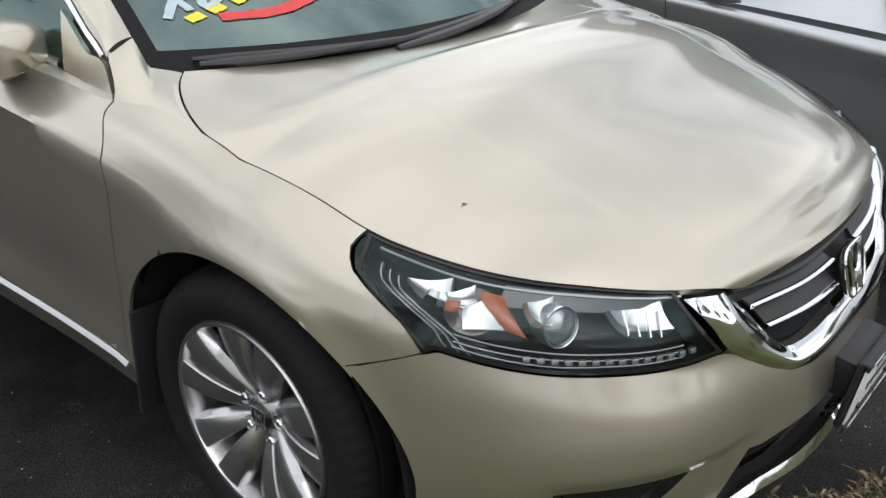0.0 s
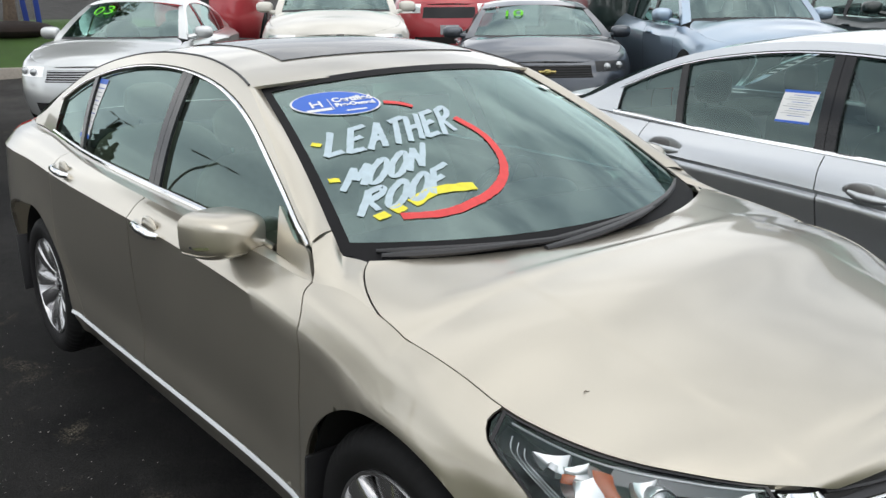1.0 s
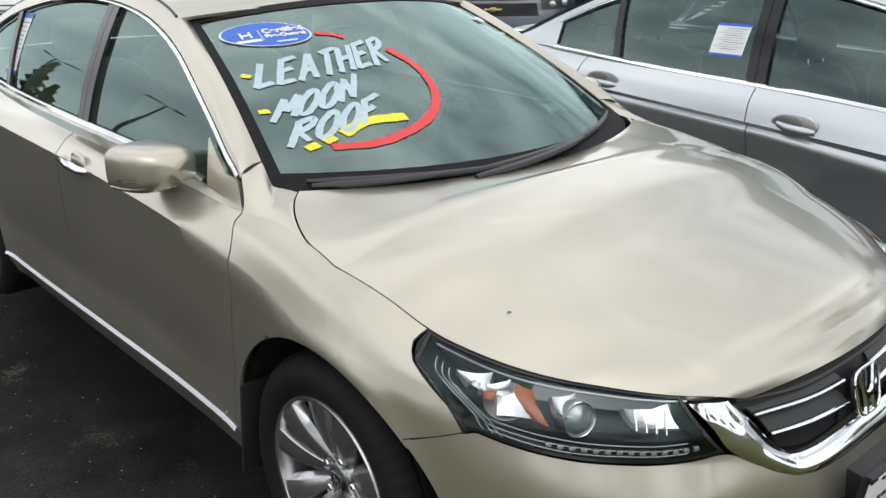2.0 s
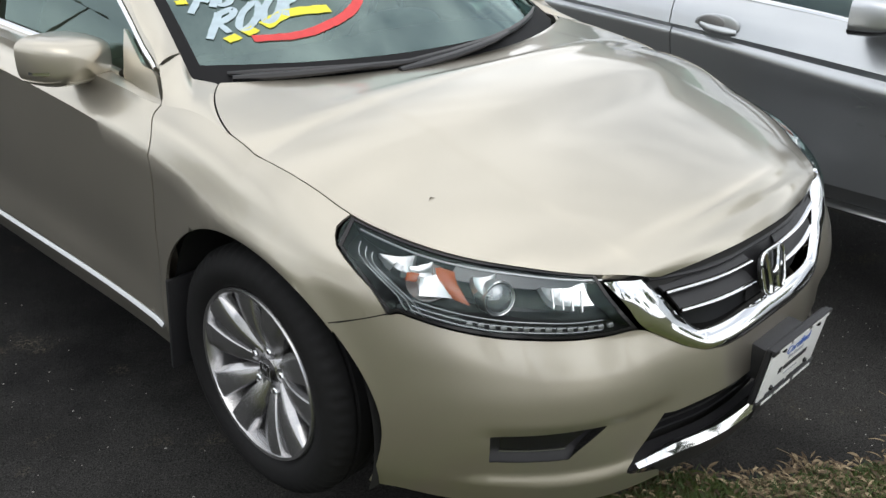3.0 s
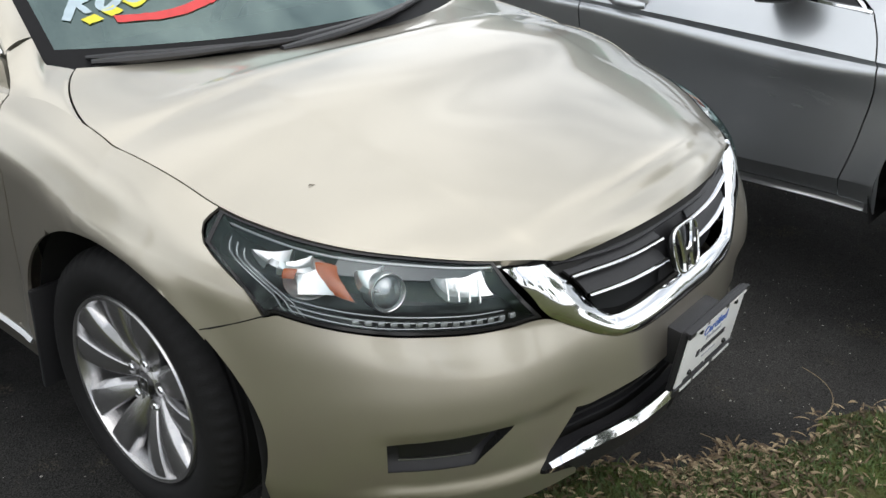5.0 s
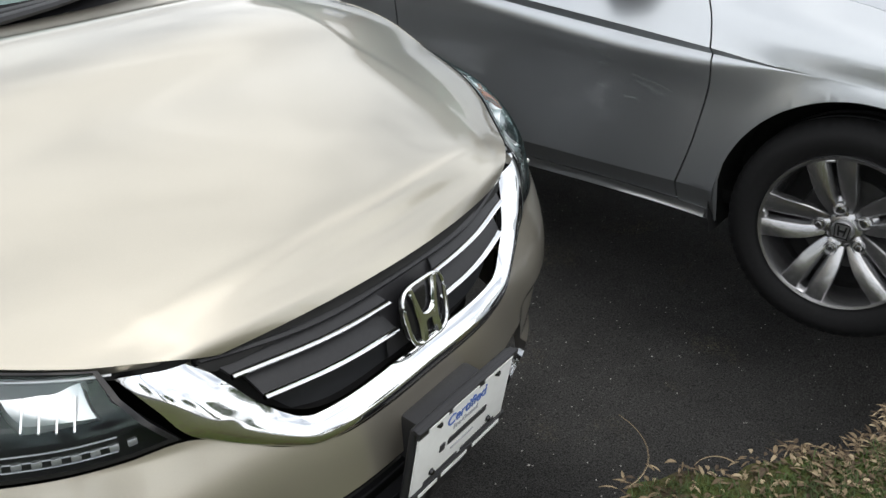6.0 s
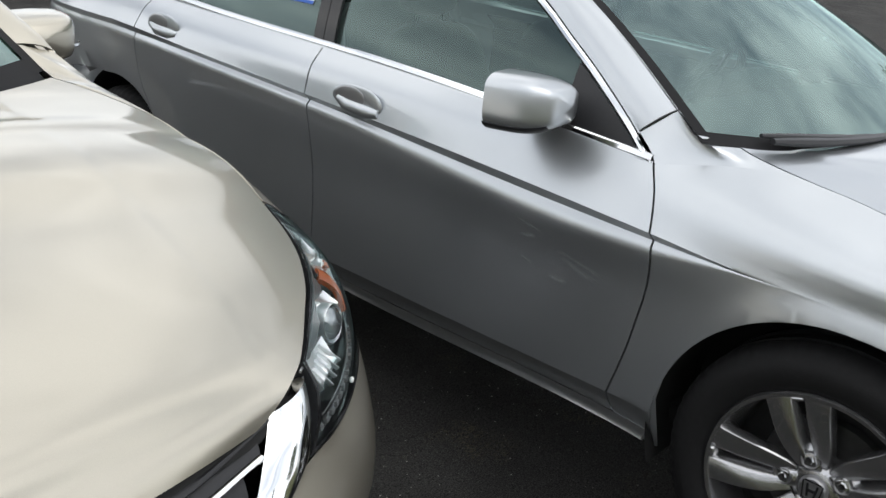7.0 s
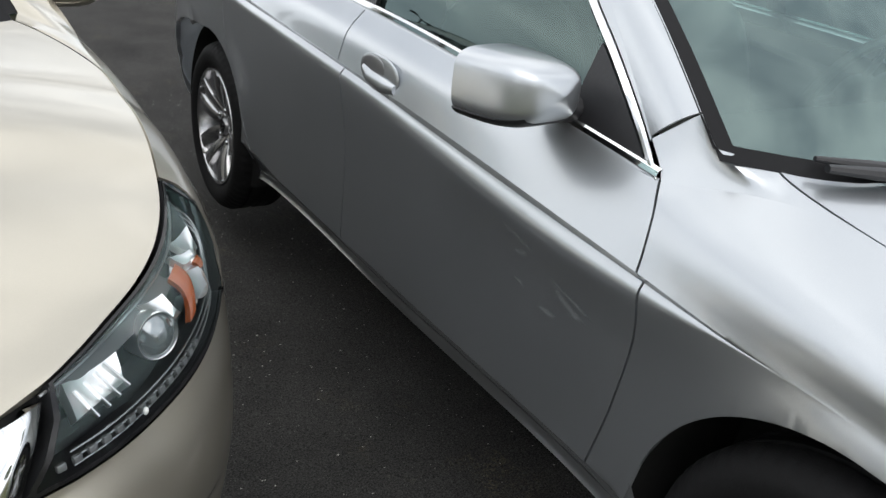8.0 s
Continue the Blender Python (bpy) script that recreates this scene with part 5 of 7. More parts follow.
    # projector
    p, n = at(-0.461, .725, -0.030)
    turn = Matrix.Translation(p) @ Vector((n.x * 0.6, n.y * 1.1, 0.10)).to_track_quat("Z", "Y").to_matrix().to_4x4()
    b = bmesh.new()
    lathe(b, [(0.0365, -0.03), (0.0365, 0.004), (0.0352, 0.007), (0.0338, 0.006), (0.033, 0.0)], "z", 40)
    b.transform(turn)
    part("projector_ring", b, REFLECTOR, lamp, "bright projector ring")
    b = bmesh.new()
    lathe(b, [(0.033, 0.0), (0.028, 0.009), (0.018, 0.015), (0.008, 0.018), (0.0, 0.0185)], "z", 32)
    b.transform(turn)
    part("projector_lens", b, PROJECTOR, lamp, "round projector lens")
    patch("projector_reflector", [(-.401, .756), (-.438, .763), (-.447, .715), (-.422, .728)], -0.008, 0.006, REFLECTOR)
    # high beam
    patch("high_beam", [(-.531, .736), (-.620, .734), (-.641, .681), (-.566, .695)], -0.009, 0.010, REFLECTOR)
    for k in range(4):
        p, n = at(-0.560 - 0.019 * k, .712 - 0.005 * k, -0.014)
        b = bmesh.new()
        block(b, (0.003, 0.046, 0.008), Matrix.Translation(p) @ n.to_track_quat("Z", "Y").to_matrix().to_4x4() @ Matrix.Rotation(-0.25 * side, 4, "Z"), 0.001)
        part("beam_rib", b, REFLECTOR, lamp)
    # light strip along the foot and fibre ribs along the rear edge
    for k in range(14):
        s = -0.675 + 0.0195 * k
        p, n = at(s, float(seam_low(s)) + 0.020, -0.012)
        b = bmesh.new()
        block(b, (0.013, 0.010, 0.008), Matrix.Translation(p) @ n.to_track_quat("Z", "Y").to_matrix().to_4x4(), 0.002)
        part("light_cell", b, LED_CELL, lamp)
    for k in range(3):
        bm = bmesh.new()
        z = np.linspace(.672, .786, 14)
        s = rear_edge(z) - 0.034 - 0.016 * k
        v = gs.level(s, z - 0.006 * k)
        q = (gs.point(s, v) + gs.normal(s, v) * -0.016) * flip
        tube(bm, [tuple(w) for w in q], 0.0019, 6)
        part("fibre_rib", bm, LED_CELL, lamp, "thin bright rib")
    for k in range(3):
        bm = bmesh.new()
        s = np.linspace(-0.66, -0.32, 18)
        v = gs.level(s, seam_low(s) + 0.012 + 0.010 * k)
        q = (gs.point(s, v) + gs.normal(s, v) * -0.014) * flip
        tube(bm, [tuple(w) for w in q], 0.0015, 6)
        part("foot_rib", bm, LED_CELL, lamp, "thin bright rib")
    if side < 0:
        p, n = at(-0.564, .643, 0.001)
        bm = bmesh.new()
        ball(bm, (0.004, 0.004, 0.006), Matrix.Translation(p))
        part("paint_dot", bm, PLATE_WHITE, lamp, "white paint dot on the lens")
    return lamp


material_shelf = material("grey_lamp_trim", (0.16, 0.165, 0.17), 0.35, 0.3, vary=0.08, scale=60)
PROJECTOR = material("projector_glass", (0.34, 0.36, 0.37), 0.04, 0.75, coat=1.0, vary=0.2, scale=40)
LED_CELL = material("light_cell", (0.42, 0.44, 0.45), 0.15, 0.6, vary=0.1, scale=60)
for side in (1, -1):
    headlight(side)

# licence plate bracket and dealer plate
plate = new("plate_bracket")
plate.parent = gold
plate.matrix_basis = pose(-0.005, -0.940, 0.415, 8, 0, -1)
bm = bmesh.new()
block(bm, (0.296, 0.014, 0.160), Matrix.Translation((0, -0.006, 0)), 0.006, 3)
block(bm, (0.300, 0.012, 0.008), Matrix.Translation((0, -0.012, 0.080)), 0.003)
block(bm, (0.20, 0.05, 0.09), Matrix.Translation((0, 0.03, 0)), 0.01)
part("bracket", bm, TRIM, plate, "black plastic bracket")
bm = bmesh.new()
block(bm, (0.290, 0.004, 0.146), Matrix.Translation((0, -0.0175, 0.000)), 0.0015)
sign = part("dealer_plate", bm, PLATE_WHITE, plate, "white dealer plate with blue lettering")
for x, z, w, h, mat in ((0.012, -0.006, 0.120, 0.013, INK), (0.0, -0.030, 0.07, 0.003, GREY_INK), (-0.066, -0.006, 0.014, 0.016, INK), (-0.06, -0.062, 0.10, 0.010, INK), (0.058, -0.062, 0.11, 0.010, INK)):
    bm = bmesh.new()
    block(bm, (w, 0.002, h), Matrix.Translation((x, -0.0205, z)))
    part("print_bar", bm, mat, sign, "plain dark bar of print")
for x, z in ((-0.09, 0.064), (0.09, 0.064), (-0.09, -0.046), (0.09, -0.046)):
    bm = bmesh.new()
    lathe(bm, [(0.0, -0.026), (0.005, -0.025), (0.007, -0.020), (0.007, -0.015)], "y", 12, (x, 0, z))
    part("bolt", bm, GLOSS_BLACK, sign)
for z, h in ((0.078, 0.016), (-0.076, 0.020)):
    bm = bmesh.new()
    block(bm, (0.306, 0.008, h), Matrix.Translation((0, -0.020, z)), 0.003)
    bar = part("frame_bar", bm, TRIM, plate, "black plate frame")
    for x, w in ((-0.10, 0.055), (-0.02, 0.08), (0.085, 0.09)):
        bm = bmesh.new()
        block(bm, (w, 0.002, h * 0.4), Matrix.Translation((x, -0.0245, z)))
        part("print_bar", bm, PLATE_WHITE, bar, "plain pale bar of print")
for word, size, z, mat in (("Certified", 0.034, 0.034, BLUE_INK), ("Pre-Owned", 0.016, 0.016, GREY_INK)):
    letters = lettering(word, size, 0.0002)
    letters.transform(Matrix.Translation((0, -0.0203, z)) @ Matrix.Rotation(radians(90), 4, "X"))
    part("plate_word", letters, mat, sign, "printed word", False)

# mirrors, handles, wipers, flaps, roof glass, tail lamps
POD = dict(chin=1.15, lower=GOLD, foot=GOLD, signal=True)
for side in (1, -1):
    m = Matrix.Diagonal((side, 1, 1, 1)) @ pose(-0.905, 0.735, 0.990, 0, 0, 8)
    mirror_pod(gold, gold_spec, side, m, (0.108, 0.075, 0.062), GOLD, 0, POD)
    bm = bmesh.new()
    yy = np.linspace(0.408, 0.66, 20)
    q = np.stack([gh.point(yy - 0.05 * (1 - k) * (yy - 0.408) / 0.25, gh.bz(yy) - 0.006 + np.maximum(spline(gold_spec["dlo"])(yy) - np.interp(yy, (.455, .52), (.001, .030)) - gh.bz(yy), 0.002) * k, 0.007) for k in np.linspace(0, 1, 8)], 1)
    sheet(bm, q * np.array([side, 1, 1]), rim=0.012)
    part("mirror_sail", weld(bm), GOLD, gold, "painted corner piece under the mirror")
    for y, z in ((1.30, 0.897), (2.28, 0.948)):
        door_handle(gold, gs, y, z, -side, GOLD, "chrome_bar")
    # mud flaps
    for y, z in ((0.345, 0.34), (3.155, 0.36)):
        bm = bmesh.new()
        block(bm, (0.20, 0.012, 0.28), Matrix.Translation((-side * 0.82, y, z)) @ Matrix.Rotation(0.10 if y < 1 else -0.12, 4, "X"), 0.005)
        part("mud_flap", bm, TRIM, gold, "black mud flap")
    bm = bmesh.new()
    sheet(bm, gs.grid(3.22, 3.60, lambda s: np.interp(s, (3.2, 3.6), (.94, .83)), lambda s: gs.rings(s)[-1][..., 2] - 0.004, 14, 8, 0.004) * np.array([side, 1, 1]), rim=0.01)
    part("tail_lamp", weld(bm), RED_LENS, gold, "red tail lamp")
wiper(gold, gold_spec, -0.93, 0.014, -0.12, 0.014, 0.012)
wiper(gold, gold_spec, -0.38, 0.008, 0.86, 0.075, 0.014)
bm = bmesh.new()
rows = []
for k in np.linspace(0, 1, 12):
    y = 1.30 + 0.68 * k
    e = gh.rail(np.array(y))
    kk = (y - 1.12) / (2.35 - 1.12)
    crown = gold_spec["roof_crown"] * (0.62 + 0.38 * math.sin(math.pi * min(kk * 1.15, 1.0))) * (1 - 0.35 * kk)
    bow = (gold_spec["ws_top_mid"][1] - gold_spec["ws_top"][1]) * (1 - kk) + gold_spec["roof_back_bow"] * kk
    u = np.linspace(-0.72, 0.72, 17)
    rows.append(np.stack([u * abs(e[0]), y + bow * (1 - np.abs(u) ** 2.2), e[2] + crown * (1 - np.abs(u) ** 2.6) + 0.004], -1))
sheet(bm, np.array(rows), rim=0.012, inward=(0, 1.6, 0.9))
part("moonroof", weld(bm), MOON_GLASS, gold, "dark glass moonroof")


# painted sale lettering and stickers on the windshield
def ribbon(bm, pts, w, spec=gold_spec, off=0.003, ragged=0.25):
    """A brush stroke through (u, b) places on the windshield, w metres wide."""
    k = spline([(i, *p) for i, p in enumerate(pts)])
    t = np.linspace(0, len(pts) - 1, max(6, 7 * (len(pts) - 1)))
    c = k(t) * np.array([0.64, 0.83])
    d = np.gradient(c, axis=0)
    d /= np.linalg.norm(d, axis=1, keepdims=True) + 1e-9
    n = np.stack([-d[:, 1], d[:, 0]], 1)
    wl = w / 2 * (1 + ragged * (np.random.rand(len(t)) - 0.5))
    wr = w / 2 * (1 + ragged * (np.random.rand(len(t)) - 0.5))
    a, b = (c + n * wl[:, None]) / (0.64, 0.83), (c - n * wr[:, None]) / (0.64, 0.83)
    sheet(bm, np.stack([windshield_at(spec, a[:, 0], a[:, 1], off), windshield_at(spec, b[:, 0], b[:, 1], off)], 1))


STROKES = {"L": ["0,1 .05,.02", "0,.05 .8,.12"], "E": ["0,1 .02,0", "0,.95 .75,1", "0,.52 .6,.58", "0,.04 .8,.08"], "A": ["0,0 .38,1", ".38,1 .8,0", ".15,.35 .65,.4"],
           "T": [".4,1 .42,0", "0,.92 .9,1"], "H": ["0,1 .04,0", ".7,1 .72,0", "0,.5 .72,.54"], "R": ["0,1 .04,-.05", "0,.95 .6,1 .68,.72 .1,.5", ".2,.5 .8,0"],
           "M": ["0,0 .1,1", ".1,1 .45,.35", ".45,.35 .8,1", ".8,1 .95,0"], "O": [".4,1 .02,.65 .08,.1 .5,0 .82,.4 .7,.9 .38,1"], "N": ["0,0 .05,1", ".05,1 .7,0", ".7,0 .75,1.05"], "F": ["0,1 .06,0", "0,.95 .8,1", "0,.5 .6,.56"]}
for word, u0, b0, u1, b1, h, w in (("LEATHER", -0.930, 0.492, -0.262, 0.572, 0.142, 0.0175), ("MOON", -0.935, 0.308, -0.550, 0.412, 0.112, 0.0160), ("ROOF", -0.920, 0.187, -0.525, 0.296, 0.116, 0.0160)):
    painted = tagged(new("painted_word"), "pale blue brush-painted sale word on the windshield", "lettering", "sale lettering")
    for i, ch in enumerate(word):
        uu, b = u0 + (u1 - u0) * i / len(word), b0 + (b1 - b0) * i / len(word)
        pitch = (u1 - u0) / len(word)
        bm = bmesh.new()
        for stroke in STROKES[ch]:
            pts = [tuple(float(q) for q in p.split(",")) for p in stroke.split()]
            ribbon(bm, [(uu + pitch * 0.92 * x + 0.075 * y, b + h * y + (b1 - b0) / len(word) * x) for x, y in pts], w)
        part("letter", bm, PALE_PAINT, painted)
for pts, w, mat, label in (([(-.51, .782), (-.44, .765), (-.385, .735)], 0.016, RED_PAINT, "red brush stroke on the windshield"),
                           ([(-.225, .642), (-.17, .545), (-.175, .44), (-.235, .345), (-.33, .275), (-.46, .222), (-.62, .180), (-.785, .176)], 0.025, RED_PAINT, "red curved brush stroke on the windshield"),
                           ([(-.72, .232), (-.60, .282), (-.43, .288)], 0.030, YELLOW_PAINT, "yellow underline brush stroke on the windshield"),
                           ([(-.80, .200), (-.755, .222)], 0.024, YELLOW_PAINT, "yellow brush dab on the windshield"), ([(-.872, .172), (-.825, .192)], 0.022, YELLOW_PAINT, "yellow brush dab on the windshield"),
                           ([(-.955, .578), (-.922, .562)], 0.018, YELLOW_PAINT, "yellow brush dab on the windshield"), ([(-.965, .365), (-.925, .366)], 0.018, YELLOW_PAINT, "yellow brush dab on the windshield")):
    bm = bmesh.new()
    ribbon(bm, pts, w)
    tagged(link("paint_stroke", bm, mat), label, "paint stroke", "sale lettering")
oval = tagged(new("oval_sticker"), "blue oval certification sticker with white lettering on the windshield", "sticker")
for name, k, off, mat in (("border", 1.0, 0.004, PLATE_WHITE), ("face", 0.955, 0.005, STICKER_BLUE)):
    bm = bmesh.new()
    ring = [[windshield_at(gold_spec, -0.738 + 0.212 * k * q * math.cos(a), 0.812 + 0.082 * k * q * math.sin(a) - 0.02 * q * math.cos(a), off) for a in np.linspace(0, 2 * math.pi, 41)] for q in np.linspace(0.02, 1.0, 10)]
    sheet(bm, np.array(ring))
    part(name, bm, mat, oval)


def on_glass(bm, u0, b0, spec=gold_spec, off=0.0065, tilt=0.0):
    """Lays a flat lettering mesh on the windshield."""
    for v in bm.verts:
        x, y, lift = v.co.x, v.co.y + v.co.x * tilt, v.co.z
        v.co = windshield_at(spec, u0 + x / 0.60, b0 + y / 0.83, off + lift)
    return bm


for word, size, u0, b0 in (("Certified", 0.034, -0.652, 0.812), ("Pre-Owned", 0.025, -0.655, 0.782)):
    part("sticker_word", on_glass(lettering(word, size, 0.0012), u0, b0, tilt=-0.03), PLATE_WHITE, oval, "white printed word", False)
for u0, b0, w, h in ((-0.858, 0.815, 0.006, 0.034), (-0.815, 0.815, 0.006, 0.034), (-0.836, 0.815, 0.026, 0.007), (-0.836, 0.775, 0.070, 0.013), (-0.770, 0.805, 0.002, 0.060), (-0.67, 0.752, 0.06, 0.006)):
    bm = bmesh.new()
    block(bm, (w, h, 0.001))
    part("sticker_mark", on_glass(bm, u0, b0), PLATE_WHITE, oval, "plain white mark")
bm = bmesh.new()
block(bm, (0.055, 0.035, 0.001))
tagged(link("small_sticker", on_glass(bm, 0.85, 0.80), PLATE_WHITE), "small white sticker on the windshield", "sticker")


def price_sheet(house, y, z, w, h, m, off=-0.010):
    """A printed price sheet stuck to a side window."""
    ob = tagged(new("price_sheet"), "white and blue printed price sheet stuck to a side window", "price sheet", "price sheets")
    ob.matrix_basis = m
    for nm, y0, y1, z0, z1, mat, o in (("paper", -0.5, 0.5, 0, 1, PLATE_WHITE, off), ("blue_band", -0.5, 0.5, 0.92, 1.0, STICKER_BLUE, off + 0.001), ("blue_band", -0.5, 0.5, 0.0, 0.07, STICKER_BLUE, off + 0.001)) + tuple(
            ("print_bar", -0.42 + 0.1 * (i % 2), 0.2 + 0.1 * ((i * 7) % 3), 0.84 - 0.07 * i, 0.855 - 0.07 * i, GREY_INK if i % 3 else BLUE_INK, off + 0.001) for i in range(10)):
        bm = bmesh.new()
        sheet(bm, house.grid(y + y0 * w, y + y1 * w, z + z0 * h, z + z1 * h, 4, 6, o))
        part(nm, bm, mat, ob)
    return ob


price_sheet(gh, 2.42, 1.06, 0.12, 0.24, Matrix.Identity(4))
bm = bmesh.new()
# a thin black tube on the skin draws the seam's shadow line
for side in (1, -1):
    q = np.linspace(-0.292, -0.168, 18)
    v = gs.level(q, seam_low(q) + 0.0035)
    bm = bmesh.new()
    tube(bm, [tuple(w) for w in gs.point(q, v) * np.array([side, 1, 1])], 0.0013, 6)
    part("bumper_gap", bm, FRIT, gold, "dark gap between bumper and wing")
for side in (1, -1):
    bm = bmesh.new()
    yy = np.linspace(1.13, 2.95, 40)
    tube(bm, [tuple(p) for p in (gh.rail(yy, 0.001) + np.array([0.006, 0, 0.002])) * np.array([side, 1, 1])], 0.0045, 8)
    part("roof_moulding", bm, TRIM, gold, "black roof ditch moulding")


# a twig on the hood
uu, bb = np.meshgrid(np.linspace(-1, 0, 200), np.linspace(0, 1, 200), indexing="ij")
near = hood_at(gold_spec, gs, uu, bb).reshape(-1, 3)
near = near[np.argmin(np.hypot(near[:, 0] + 0.649, near[:, 1] + 0.372))]
bm = bmesh.new()
tube(bm, [tuple(near + np.array(d)) for d in ((-0.007, 0.001, 0.001), (-0.002, 0.001, 0.003), (0.002, -0.001, 0.001), (0.007, -0.003, 0.001))], [0.0006, 0.0014, 0.0008, 0.0004], 6)
tagged(link("twig", bm, SOIL), "tiny dark twig lying on the champagne hood", "twig")


# ---- the silver sedan ----
TWIN = dict(metal=ALLOY_DARK, grey=ALLOY_GREY, cap=ALLOY_GREY, mark=GLOSS_BLACK, spokes=five_twin, nut_turn=0.0, nut_r=0.066, turn=0.0)
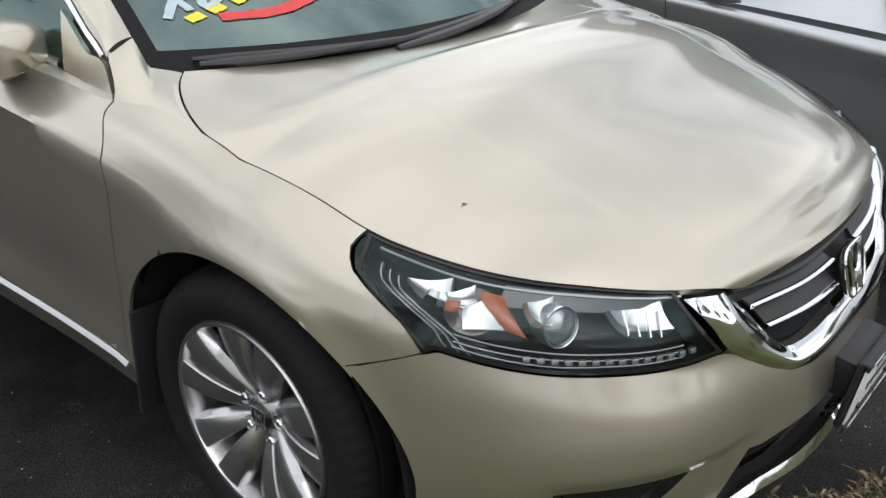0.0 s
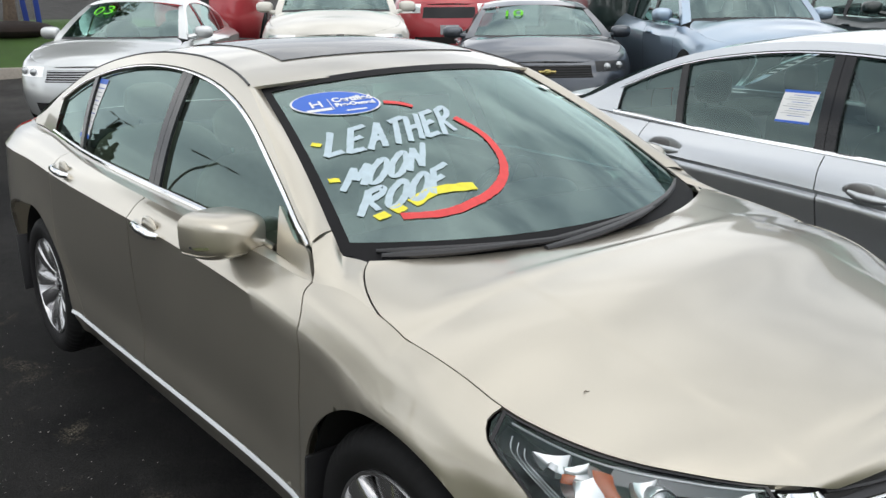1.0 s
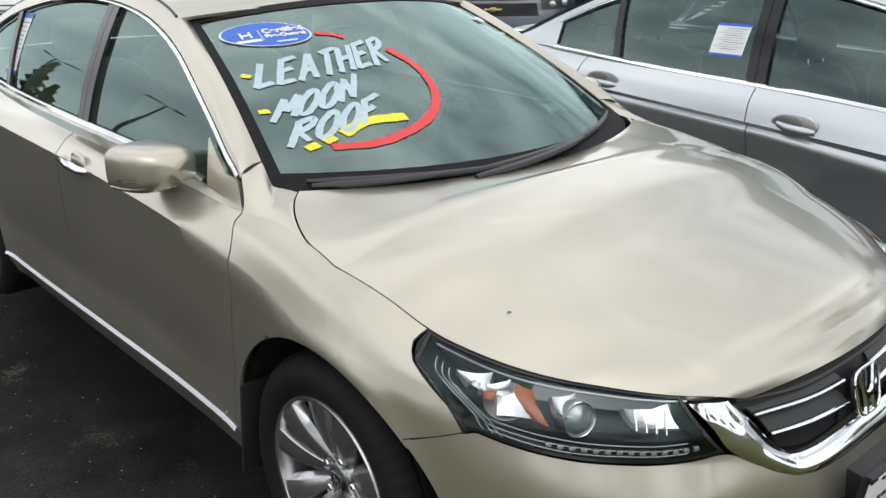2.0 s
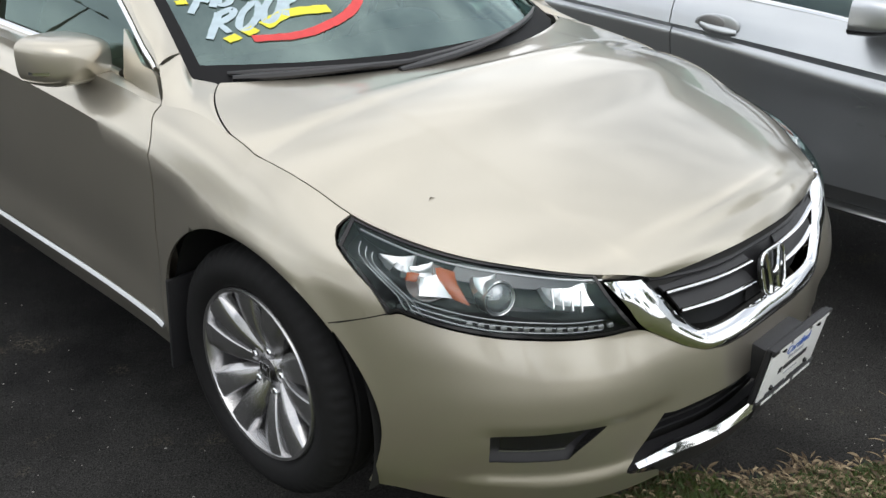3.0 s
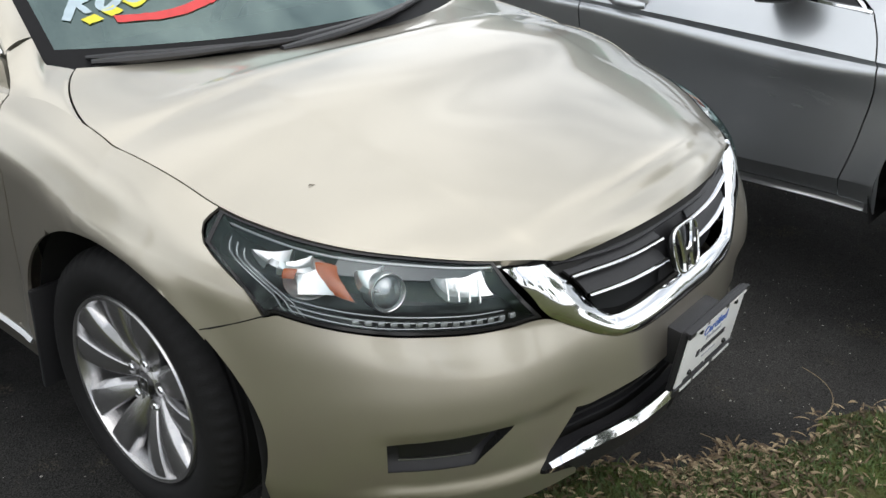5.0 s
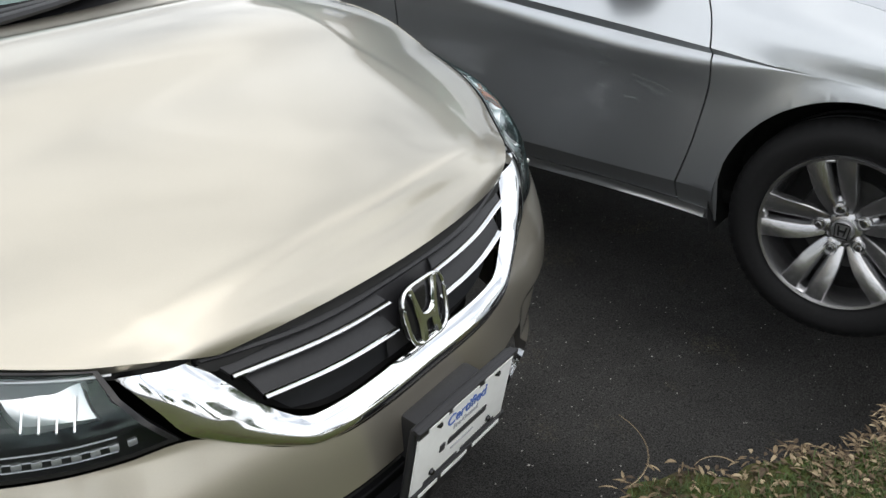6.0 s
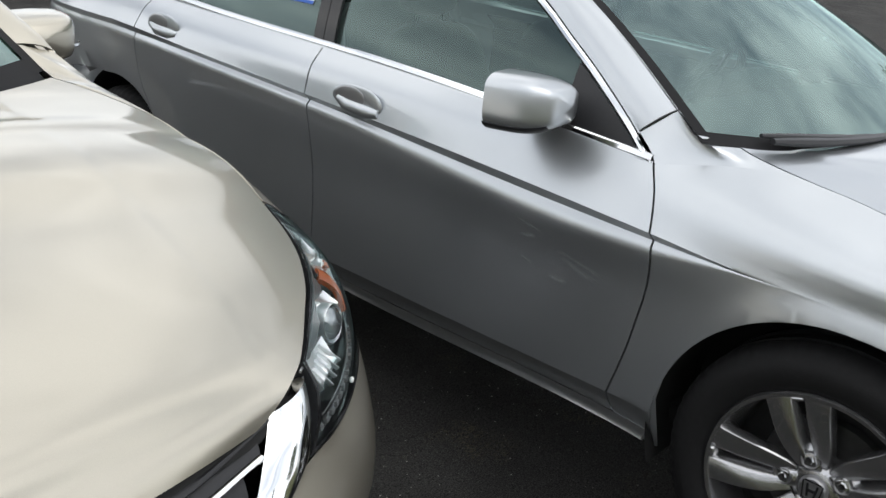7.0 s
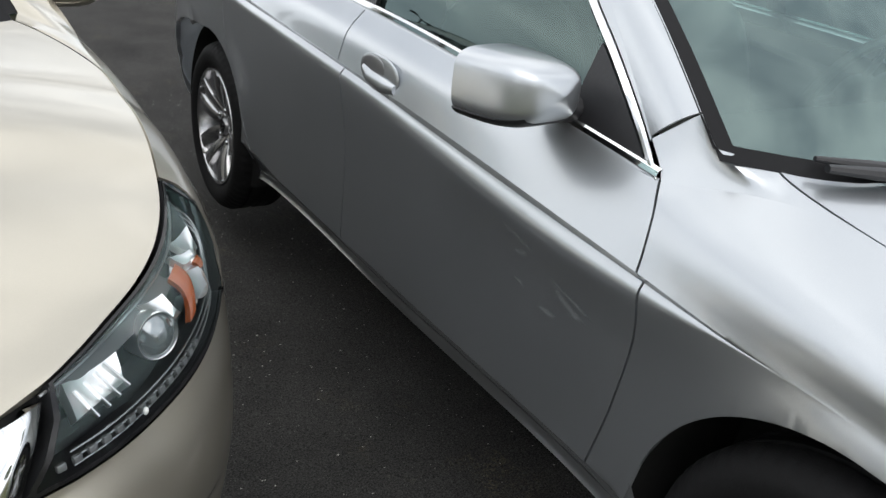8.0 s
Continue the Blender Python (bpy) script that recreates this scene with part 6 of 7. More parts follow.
silver_spec = dict(
    paint=SILVER, seat=GREY_SEAT, lining=GREY_SEAT, wheelbase=2.80, rear=2.85, arch_r=0.372, arch_y=0.0, arch_z=0.335, flares=((0.0, 0.335, 0.378, 0.007, 0.028), (2.80, 0.335, 0.40, 0.008, 0.05)), sharp=(2, 5, 6), fine=(2, 4, 5, 6),
    levels=[
        (-0.90, 3.80, 2.4, [(0, .86), (.45, .815), (1.3, .805), (2.3, .81), (2.85, .86)], [(-1, .19), (0, .20), (.4, .222), (2.3, .225), (2.9, .24), (3.85, .30)]),
        (-0.92, 3.86, 2.4, [(0, .885), (.45, .832), (1.3, .824), (2.3, .828), (2.85, .89)], [(-1, .28), (0, .265), (.45, .262), (2.3, .27), (2.9, .30), (3.85, .42)]),
        (-0.93, 3.90, 2.5, [(0, .938), (.45, .899), (1.3, .892), (2.3, .896), (2.85, .91)], [(-1, .40), (0, .38), (.45, .350), (1.3, .340), (2.3, .36), (2.9, .45), (3.85, .55)]),
        (-0.92, 3.90, 2.6, [(0, .929), (.45, .897), (1.3, .892), (2.3, .898), (2.85, .915)], [(-1, .52), (0, .60), (1.3, .61), (2.9, .64), (3.85, .70)]),
        (-0.905, 3.89, 2.7, [(0, .9104), (.15, .9124), (.21, .9136), (.45, .9145), (1.3, .913), (2.3, .915), (2.85, .905)], [(-1, .585), (-.3, .700), (0, .741), (.15, .748), (.21, .7485), (.44, .728), (1.64, .803), (2.3, .837), (2.9, .86), (3.85, .87)]),
        (-0.90, 3.89, 2.7, [(0, .9100), (.15, .9120), (.21, .9124), (.45, .903), (1.3, .900), (2.3, .903), (2.85, .90)], [(-1, .588), (-.3, .703), (0, .744), (.15, .751), (.21, .7515), (.44, .757), (1.64, .832), (2.3, .866), (2.9, .89), (3.85, .89)]),
        (-0.895, 3.89, 2.7, [(0, .9096), (.15, .9116), (.21, .9130), (.45, .9205), (1.3, .9195), (2.3, .920), (2.85, .90)], [(-1, .591), (-.3, .706), (0, .747), (.15, .754), (.21, .755), (.44, .776), (1.64, .852), (2.3, .886), (2.9, .909), (3.85, .905)]),
        (-0.87, 3.86, 2.8, [(0, .895), (.2, .885), (.45, .880), (1.3, .890), (2.3, .885), (2.85, .85)], [(-1, .66), (-.3, .77), (0, .83), (.2, .85), (.45, .862), (1.3, .912), (2.3, .952), (2.9, .98), (3.85, .98)]),
        (-0.84, 3.80, 3.0, [(0, .760), (.15, .750), (.28, .770), (.36, .795), (.42, .820), (.5, .852), (.6, .852), (1.3, .845), (2.2, .83), (2.85, .78)], [(-1, .70), (-.6, .765), (-.144, .868), (0, .902), (.15, .926), (.28, .936), (.36, .931), (.42, .922), (.5, .911), (.6, .920), (1.3, .966), (2.2, 1.0), (2.9, 1.03), (3.85, 1.04)]),
    ],
    belt_x=[(.4, .850), (.6, .845), (1.0, .838), (1.7, .83), (2.5, .81), (3.1, .76)], belt_z=[(.4, .906), (.5, .914), (.68, .928), (1.3, .972), (2.2, 1.005), (2.9, 1.04), (3.3, 1.05)],
    dlo=[(.45, .86), (.505, .913), (.56, .963), (.615, 1.005), (.675, 1.047), (.74, 1.09), (.82, 1.138), (.906, 1.191), (1.117, 1.292), (1.4, 1.362), (1.75, 1.392), (2.2, 1.373), (2.6, 1.30), (2.95, 1.17)],
    trim_w=[(.4, .024), (1.0, .022), (1.4, .018), (3, .014)], glass_u=1.0, border=FRIT, border_w=0.034, trim_from=(0.506, 0.506),
    rail_z=[(.45, .862), (.505, .916), (.56, .968), (.615, 1.012), (.74, 1.105), (.906, 1.222), (1.117, 1.345), (1.4, 1.405), (1.75, 1.43), (2.2, 1.41), (2.6, 1.335), (2.95, 1.20), (3.2, 1.09), (3.3, 1.06)],
    seam_front=[(.2, .50), (.26, .505), (.5, .46), (.76, .44), (.86, .47), (.915, .500), (.97, .503)], seam_mid=[(.2, 1.62), (.84, 1.64), (1.0, 1.66)], seam_rear=[(.2, 2.24), (.283, 2.299), (.45, 2.43), (.618, 2.55), (.772, 2.64), (1.0, 2.66)],
    front_low=spline([(-1, .25), (-.3, .25), (0, .25)]), wing_front=-0.55, tail_cut=0.62,
    strip=0.022, strip_out=0.020, strip_mat=SATIN, win_front=0.66, win_mid=1.68, win_rear=2.44, win_rear_slope=0.30, win_end=2.92, win_tip=0.506,
    pillar_start=0.095, pillar_y=(0.558, 1.12), pillar_end=3.28, roof_end=2.40, roof_crown=0.055, roof_back_bow=0.10, deck_crown=0.03, shelf_z=1.0, cowl=0.02,
    ws_base=(-0.818, 0.43, 0.984), ws_base_mid=(0, 0.17, 0.945), ws_top=(-0.600, 1.117, 1.345), ws_top_mid=(0, 0.985, 1.40),
    hood_edge=[(0, -0.80), (0.12, -0.69), (0.35, -0.42), (0.55, -0.144), (0.75, 0.08), (1.0, 0.30)], hood_bend=0.80, hood_corner=(-0.738, 0.372, 0.973),
    hood_bow=[(0, -0.050), (0.35, -0.04), (0.6, -0.02), (0.85, -0.07), (1.0, -0.155)],
    hood_crown=[(0, 0.012), (0.12, 0.03), (0.35, 0.06), (0.6, 0.08), (0.8, 0.06), (1.0, -0.02)],
    hood_power=[(0, 2.0), (0.35, 3.5), (1.0, 3.5)],
    ridge_w=0.05, ridge_x=[(0, .40), (0.5, .52), (1, .60)], ridge_drop=[(0, 0.0), (0.1, 0.008), (0.8, 0.008), (1, 0.0)],
    wing_top=(0.13, 0.497, 0.80), tyre_r=0.328, rim_r=0.226, wheel_x=0.790, wheel_style=TWIN)
silver = thing("parked_sedan", "silver metallic sedan with a price sheet in its window", "car", "parked pair of sedans")
ss, sv = sedan(silver_spec, silver)
bm = bmesh.new()
sheet(bm, ss.grid(-1.0, -0.554, lambda s: ss.rings(s)[0][..., 2], None, 40, 20), True)
part("front_bumper", weld(bm), SILVER, silver)
SILVER_POSE = pose(2.289, -1.374, 0, 0, 0, -4.35)
silver.matrix_basis = SILVER_POSE
POD2 = dict(chin=1.22, lower=TRIM, foot=TRIM)
for side in (1, -1):
    m = Matrix.Diagonal((side, 1, 1, 1)) @ pose(-0.968, 0.755, 1.010, 0, 0, 10)
    mirror_pod(silver, silver_spec, side, m, (0.099, 0.082, 0.060), SILVER, 0, POD2)
    bm = bmesh.new()
    yy = np.linspace(0.515, 0.77, 14)
    q = np.stack([sv.point(yy, sv.bz(yy) + 0.010 + np.maximum(spline(silver_spec["dlo"])(yy) - 0.036 - sv.bz(yy), 0.002) * k, 0.003) for k in np.linspace(0, 1, 8)], 1)
    sheet(bm, q * np.array([side, 1, 1]), rim=0.012)
    part("mirror_sail", weld(bm), TRIM, silver, "black corner piece under the mirror")
    for y, z in ((1.42, 0.870), (2.47, 0.930)):
        door_handle(silver, ss, y, z, -side, SILVER, "cup")
    bm = bmesh.new()
    sheet(bm, ss.grid(3.22, 3.60, lambda s: np.interp(s, (3.2, 3.6), (.94, .80)), lambda s: ss.rings(s)[-1][..., 2] - 0.004, 14, 8, 0.004) * np.array([side, 1, 1]), rim=0.01)
    part("tail_lamp", weld(bm), RED_LENS, silver, "red tail lamp")
# dusty wiping marks on the front door
for (ya, za), (yb, zb), h in (((.737, .685), (.83, .709), .010), ((.759, .668), (.801, .661), .012), ((.766, .593), (.798, .599), .009), ((.547, .622), (.685, .652), .007), ((.560, .604), (.676, .636), .006), ((.657, .576), (.708, .575), .010), ((.580, .598), (.666, .629), .005)):
    bm = bmesh.new()
    line = lambda q, a=ya, b=yb, c=za, d=zb: np.interp(q, (a, b), (c, d))
    fade = lambda q, a=ya, b=yb, k=h: k * np.sqrt(np.clip(np.sin(np.pi * np.clip((q - a) / (b - a), 0.02, 0.98)), 0, 1))
    sheet(bm, ss.grid(ya, yb, lambda q: line(q) - fade(q) / 2, lambda q: line(q) + fade(q) / 2, 16, 5, 0.0012))
    part("dust_smear", bm, DUST, silver, "faint pale dusty smear on the door").visible_shadow = False
wiper(silver, silver_spec, -0.84, 0.005, 0.0, 0.02)
wiper(silver, silver_spec, -0.25, 0.0, 0.88, 0.07)
price_sheet(sv, 1.87, 1.095, 0.17, 0.135, SILVER_POSE)


# ---- the verge: moss, thin grass, leaf litter ----
def verge_material():
    m = material("mossy_verge", (0.07, 0.06, 0.035), 0.95, bump=0.9, bump_scale=70, bump_depth=0.02)
    nt = m.node_tree
    b = nt.nodes["Principled BSDF"]
    tc = nt.nodes.new("ShaderNodeTexCoord")
    n1, n2 = nt.nodes.new("ShaderNodeTexNoise"), nt.nodes.new("ShaderNodeTexNoise")
    n1.inputs["Scale"].default_value, n1.inputs["Detail"].default_value = 8.0, 8
    n2.inputs["Scale"].default_value, n2.inputs["Detail"].default_value = 90.0, 3
    ramp = nt.nodes.new("ShaderNodeValToRGB")
    e = ramp.color_ramp.elements
    e[0].position, e[0].color = 0.42, (0.052, 0.036, 0.022, 1)
    e[1].position, e[1].color = 0.74, (0.060, 0.076, 0.014, 1)
    mid = e.new(0.56)
    mid.color = (0.056, 0.054, 0.016, 1)
    mix = nt.nodes.new("ShaderNodeMath")
    mix.operation, mix.inputs[1].default_value = "MULTIPLY_ADD", 0.25
    for n in (n1, n2):
        nt.links.new(tc.outputs["Object"], n.inputs["Vector"])
    nt.links.new(n2.outputs["Fac"], mix.inputs[0])
    nt.links.new(n1.outputs["Fac"], mix.inputs[2])
    nt.links.new(mix.outputs["Value"], ramp.inputs["Fac"])
    nt.links.new(ramp.outputs["Color"], b.inputs["Base Color"])
    return m


VERGE = verge_material()
ALONG, AWAY, EDGE = np.array([0.832, -0.555]), np.array([-0.555, -0.832]), np.array([0.0, -0.87])
rng = np.random.default_rng(7)


def verge_place(t, w):
    """A place on the verge: t metres along its edge, w metres in from it."""
    t, w = np.broadcast_arrays(np.asarray(t, float), np.asarray(w, float))
    rag = 0.035 * np.sin(t * 7.3) + 0.022 * np.sin(t * 17.1 + 1) + 0.012 * np.sin(t * 41 + 2)
    w2 = w + rag * np.clip(1 - w, 0, 1)
    p = EDGE + t[..., None] * ALONG + w2[..., None] * AWAY
    h = 0.004 + 0.014 * np.clip(w * 3, 0, 1) * (0.6 + 0.4 * np.sin(t * 5.1 + w * 7)) + 0.008 * np.clip(w, 0, 1)
    return np.concatenate([p, h[..., None]], -1)


bm = bmesh.new()
tt, ww = np.meshgrid(np.concatenate([[-30, -10, -3], np.linspace(-1.4, 3.2, 231), [6, 14, 40]]), np.concatenate([[0, 0.01, 0.03], np.linspace(0.06, 1.0, 24), [1.6, 3.0, 6.0, 9.0]]), indexing="ij")
sheet(bm, verge_place(tt, ww))
tagged(link("grass_verge", weld(bm), VERGE), "mossy green and brown grass verge", "verge", kind="structure")

GRASS = material("spring_grass", (0.050, 0.082, 0.018), 0.6, vary=0.45, scale=8, wide=3)
STRAW = material("dry_leaf", (0.24, 0.18, 0.11), 0.8)
island, leaf_tone = STRAW.node_tree.nodes.new("ShaderNodeNewGeometry"), STRAW.node_tree.nodes.new("ShaderNodeValToRGB")
leaf_tone.color_ramp.elements[0].color, leaf_tone.color_ramp.elements[1].color = (0.055, 0.038, 0.024, 1), (0.42, 0.34, 0.22, 1)
for spot, tint in ((0.45, (0.13, 0.092, 0.055, 1)), (0.8, (0.25, 0.19, 0.115, 1))):
    leaf_tone.color_ramp.elements.new(spot).color = tint
STRAW.node_tree.links.new(island.outputs["Random Per Island"], leaf_tone.inputs["Fac"])
STRAW.node_tree.links.new(leaf_tone.outputs["Color"], STRAW.node_tree.nodes["Principled BSDF"].inputs["Base Color"])
verts, faces = [], []
for k in range(26000):
    t, w = rng.uniform(-0.7, 2.6), abs(rng.normal(0, 0.36)) + 0.01
    if math.sin(t * 3.7 + 1.2) * math.cos(w * 9 + t) < -0.25 and rng.random() < 0.8:
        continue
    p = verge_place(t, w)
    a, h, lean = rng.uniform(0, 6.28), rng.uniform(0.006, 0.028), rng.uniform(0.3, 1.3)
    d, n = np.array([math.cos(a), math.sin(a), 0]), np.array([-math.sin(a), math.cos(a), 0])
    base = len(verts)
    for q, r in ((0, 0.0016), (0.55, 0.0012), (1.0, 0.0002)):
        c = p + d * h * lean * q * q + np.array([0, 0, h * q * (1 - 0.3 * lean * q)])
        verts += [tuple(c - n * r), tuple(c + n * r)]
    faces += [(base, base + 1, base + 3, base + 2), (base + 2, base + 3, base + 5, base + 4)]
me = bpy.data.meshes.new("grass")
me.from_pydata(verts, [], faces)
me.materials.append(GRASS)
tagged(new("grass", me), "thin green grass blades on the verge", "grass", kind="stuff")
verts, faces = [], []
for k in range(6500):
    t, w = rng.uniform(-0.7, 2.4), abs(rng.normal(0.05, 0.15)) - 0.03
    if math.sin(t * 6.1 + 0.4) + 0.6 * math.sin(t * 13.7) < 0.1 and rng.random() < 0.7:
        continue
    p = verge_place(t, w) + np.array([0, 0, rng.uniform(0.000, 0.004)])
    a, l, wd = rng.uniform(0, 6.28), rng.uniform(0.012, 0.045), rng.uniform(0.002, 0.0065)
    d, n = np.array([math.cos(a), math.sin(a), rng.uniform(-0.03, 0.10)]), np.array([-math.sin(a), math.cos(a), rng.uniform(-0.15, 0.15)])
    curl = rng.uniform(0, 0.006)
    base = len(verts)
    for q, r in ((0, 0.15), (0.3, 0.9), (0.65, 0.8), (1.0, 0.05)):
        c = p + d * l * q + np.array([0, 0, curl * 4 * q * (1 - q)])
        verts += [tuple(c - n * wd * r + np.array([0, 0, 0.002])), tuple(c), tuple(c + n * wd * r + np.array([0, 0, 0.002]))]
    for i in range(3):
        b = base + 3 * i
        faces += [(b, b + 1, b + 4, b + 3), (b + 1, b + 2, b + 5, b + 4)]
me = bpy.data.meshes.new("leaf_litter")
me.from_pydata(verts, [], faces)
me.materials.append(STRAW)
tagged(new("leaf_litter", me), "dry tan leaf litter along the asphalt edge", "leaf litter", kind="stuff")
PEBBLE = material("pale_grit", (0.30, 0.29, 0.27), 0.8, vary=0.4, scale=20)
verts, faces = [], []
for k in range(2600):
    x, y = (rng.uniform(0.1, 2.4), rng.uniform(-1.6, 3.2)) if k % 3 else (rng.uniform(-2.6, -0.9), rng.uniform(-0.4, 4.5))
    r = rng.uniform(0.0008, 0.0032) * (1.6 if rng.random() < 0.06 else 1)
    base = len(verts)
    for i in range(5):
        a = 6.28 * i / 5 + rng.uniform(-0.3, 0.3)
        verts.append((x + r * math.cos(a), y + r * 0.8 * math.sin(a), 0.0005))
    verts.append((x, y, r * 0.8))
    faces += [(base + i, base + (i + 1) % 5, base + 5) for i in range(5)]
me = bpy.data.meshes.new("grit")
me.from_pydata(verts, [], faces)
me.materials.append(PEBBLE)
tagged(new("grit", me), "pale grit and small stones on the asphalt", "grit", kind="stuff")

for t0, w0, turn, length in ((0.52, 0.0, 0.15, 0.26), (0.80, -0.02, 1.9, 0.10), (1.35, 0.06, -0.1, 0.22), (0.15, 0.05, 0.5, 0.16)):
    bm = bmesh.new()
    p = verge_place(t0, w0)
    pts = [tuple(p + np.array([length * k * math.cos(turn - 0.55 + 0.9 * k), length * k * math.sin(turn - 0.55 + 0.9 * k), 0.006 + 0.02 * k * (1 - k)])) for k in np.linspace(0, 1, 10)]
    tube(bm, pts, [0.0022 - 0.0012 * k / 9 for k in range(10)], 6)
    tagged(link("straw_stalk", bm, STRAW), "pale dry stalk lying across the verge edge", "stalk", "dry stalks")


# ---- the row of cars behind, verge, kerb, trees ----
def far_car(label, category, paint, m, scale=(1, 1, 1), lift=0.0, roof_up=0.0, glass=None, grille="bars", lamp_z=(0.60, 0.70), interior=None):
    """A parked car seen from a distance, front first: shaped after the same body lines, stretched to its class."""
    root = thing("parked_car", label, category, "row of parked cars")
    root.matrix_basis = m
    sc = np.array(scale)

    def fit(p):
        q = np.array(p, float).copy()
        up = np.clip((0.9 - q[..., 1]) / 1.5, 0, 1) * np.clip((q[..., 2] - 0.35) / 0.4, 0, 1)
        q[..., 2] += lift * up + roof_up * np.clip((q[..., 2] - 0.92) / 0.4, 0, 1)
        return q * sc
    sp = gold_spec
    bm = bmesh.new()
    sheet(bm, fit(gs.grid(-1.0, 3.84, lambda s: arc_low(np.where(s < 0, -0.89 * np.cos(np.radians(90 * np.clip(1 + s, 0, 1))) ** 0.82, s), -0.02, 0.335, 0.385, np.where(np.abs(s - 2.775) < 0.385, 0.335 + np.sqrt(np.clip(0.385 ** 2 - (s - 2.775) ** 2, 0, None)), gs.rings(s)[0][..., 2])), None, 110, 16, clamp=True)), True)
    part("body", weld(bm, 0.001), paint, root)
    bm = bmesh.new()
    u2, b2 = np.meshgrid(np.linspace(-1, 1, 25), np.linspace(0, 1, 20), indexing="ij")
    sheet(bm, fit(hood_at(sp, gs, u2, b2)))
    part("hood", weld(bm), paint, root)
    bm = bmesh.new()
    u2, b2 = np.meshgrid(np.linspace(-1, 1, 15), np.linspace(0, 1, 9), indexing="ij")
    sheet(bm, fit(windshield_at(sp, u2, b2)))
    pane("windshield", weld(bm), glass or WINDSHIELD, root)
    bm = bmesh.new()
    u2, b2 = np.meshgrid(np.linspace(-1, 1, 15), np.linspace(-0.03, 0.05, 3), indexing="ij")
    sheet(bm, fit(windshield_at(sp, u2, b2, 0.004)))
    part("cowl", weld(bm), TRIM, root)
    y = np.linspace(1.12, 2.35, 12)
    e = gh.rail(y)
    u = np.linspace(-1, 1, 13)
    bm = bmesh.new()
    sheet(bm, fit(np.stack([e[:, None, 0] * -u, y[:, None] - 0.13 * (1 - u * u) * np.linspace(1, -0.7, 12)[:, None], e[:, None, 2] + 0.05 * (1 - np.abs(u) ** 2.6)], -1)))
    part("roof", weld(bm), paint, root)
    for side in (1, -1):
        flip = np.array([side, 1, 1])
        frame_z = spline([(.4, .06), (.7, .055), (1.1, .048), (3, .045)])
        bm = bmesh.new()
        edge = lambda t: windshield_at(sp, -1.0, t, 0.004)
        rail = lambda t: gh.rail(np.array(0.42 + 0.70 * t))
        sheet(bm, fit(ruled(edge, rail, 12, 4)) * flip)
        yy = np.linspace(0.42, 2.92, 30)
        z0 = np.maximum(gh.rz(yy) - frame_z(yy), np.minimum(gh.bz(yy), gh.rz(yy) - 0.004))
        sheet(bm, fit(np.stack([gh.point(yy, z0 * (1 - k) + gh.rz(yy) * k) for k in (0, 0.5, 1)], 1)) * flip)
        yr = np.linspace(2.86, 3.25, 8)
        sheet(bm, fit(np.stack([gh.point(yr, np.minimum(gh.bz(yr) - 0.02, gh.rz(yr) - 0.003) * (1 - k) + gh.rz(yr) * k) for k in (0, 0.5, 1)], 1)) * flip)
        yb = np.linspace(0.40, 3.25, 30)
        low = gs.point(yb, np.full(yb.shape, gs.count - 1.0))
        sheet(bm, fit(np.stack([low, gh.point(yb, gh.bz(yb) + 0.004)], 1)) * flip)
        part("side_frame", weld(bm), paint, root)
        for a, b in ((0.62, 1.48), (1.56, 2.36), (2.42, 2.84)):
            bm = bmesh.new()
            sheet(bm, fit(gh.grid(a, b, lambda q: gh.bz(q) + 0.01, lambda q: gh.rz(q) - frame_z(q), 8, 5, -0.01)) * flip)
            pane("window", bm, SIDE_GLASS, root)
        for a, b in ((1.48, 1.56), (2.36, 2.42)):
            bm = bmesh.new()
            sheet(bm, fit(gh.grid(a, b, lambda q: gh.bz(q) + 0.004, lambda q: gh.rz(q) - frame_z(q), 3, 5, 0.0)) * flip)
            part("pillar_cover", bm, TRIM, root)
        bm = bmesh.new()
        ball(bm, (0.115 * sc[0], 0.075, 0.075), Matrix.Translation(Vector(fit(np.array([-0.955, 0.70, 1.03])) * flip)), 2.8)
        tube(bm, [tuple(fit(np.array([-0.88, 0.68, 0.99])) * flip), tuple(fit(np.array([-0.77, 0.62, 0.97])) * flip)], 0.03, 8)
        part("door_mirror", bm, paint, root)
        bm = bmesh.new()
        sheet(bm, fit(gs.grid(-0.70, -0.34, lamp_z[0], lambda s: np.minimum(gs.rings(s)[-1][..., 2] - 0.012, lamp_z[1]), 12, 6, 0.004)) * flip, rim=0.01)
        lamp = part("headlight", weld(bm), REFLECTOR if grille != "dark" else HOUSING, root)
        for s0, z0 in ((-0.60, 0.645), (-0.46, 0.655)):
            v = gs.level(s0, z0)
            p = Vector(fit(gs.point(s0, v) + gs.normal(np.array(s0), v) * 0.006) * flip)
            b2 = bmesh.new()
            ball(b2, (0.045, 0.03, 0.042), Matrix.Translation(p), 2.0, 12, 8)
            part("lamp_bowl", b2, LED_CELL, lamp)
        bm = bmesh.new()
        sheet(bm, fit(gs.grid(0.38, 0.386, 0.3, 0.9, 2, 8, 0.002)) * flip)
        sheet(bm, fit(gs.grid(1.5, 1.506, 0.3, 0.95, 2, 8, 0.002)) * flip)
        part("door_seam", bm, LINER, root)
        for y0 in (1.28, 2.26):
            v = gs.level(y0, 0.90)
            p = Vector(fit(gs.point(y0, v)) * flip)
            bm = bmesh.new()
            ball(bm, (0.02, 0.10, 0.02), Matrix.Translation(p + Vector((-side * 0.01, 0, 0))), 2.5, 12, 8)
            part("door_handle", bm, paint, root)
    bm = bmesh.new()
    sheet(bm, fit(gs.grid(-1.0, -0.74, 0.545, 0.665, 14, 4, 0.003)), True)
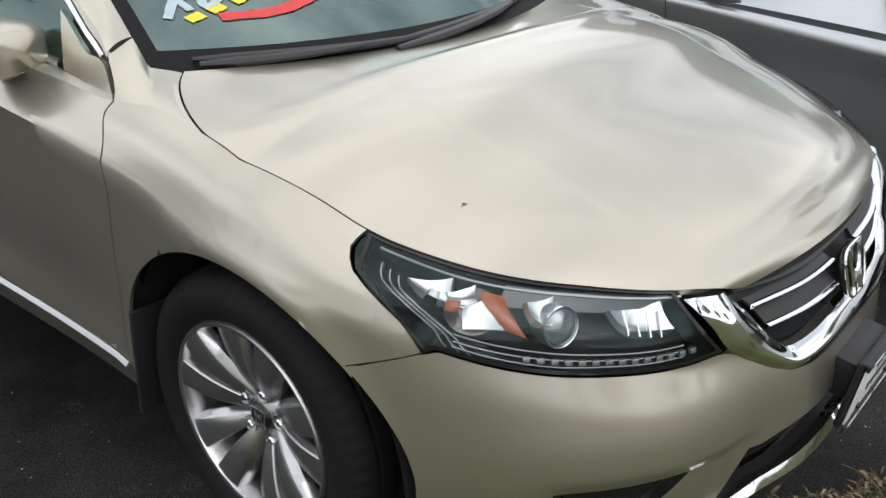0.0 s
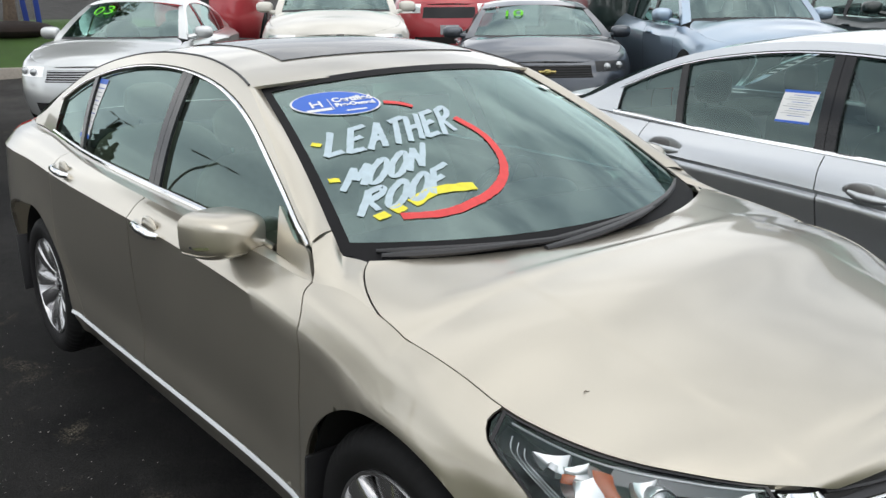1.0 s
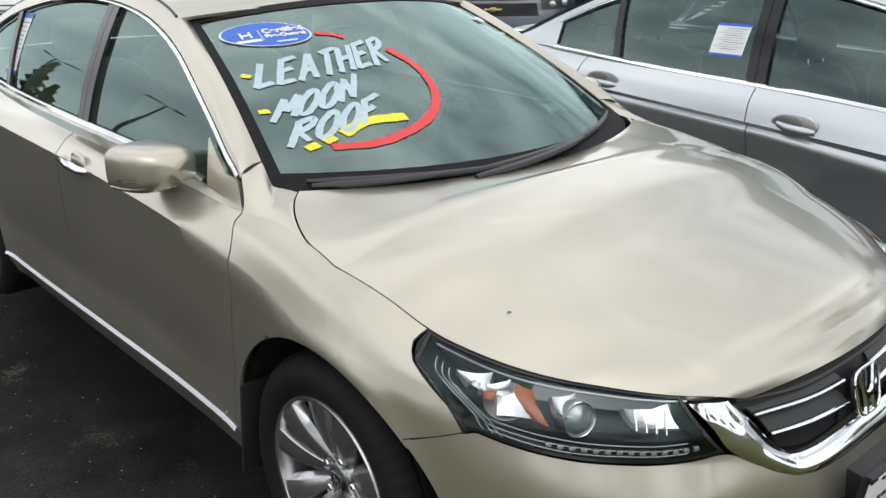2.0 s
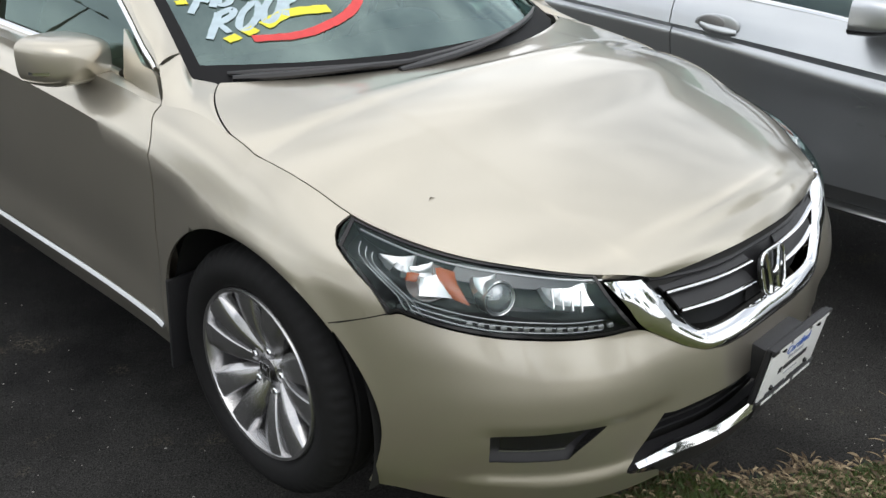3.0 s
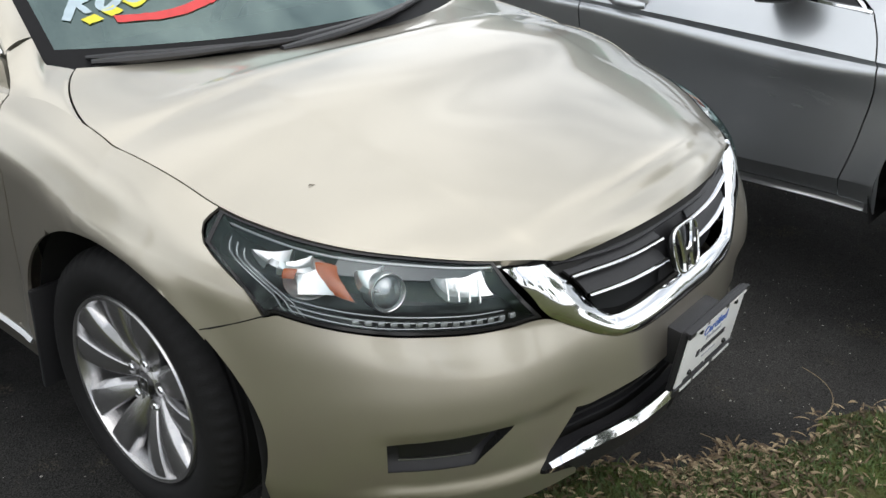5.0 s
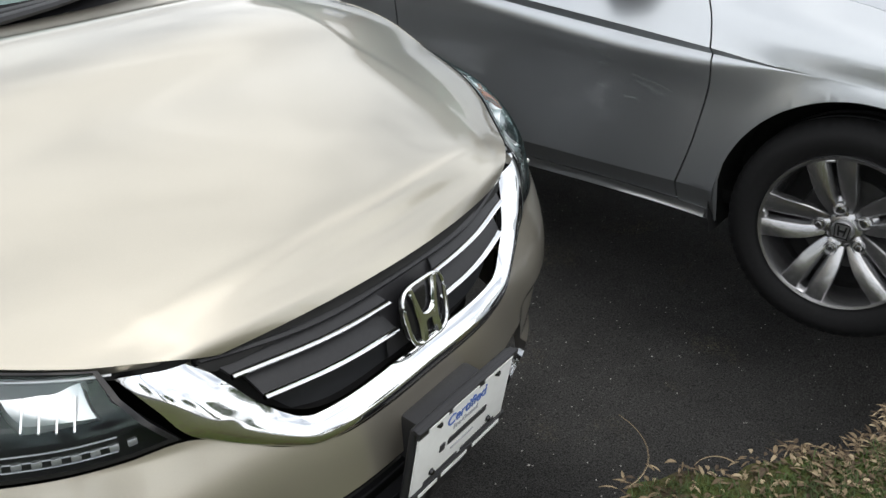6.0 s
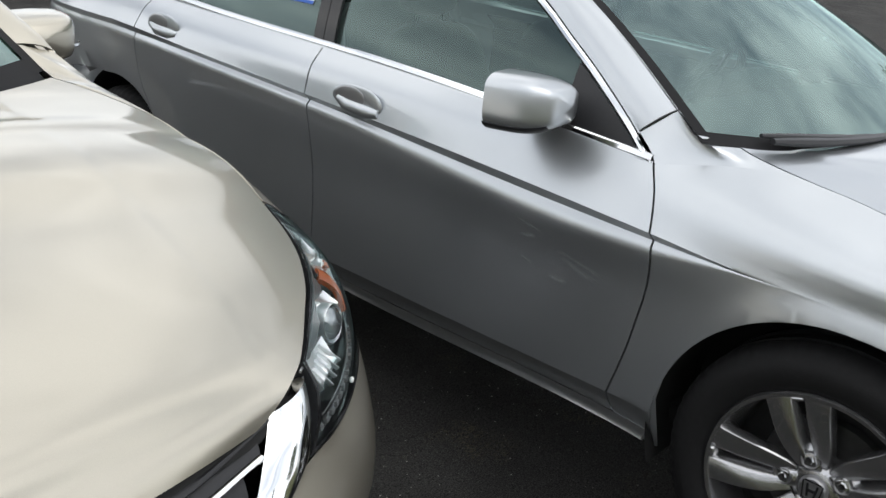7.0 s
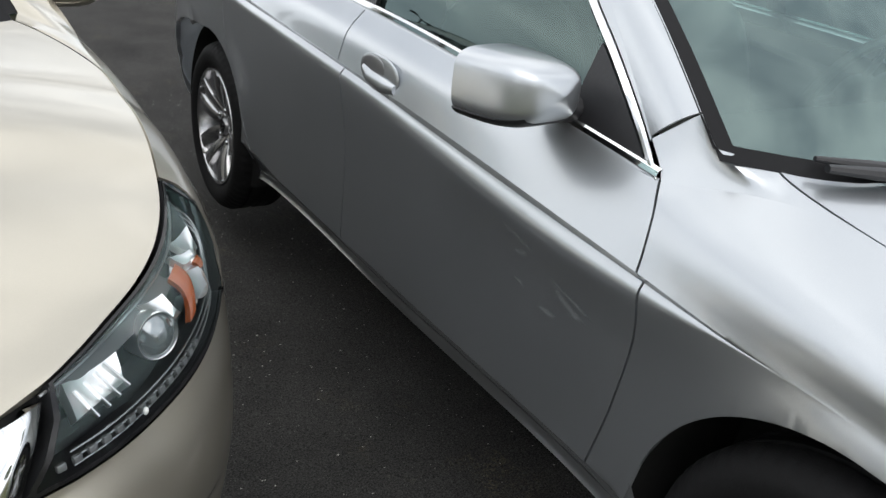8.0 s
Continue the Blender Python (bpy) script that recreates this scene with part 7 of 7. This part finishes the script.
    part("grille", weld(bm), LINER if grille != "red" else TRIM, root)
    for k in range(5):
        bm = bmesh.new()
        z = 0.555 + 0.024 * k
        sheet(bm, fit(gs.grid(-1.0, -0.745, z, z + 0.008, 12, 2, 0.008)), True)
        part("grille_bar", weld(bm), SATIN if grille == "bars" else TRIM, root)
    bm = bmesh.new()
    sheet(bm, fit(gs.grid(-1.0, -0.62, 0.24, 0.34, 14, 4, 0.003)), True)
    part("lower_grille", weld(bm), LINER, root)
    if grille == "dark":
        bm = bmesh.new()
        block(bm, (0.19, 0.02, 0.030), Matrix.Translation(Vector(fit(np.array([0, -0.875, 0.605])))), 0.006)
        block(bm, (0.065, 0.022, 0.055), Matrix.Translation(Vector(fit(np.array([0, -0.876, 0.605])))), 0.006)
        part("badge", bm, YELLOW_METAL, root, "plain gold-coloured cross-shaped badge")
    bm = bmesh.new()
    block(bm, (0.31, 0.012, 0.155), Matrix.Translation(Vector(fit(np.array([0, -0.925, 0.42])))), 0.006)
    part("front_plate", bm, TRIM if grille == "dark" else GREY_INK, root, "plain plate holder")
    bm = bmesh.new()
    block(bm, (1.2 * sc[0], 3.6, 0.25), Matrix.Translation((0, 1.4, 0.40 * sc[2])), 0.03)
    part("underbody", bm, LINER, root)
    bm = bmesh.new()
    block(bm, (1.30 * sc[0], 0.35, 0.2), Matrix.Translation(Vector(fit(np.array([0, 0.62, 0.84])))), 0.05)
    part("dashboard", bm, DASH, root)
    for x in (-0.36, 0.36):
        bm = bmesh.new()
        ball(bm, (0.24, 0.10, 0.36), Matrix.Translation(Vector(fit(np.array([x, 1.6, 0.80])))), 3)
        ball(bm, (0.13, 0.06, 0.09), Matrix.Translation(Vector(fit(np.array([x, 1.66, 1.20])))), 2.6)
        part("seat", bm, interior or GREY_SEAT, root)
    # one wheel, then three more
    wheel = new("wheel")
    wheel.parent = root
    r = 0.33 * sc[2]
    spot = lambda sd, yy: pose(sd * 0.80 * sc[0], yy * sc[1], r, 0, 0, 0 if sd < 0 else 180)
    wheel.matrix_basis = spot(-1, 0)
    bm = bmesh.new()
    lathe(bm, [(r * 0.66, -0.10), (r * 0.9, -0.108), (r, -0.08), (r, 0.08), (r * 0.66, 0.1)], "x", 36)
    part("tyre", bm, RUBBER, wheel)
    bm = bmesh.new()
    lathe(bm, [(r * 0.66, -0.098), (r * 0.62, -0.08), (r * 0.6, 0.0)], "x", 36)
    part("rim", bm, SATIN, wheel)
    # black disc in place of the shade inside the rim
    bm = bmesh.new()
    lathe(bm, [(0.0, 0.0), (r * 0.6, 0.0)], "x", 24)
    part("backing", bm, LINER, wheel)
    for k in range(6):
        bm = bmesh.new()
        a = 2 * math.pi * k / 6
        blade(bm, a, a, 0.03, r * 0.64, 0.022, 0.026, -0.07, -0.088, 0.02, 0.0, 4)
        part("spoke", bm, SATIN, wheel)
    for sd, yy in ((1, 0), (-1, 2.775), (1, 2.775)):
        copy_thing(wheel, spot(sd, yy))
    return root


YELLOW_METAL = material("gold_badge", (0.75, 0.60, 0.25), 0.25, 1.0, vary=0.05)
PAINT_WHITE = car_paint("ivory_paint", (0.62, 0.60, 0.54), 0.1, 0.35)
PAINT_GREY = car_paint("dark_grey_metallic", (0.075, 0.085, 0.10), 0.7, 0.3)
PAINT_BLUE = car_paint("ice_blue_metallic", (0.33, 0.42, 0.52), 0.75, 0.32)
PAINT_RED = car_paint("red_paint", (0.40, 0.035, 0.045), 0.2, 0.35)
PAINT_PALE = car_paint("pale_silver_metallic", (0.60, 0.62, 0.62), 0.7, 0.34)
PAINT_DARK = car_paint("near_black_green", (0.012, 0.022, 0.020), 0.3, 0.3)
GREEN_PAINT = material("green_window_paint", (0.25, 0.85, 0.05), 0.6, vary=0.1, scale=30)


def rest(x, y, rz):
    return pose(x, y, float(lie(x, y)), 0, 0, rz)


CARS = ((("silver sedan with green numbers on its windshield", "car", PAINT_PALE), (1.62, 9.10, -37), (0.98, 1, 1.0), 0.02, 0.0, "bars"),
        (("ivory sport utility vehicle with pale leather seats", "car", PAINT_WHITE), (4.62, 8.95, -33), (1.05, 1, 1.18), 0.10, 0.12, "bars"),
        (("dark grey coupe with a gold-coloured badge", "car", PAINT_GREY), (5.66, 6.10, -40), (1.10, 1, 0.98), 0.05, -0.04, "dark"),
        (("pale blue sport utility vehicle with yellow window paint", "car", PAINT_BLUE), (6.95, 3.95, -34), (1.0, 0.98, 1.18), 0.10, 0.12, "bars"),
        (("black pickup parked beyond the blue vehicle", "car", PAINT_DARK), (9.3, 2.6, -34), (1.05, 1.1, 1.22), 0.12, 0.10, "red"))
for (label, cat, paint), (x, y, rz), sc, lift, up, style in CARS:
    far_car(label, cat, paint, rest(x, y, rz), sc, lift, up, grille=style, interior=SEAT if "ivory" in label else GREY_SEAT)
far_car("red sedan standing beyond the silver car", "car", PAINT_RED, rest(6.0, 15.2, 150), (0.97, 1, 1.0), 0.0, 0.0, grille="red")
far_car("red boxy sport utility vehicle in the row behind", "car", PAINT_RED, rest(8.2, 11.0, -36), (0.98, 0.95, 1.15), 0.12, 0.15, grille="red")
far_car("dark green sport utility vehicle facing away", "car", PAINT_DARK, rest(10.4, 9.6, 146), (1.0, 0.98, 1.2), 0.1, 0.15, grille="red")


# planted island with kerb, tree, mulch and posts
KERB = material("weathered_concrete", (0.34, 0.31, 0.27), 0.9, vary=0.2, scale=30, wide=3, bump=0.5, bump_scale=60)
LAWN = material("lawn", (0.045, 0.095, 0.018), 0.95, vary=0.35, scale=60, wide=2, bump=0.8, bump_scale=90, bump_depth=0.02)
MULCH = material("dark_mulch", (0.020, 0.013, 0.010), 0.95, vary=0.5, scale=50, bump=1.0, bump_scale=50, bump_depth=0.03)
BARK = material("grey_brown_bark", (0.13, 0.10, 0.075), 0.9, vary=0.35, scale=25, wide=6, bump=0.9, bump_scale=30, bump_depth=0.02)
BLUE_POST = material("blue_painted_post", (0.02, 0.05, 0.26), 0.45, vary=0.1, scale=20)
CONCRETE = material("concrete_block", (0.30, 0.27, 0.24), 0.9, vary=0.25, scale=20, bump=0.5, bump_scale=50)
LEAVES = material("spring_leaves", (0.05, 0.085, 0.02), 0.6, vary=0.5, scale=3, wide=1)
NEEDLES = material("dark_needles", (0.018, 0.035, 0.016), 0.7, vary=0.4, scale=3, wide=1)
KD, KN, K0 = np.array([0.97, -0.24]), np.array([0.24, 0.97]), np.array([1.80, 13.66])
island = lambda a, w: np.concatenate([K0 + np.asarray(a)[..., None] * KD + np.asarray(w)[..., None] * KN, (0.50 + 0.14 + np.clip(np.asarray(w), 0, 3) * 0.22 + 0.0 * np.asarray(a))[..., None]], -1)
bm = bmesh.new()
for i in range(9):
    a = -7 + i * 1.05
    p = K0 + (a + 0.5) * KD
    block(bm, (1.04, 0.15, 0.40), Matrix.Translation((p[0], p[1], 0.46)) @ Matrix.Rotation(math.atan2(-0.24, 0.97), 4, "Z"), 0.02)
tagged(link("kerb", bm, KERB), "weathered tan concrete kerb", "kerb", kind="structure")
bm = bmesh.new()
aa, ww = np.meshgrid(np.linspace(-7, 2.4, 30), np.linspace(0.05, 6, 20), indexing="ij")
sheet(bm, island(aa, ww))
tagged(link("lawn", bm, LAWN), "green lawn on a raised island", "lawn", kind="structure")
ta, tw = -0.15, 2.4
base = island(np.array(ta), np.array(tw))
bm = bmesh.new()
ball(bm, (0.75, 0.75, 0.18), Matrix.Translation(Vector(base)), 2.0, 28, 10)
tagged(link("mulch_mound", bm, MULCH), "dark mulch mound round a tree trunk", "mulch")


def tree(x, y, z, height, spread, leaf_mat, kind, name_label, seed):
    """A tree: tapered trunk, limbs, and a crown of many small leaf clusters."""
    r = np.random.default_rng(seed)
    root = thing("tree", name_label, "tree", "trees round the lot")
    root.location = (x, y, z)
    bm = bmesh.new()
    tube(bm, [(0, 0, -0.2), (0.02, 0, height * 0.2), (0.0, 0.05, height * 0.5), (0.05, 0.0, height * 0.9)], [0.16 * height / 7, 0.12 * height / 7, 0.08 * height / 7, 0.02], 10)
    part("trunk", bm, BARK, root)
    tips = []
    for k in range(14):
        a, h = r.uniform(0, 6.28), height * r.uniform(0.3, 0.85)
        l = spread * (1 - 0.6 * (h / height - 0.3)) * r.uniform(0.7, 1.0) if kind == "round" else spread * (1.05 - h / height)
        tip = (math.cos(a) * l, math.sin(a) * l, h + l * (0.45 if kind == "round" else -0.1))
        bm = bmesh.new()
        tube(bm, [(0, 0, h * 0.9), (tip[0] * 0.5, tip[1] * 0.5, (h * 0.9 + tip[2]) / 2 + 0.1), tip], [0.045, 0.03, 0.01], 6)
        part("limb", bm, BARK, root)
    verts, faces = [], []
    for k in range(2600):
        if kind == "round":
            d = r.normal(size=3)
            d /= np.linalg.norm(d)
            q = np.array([d[0] * spread, d[1] * spread, d[2] * height * 0.33]) * r.uniform(0.45, 1.0) * (1 + 0.2 * math.sin(5 * d[0] + seed) * math.cos(4 * d[1])) + np.array([0, 0, height * 0.64])
        else:
            h = r.uniform(0.08, 1.0)
            a = r.uniform(0, 6.28)
            l = spread * (1.02 - h) * r.uniform(0.5, 1.0) * (0.75 + 0.25 * math.sin(h * 40))
            q = np.array([math.cos(a) * l, math.sin(a) * l, h * height])
        s = r.uniform(0.08, 0.22) * height / 8
        n1, n2 = r.normal(size=3), r.normal(size=3)
        n1, n2 = n1 / np.linalg.norm(n1) * s, n2 / np.linalg.norm(n2) * s
        b = len(verts)
        verts += [tuple(q - n1), tuple(q + n2), tuple(q + n1), tuple(q - n2)]
        faces.append((b, b + 1, b + 2, b + 3))
    me = bpy.data.meshes.new("crown")
    me.from_pydata(verts, [], faces)
    me.materials.append(leaf_mat)
    crown = new("crown", me)
    crown.parent = root
    return root


tree(base[0], base[1], base[2], 7.0, 2.2, LEAVES, "round", "young street tree with bark trunk on a lawn island", 1)
first_round = tree(-26, 6, 0, 9.0, 3.8, LEAVES, "round", "broad leafy tree beyond the lot", 2)
first_cone = tree(-19, 60, 2.0, 9.5, 2.3, NEEDLES, "cone", "dark conifer beyond the lot", 3)
for k, (x, y, f) in enumerate(((-27, -4, 1.0), (-30, -14, 1.2), (-25, 22, 0.8), (-22, -24, 1.1), (-8, -30, 1.0), (6, -34, 1.1), (20, -30, 0.9), (30, -18, 1.1), (-28, 30, 1.2), (34, -4, 1.0))):
    copy = copy_thing(first_round, pose(x, y, 0, 0, 0, 77 * k))
    copy.scale = (f, f, f)
for k, (x, y, f) in enumerate(((-22, 64, 0.9), (-28, 18, 1.1), (-29, 1, 0.9), (-15, -30, 1.0), (13, -33, 0.9))):
    copy = copy_thing(first_cone, pose(x, y, 0, 0, 0, 50 * k))
    copy.scale = (f, f, f)
for k, (a, w, tilt) in enumerate(((0.12, 2.7, -6), (0.32, 2.65, -3))):
    p = island(np.array(a), np.array(w))
    bm = bmesh.new()
    block(bm, (0.09, 0.05, 2.2), Matrix.Translation((0, 0, 1.0)), 0.008)
    ob = tagged(link("sign_post", bm, BLUE_POST), "blue painted sign post on a lawn island", "post", "pair of sign posts")
    ob.matrix_basis = pose(p[0], p[1], p[2], 0, tilt, 0)
p = island(np.array(-0.95), np.array(0.6))
bm = bmesh.new()
block(bm, (0.32, 0.32, 0.80), Matrix.Translation((0, 0, 0.35)), 0.03)
ob = tagged(link("concrete_bollard", bm, CONCRETE), "weathered concrete block bollard on the lawn", "bollard")
ob.location = p


def street_lamp(x, y):
    """A tall lot lamp with two heads."""
    root = thing("street_lamp", "tall dark lot lamp with two heads", "street lamp", "lot lamps")
    root.location = (x, y, float(lie(x, y)))
    bm = bmesh.new()
    tube(bm, [(0, 0, -0.1), (0, 0, 8.2)], [0.09, 0.06], 12)
    part("pole", bm, TRIM, root)
    bm = bmesh.new()
    lathe(bm, [(0.0, 0.6), (0.26, 0.6), (0.28, 0.55), (0.28, 0.0)], "z", 20)
    part("footing", bm, CONCRETE, root)
    for s in (-1, 1):
        bm = bmesh.new()
        tube(bm, [(0, 0, 8.1), (s * 0.5, 0, 8.2)], 0.03, 8)
        part("arm", bm, TRIM, root)
        bm = bmesh.new()
        block(bm, (0.65, 0.34, 0.12), Matrix.Translation((s * 0.8, 0, 8.2)), 0.03)
        part("lamp_head", bm, TRIM, root)
    return root


street_lamp(-17.5, 39.0)
street_lamp(-15.5, 50.0)
for x, y, word, size, car_at in ((0, 0, "03", 0.30, 0), (0, 0, "10", 0.26, 2)):
    (label, cat, paint), (cx, cy, rz), sc, lift, up, style = CARS[car_at]
    bm = lettering(word, size)
    for v in bm.verts:
        q = windshield_at(gold_spec, -0.45 + v.co.x / 0.62, 0.60 + v.co.y / 0.83, 0.02)
        q[2] += lift * np.clip((0.9 - q[1]) / 1.5, 0, 1) + up * np.clip((q[2] - 0.92) / 0.4, 0, 1)
        v.co = q * np.array(sc)
    ob = tagged(link("window_number", bm, GREEN_PAINT, None, "", False), "bright green painted number on a windshield", "lettering", "window numbers")
    ob.matrix_basis = rest(cx, cy, rz)
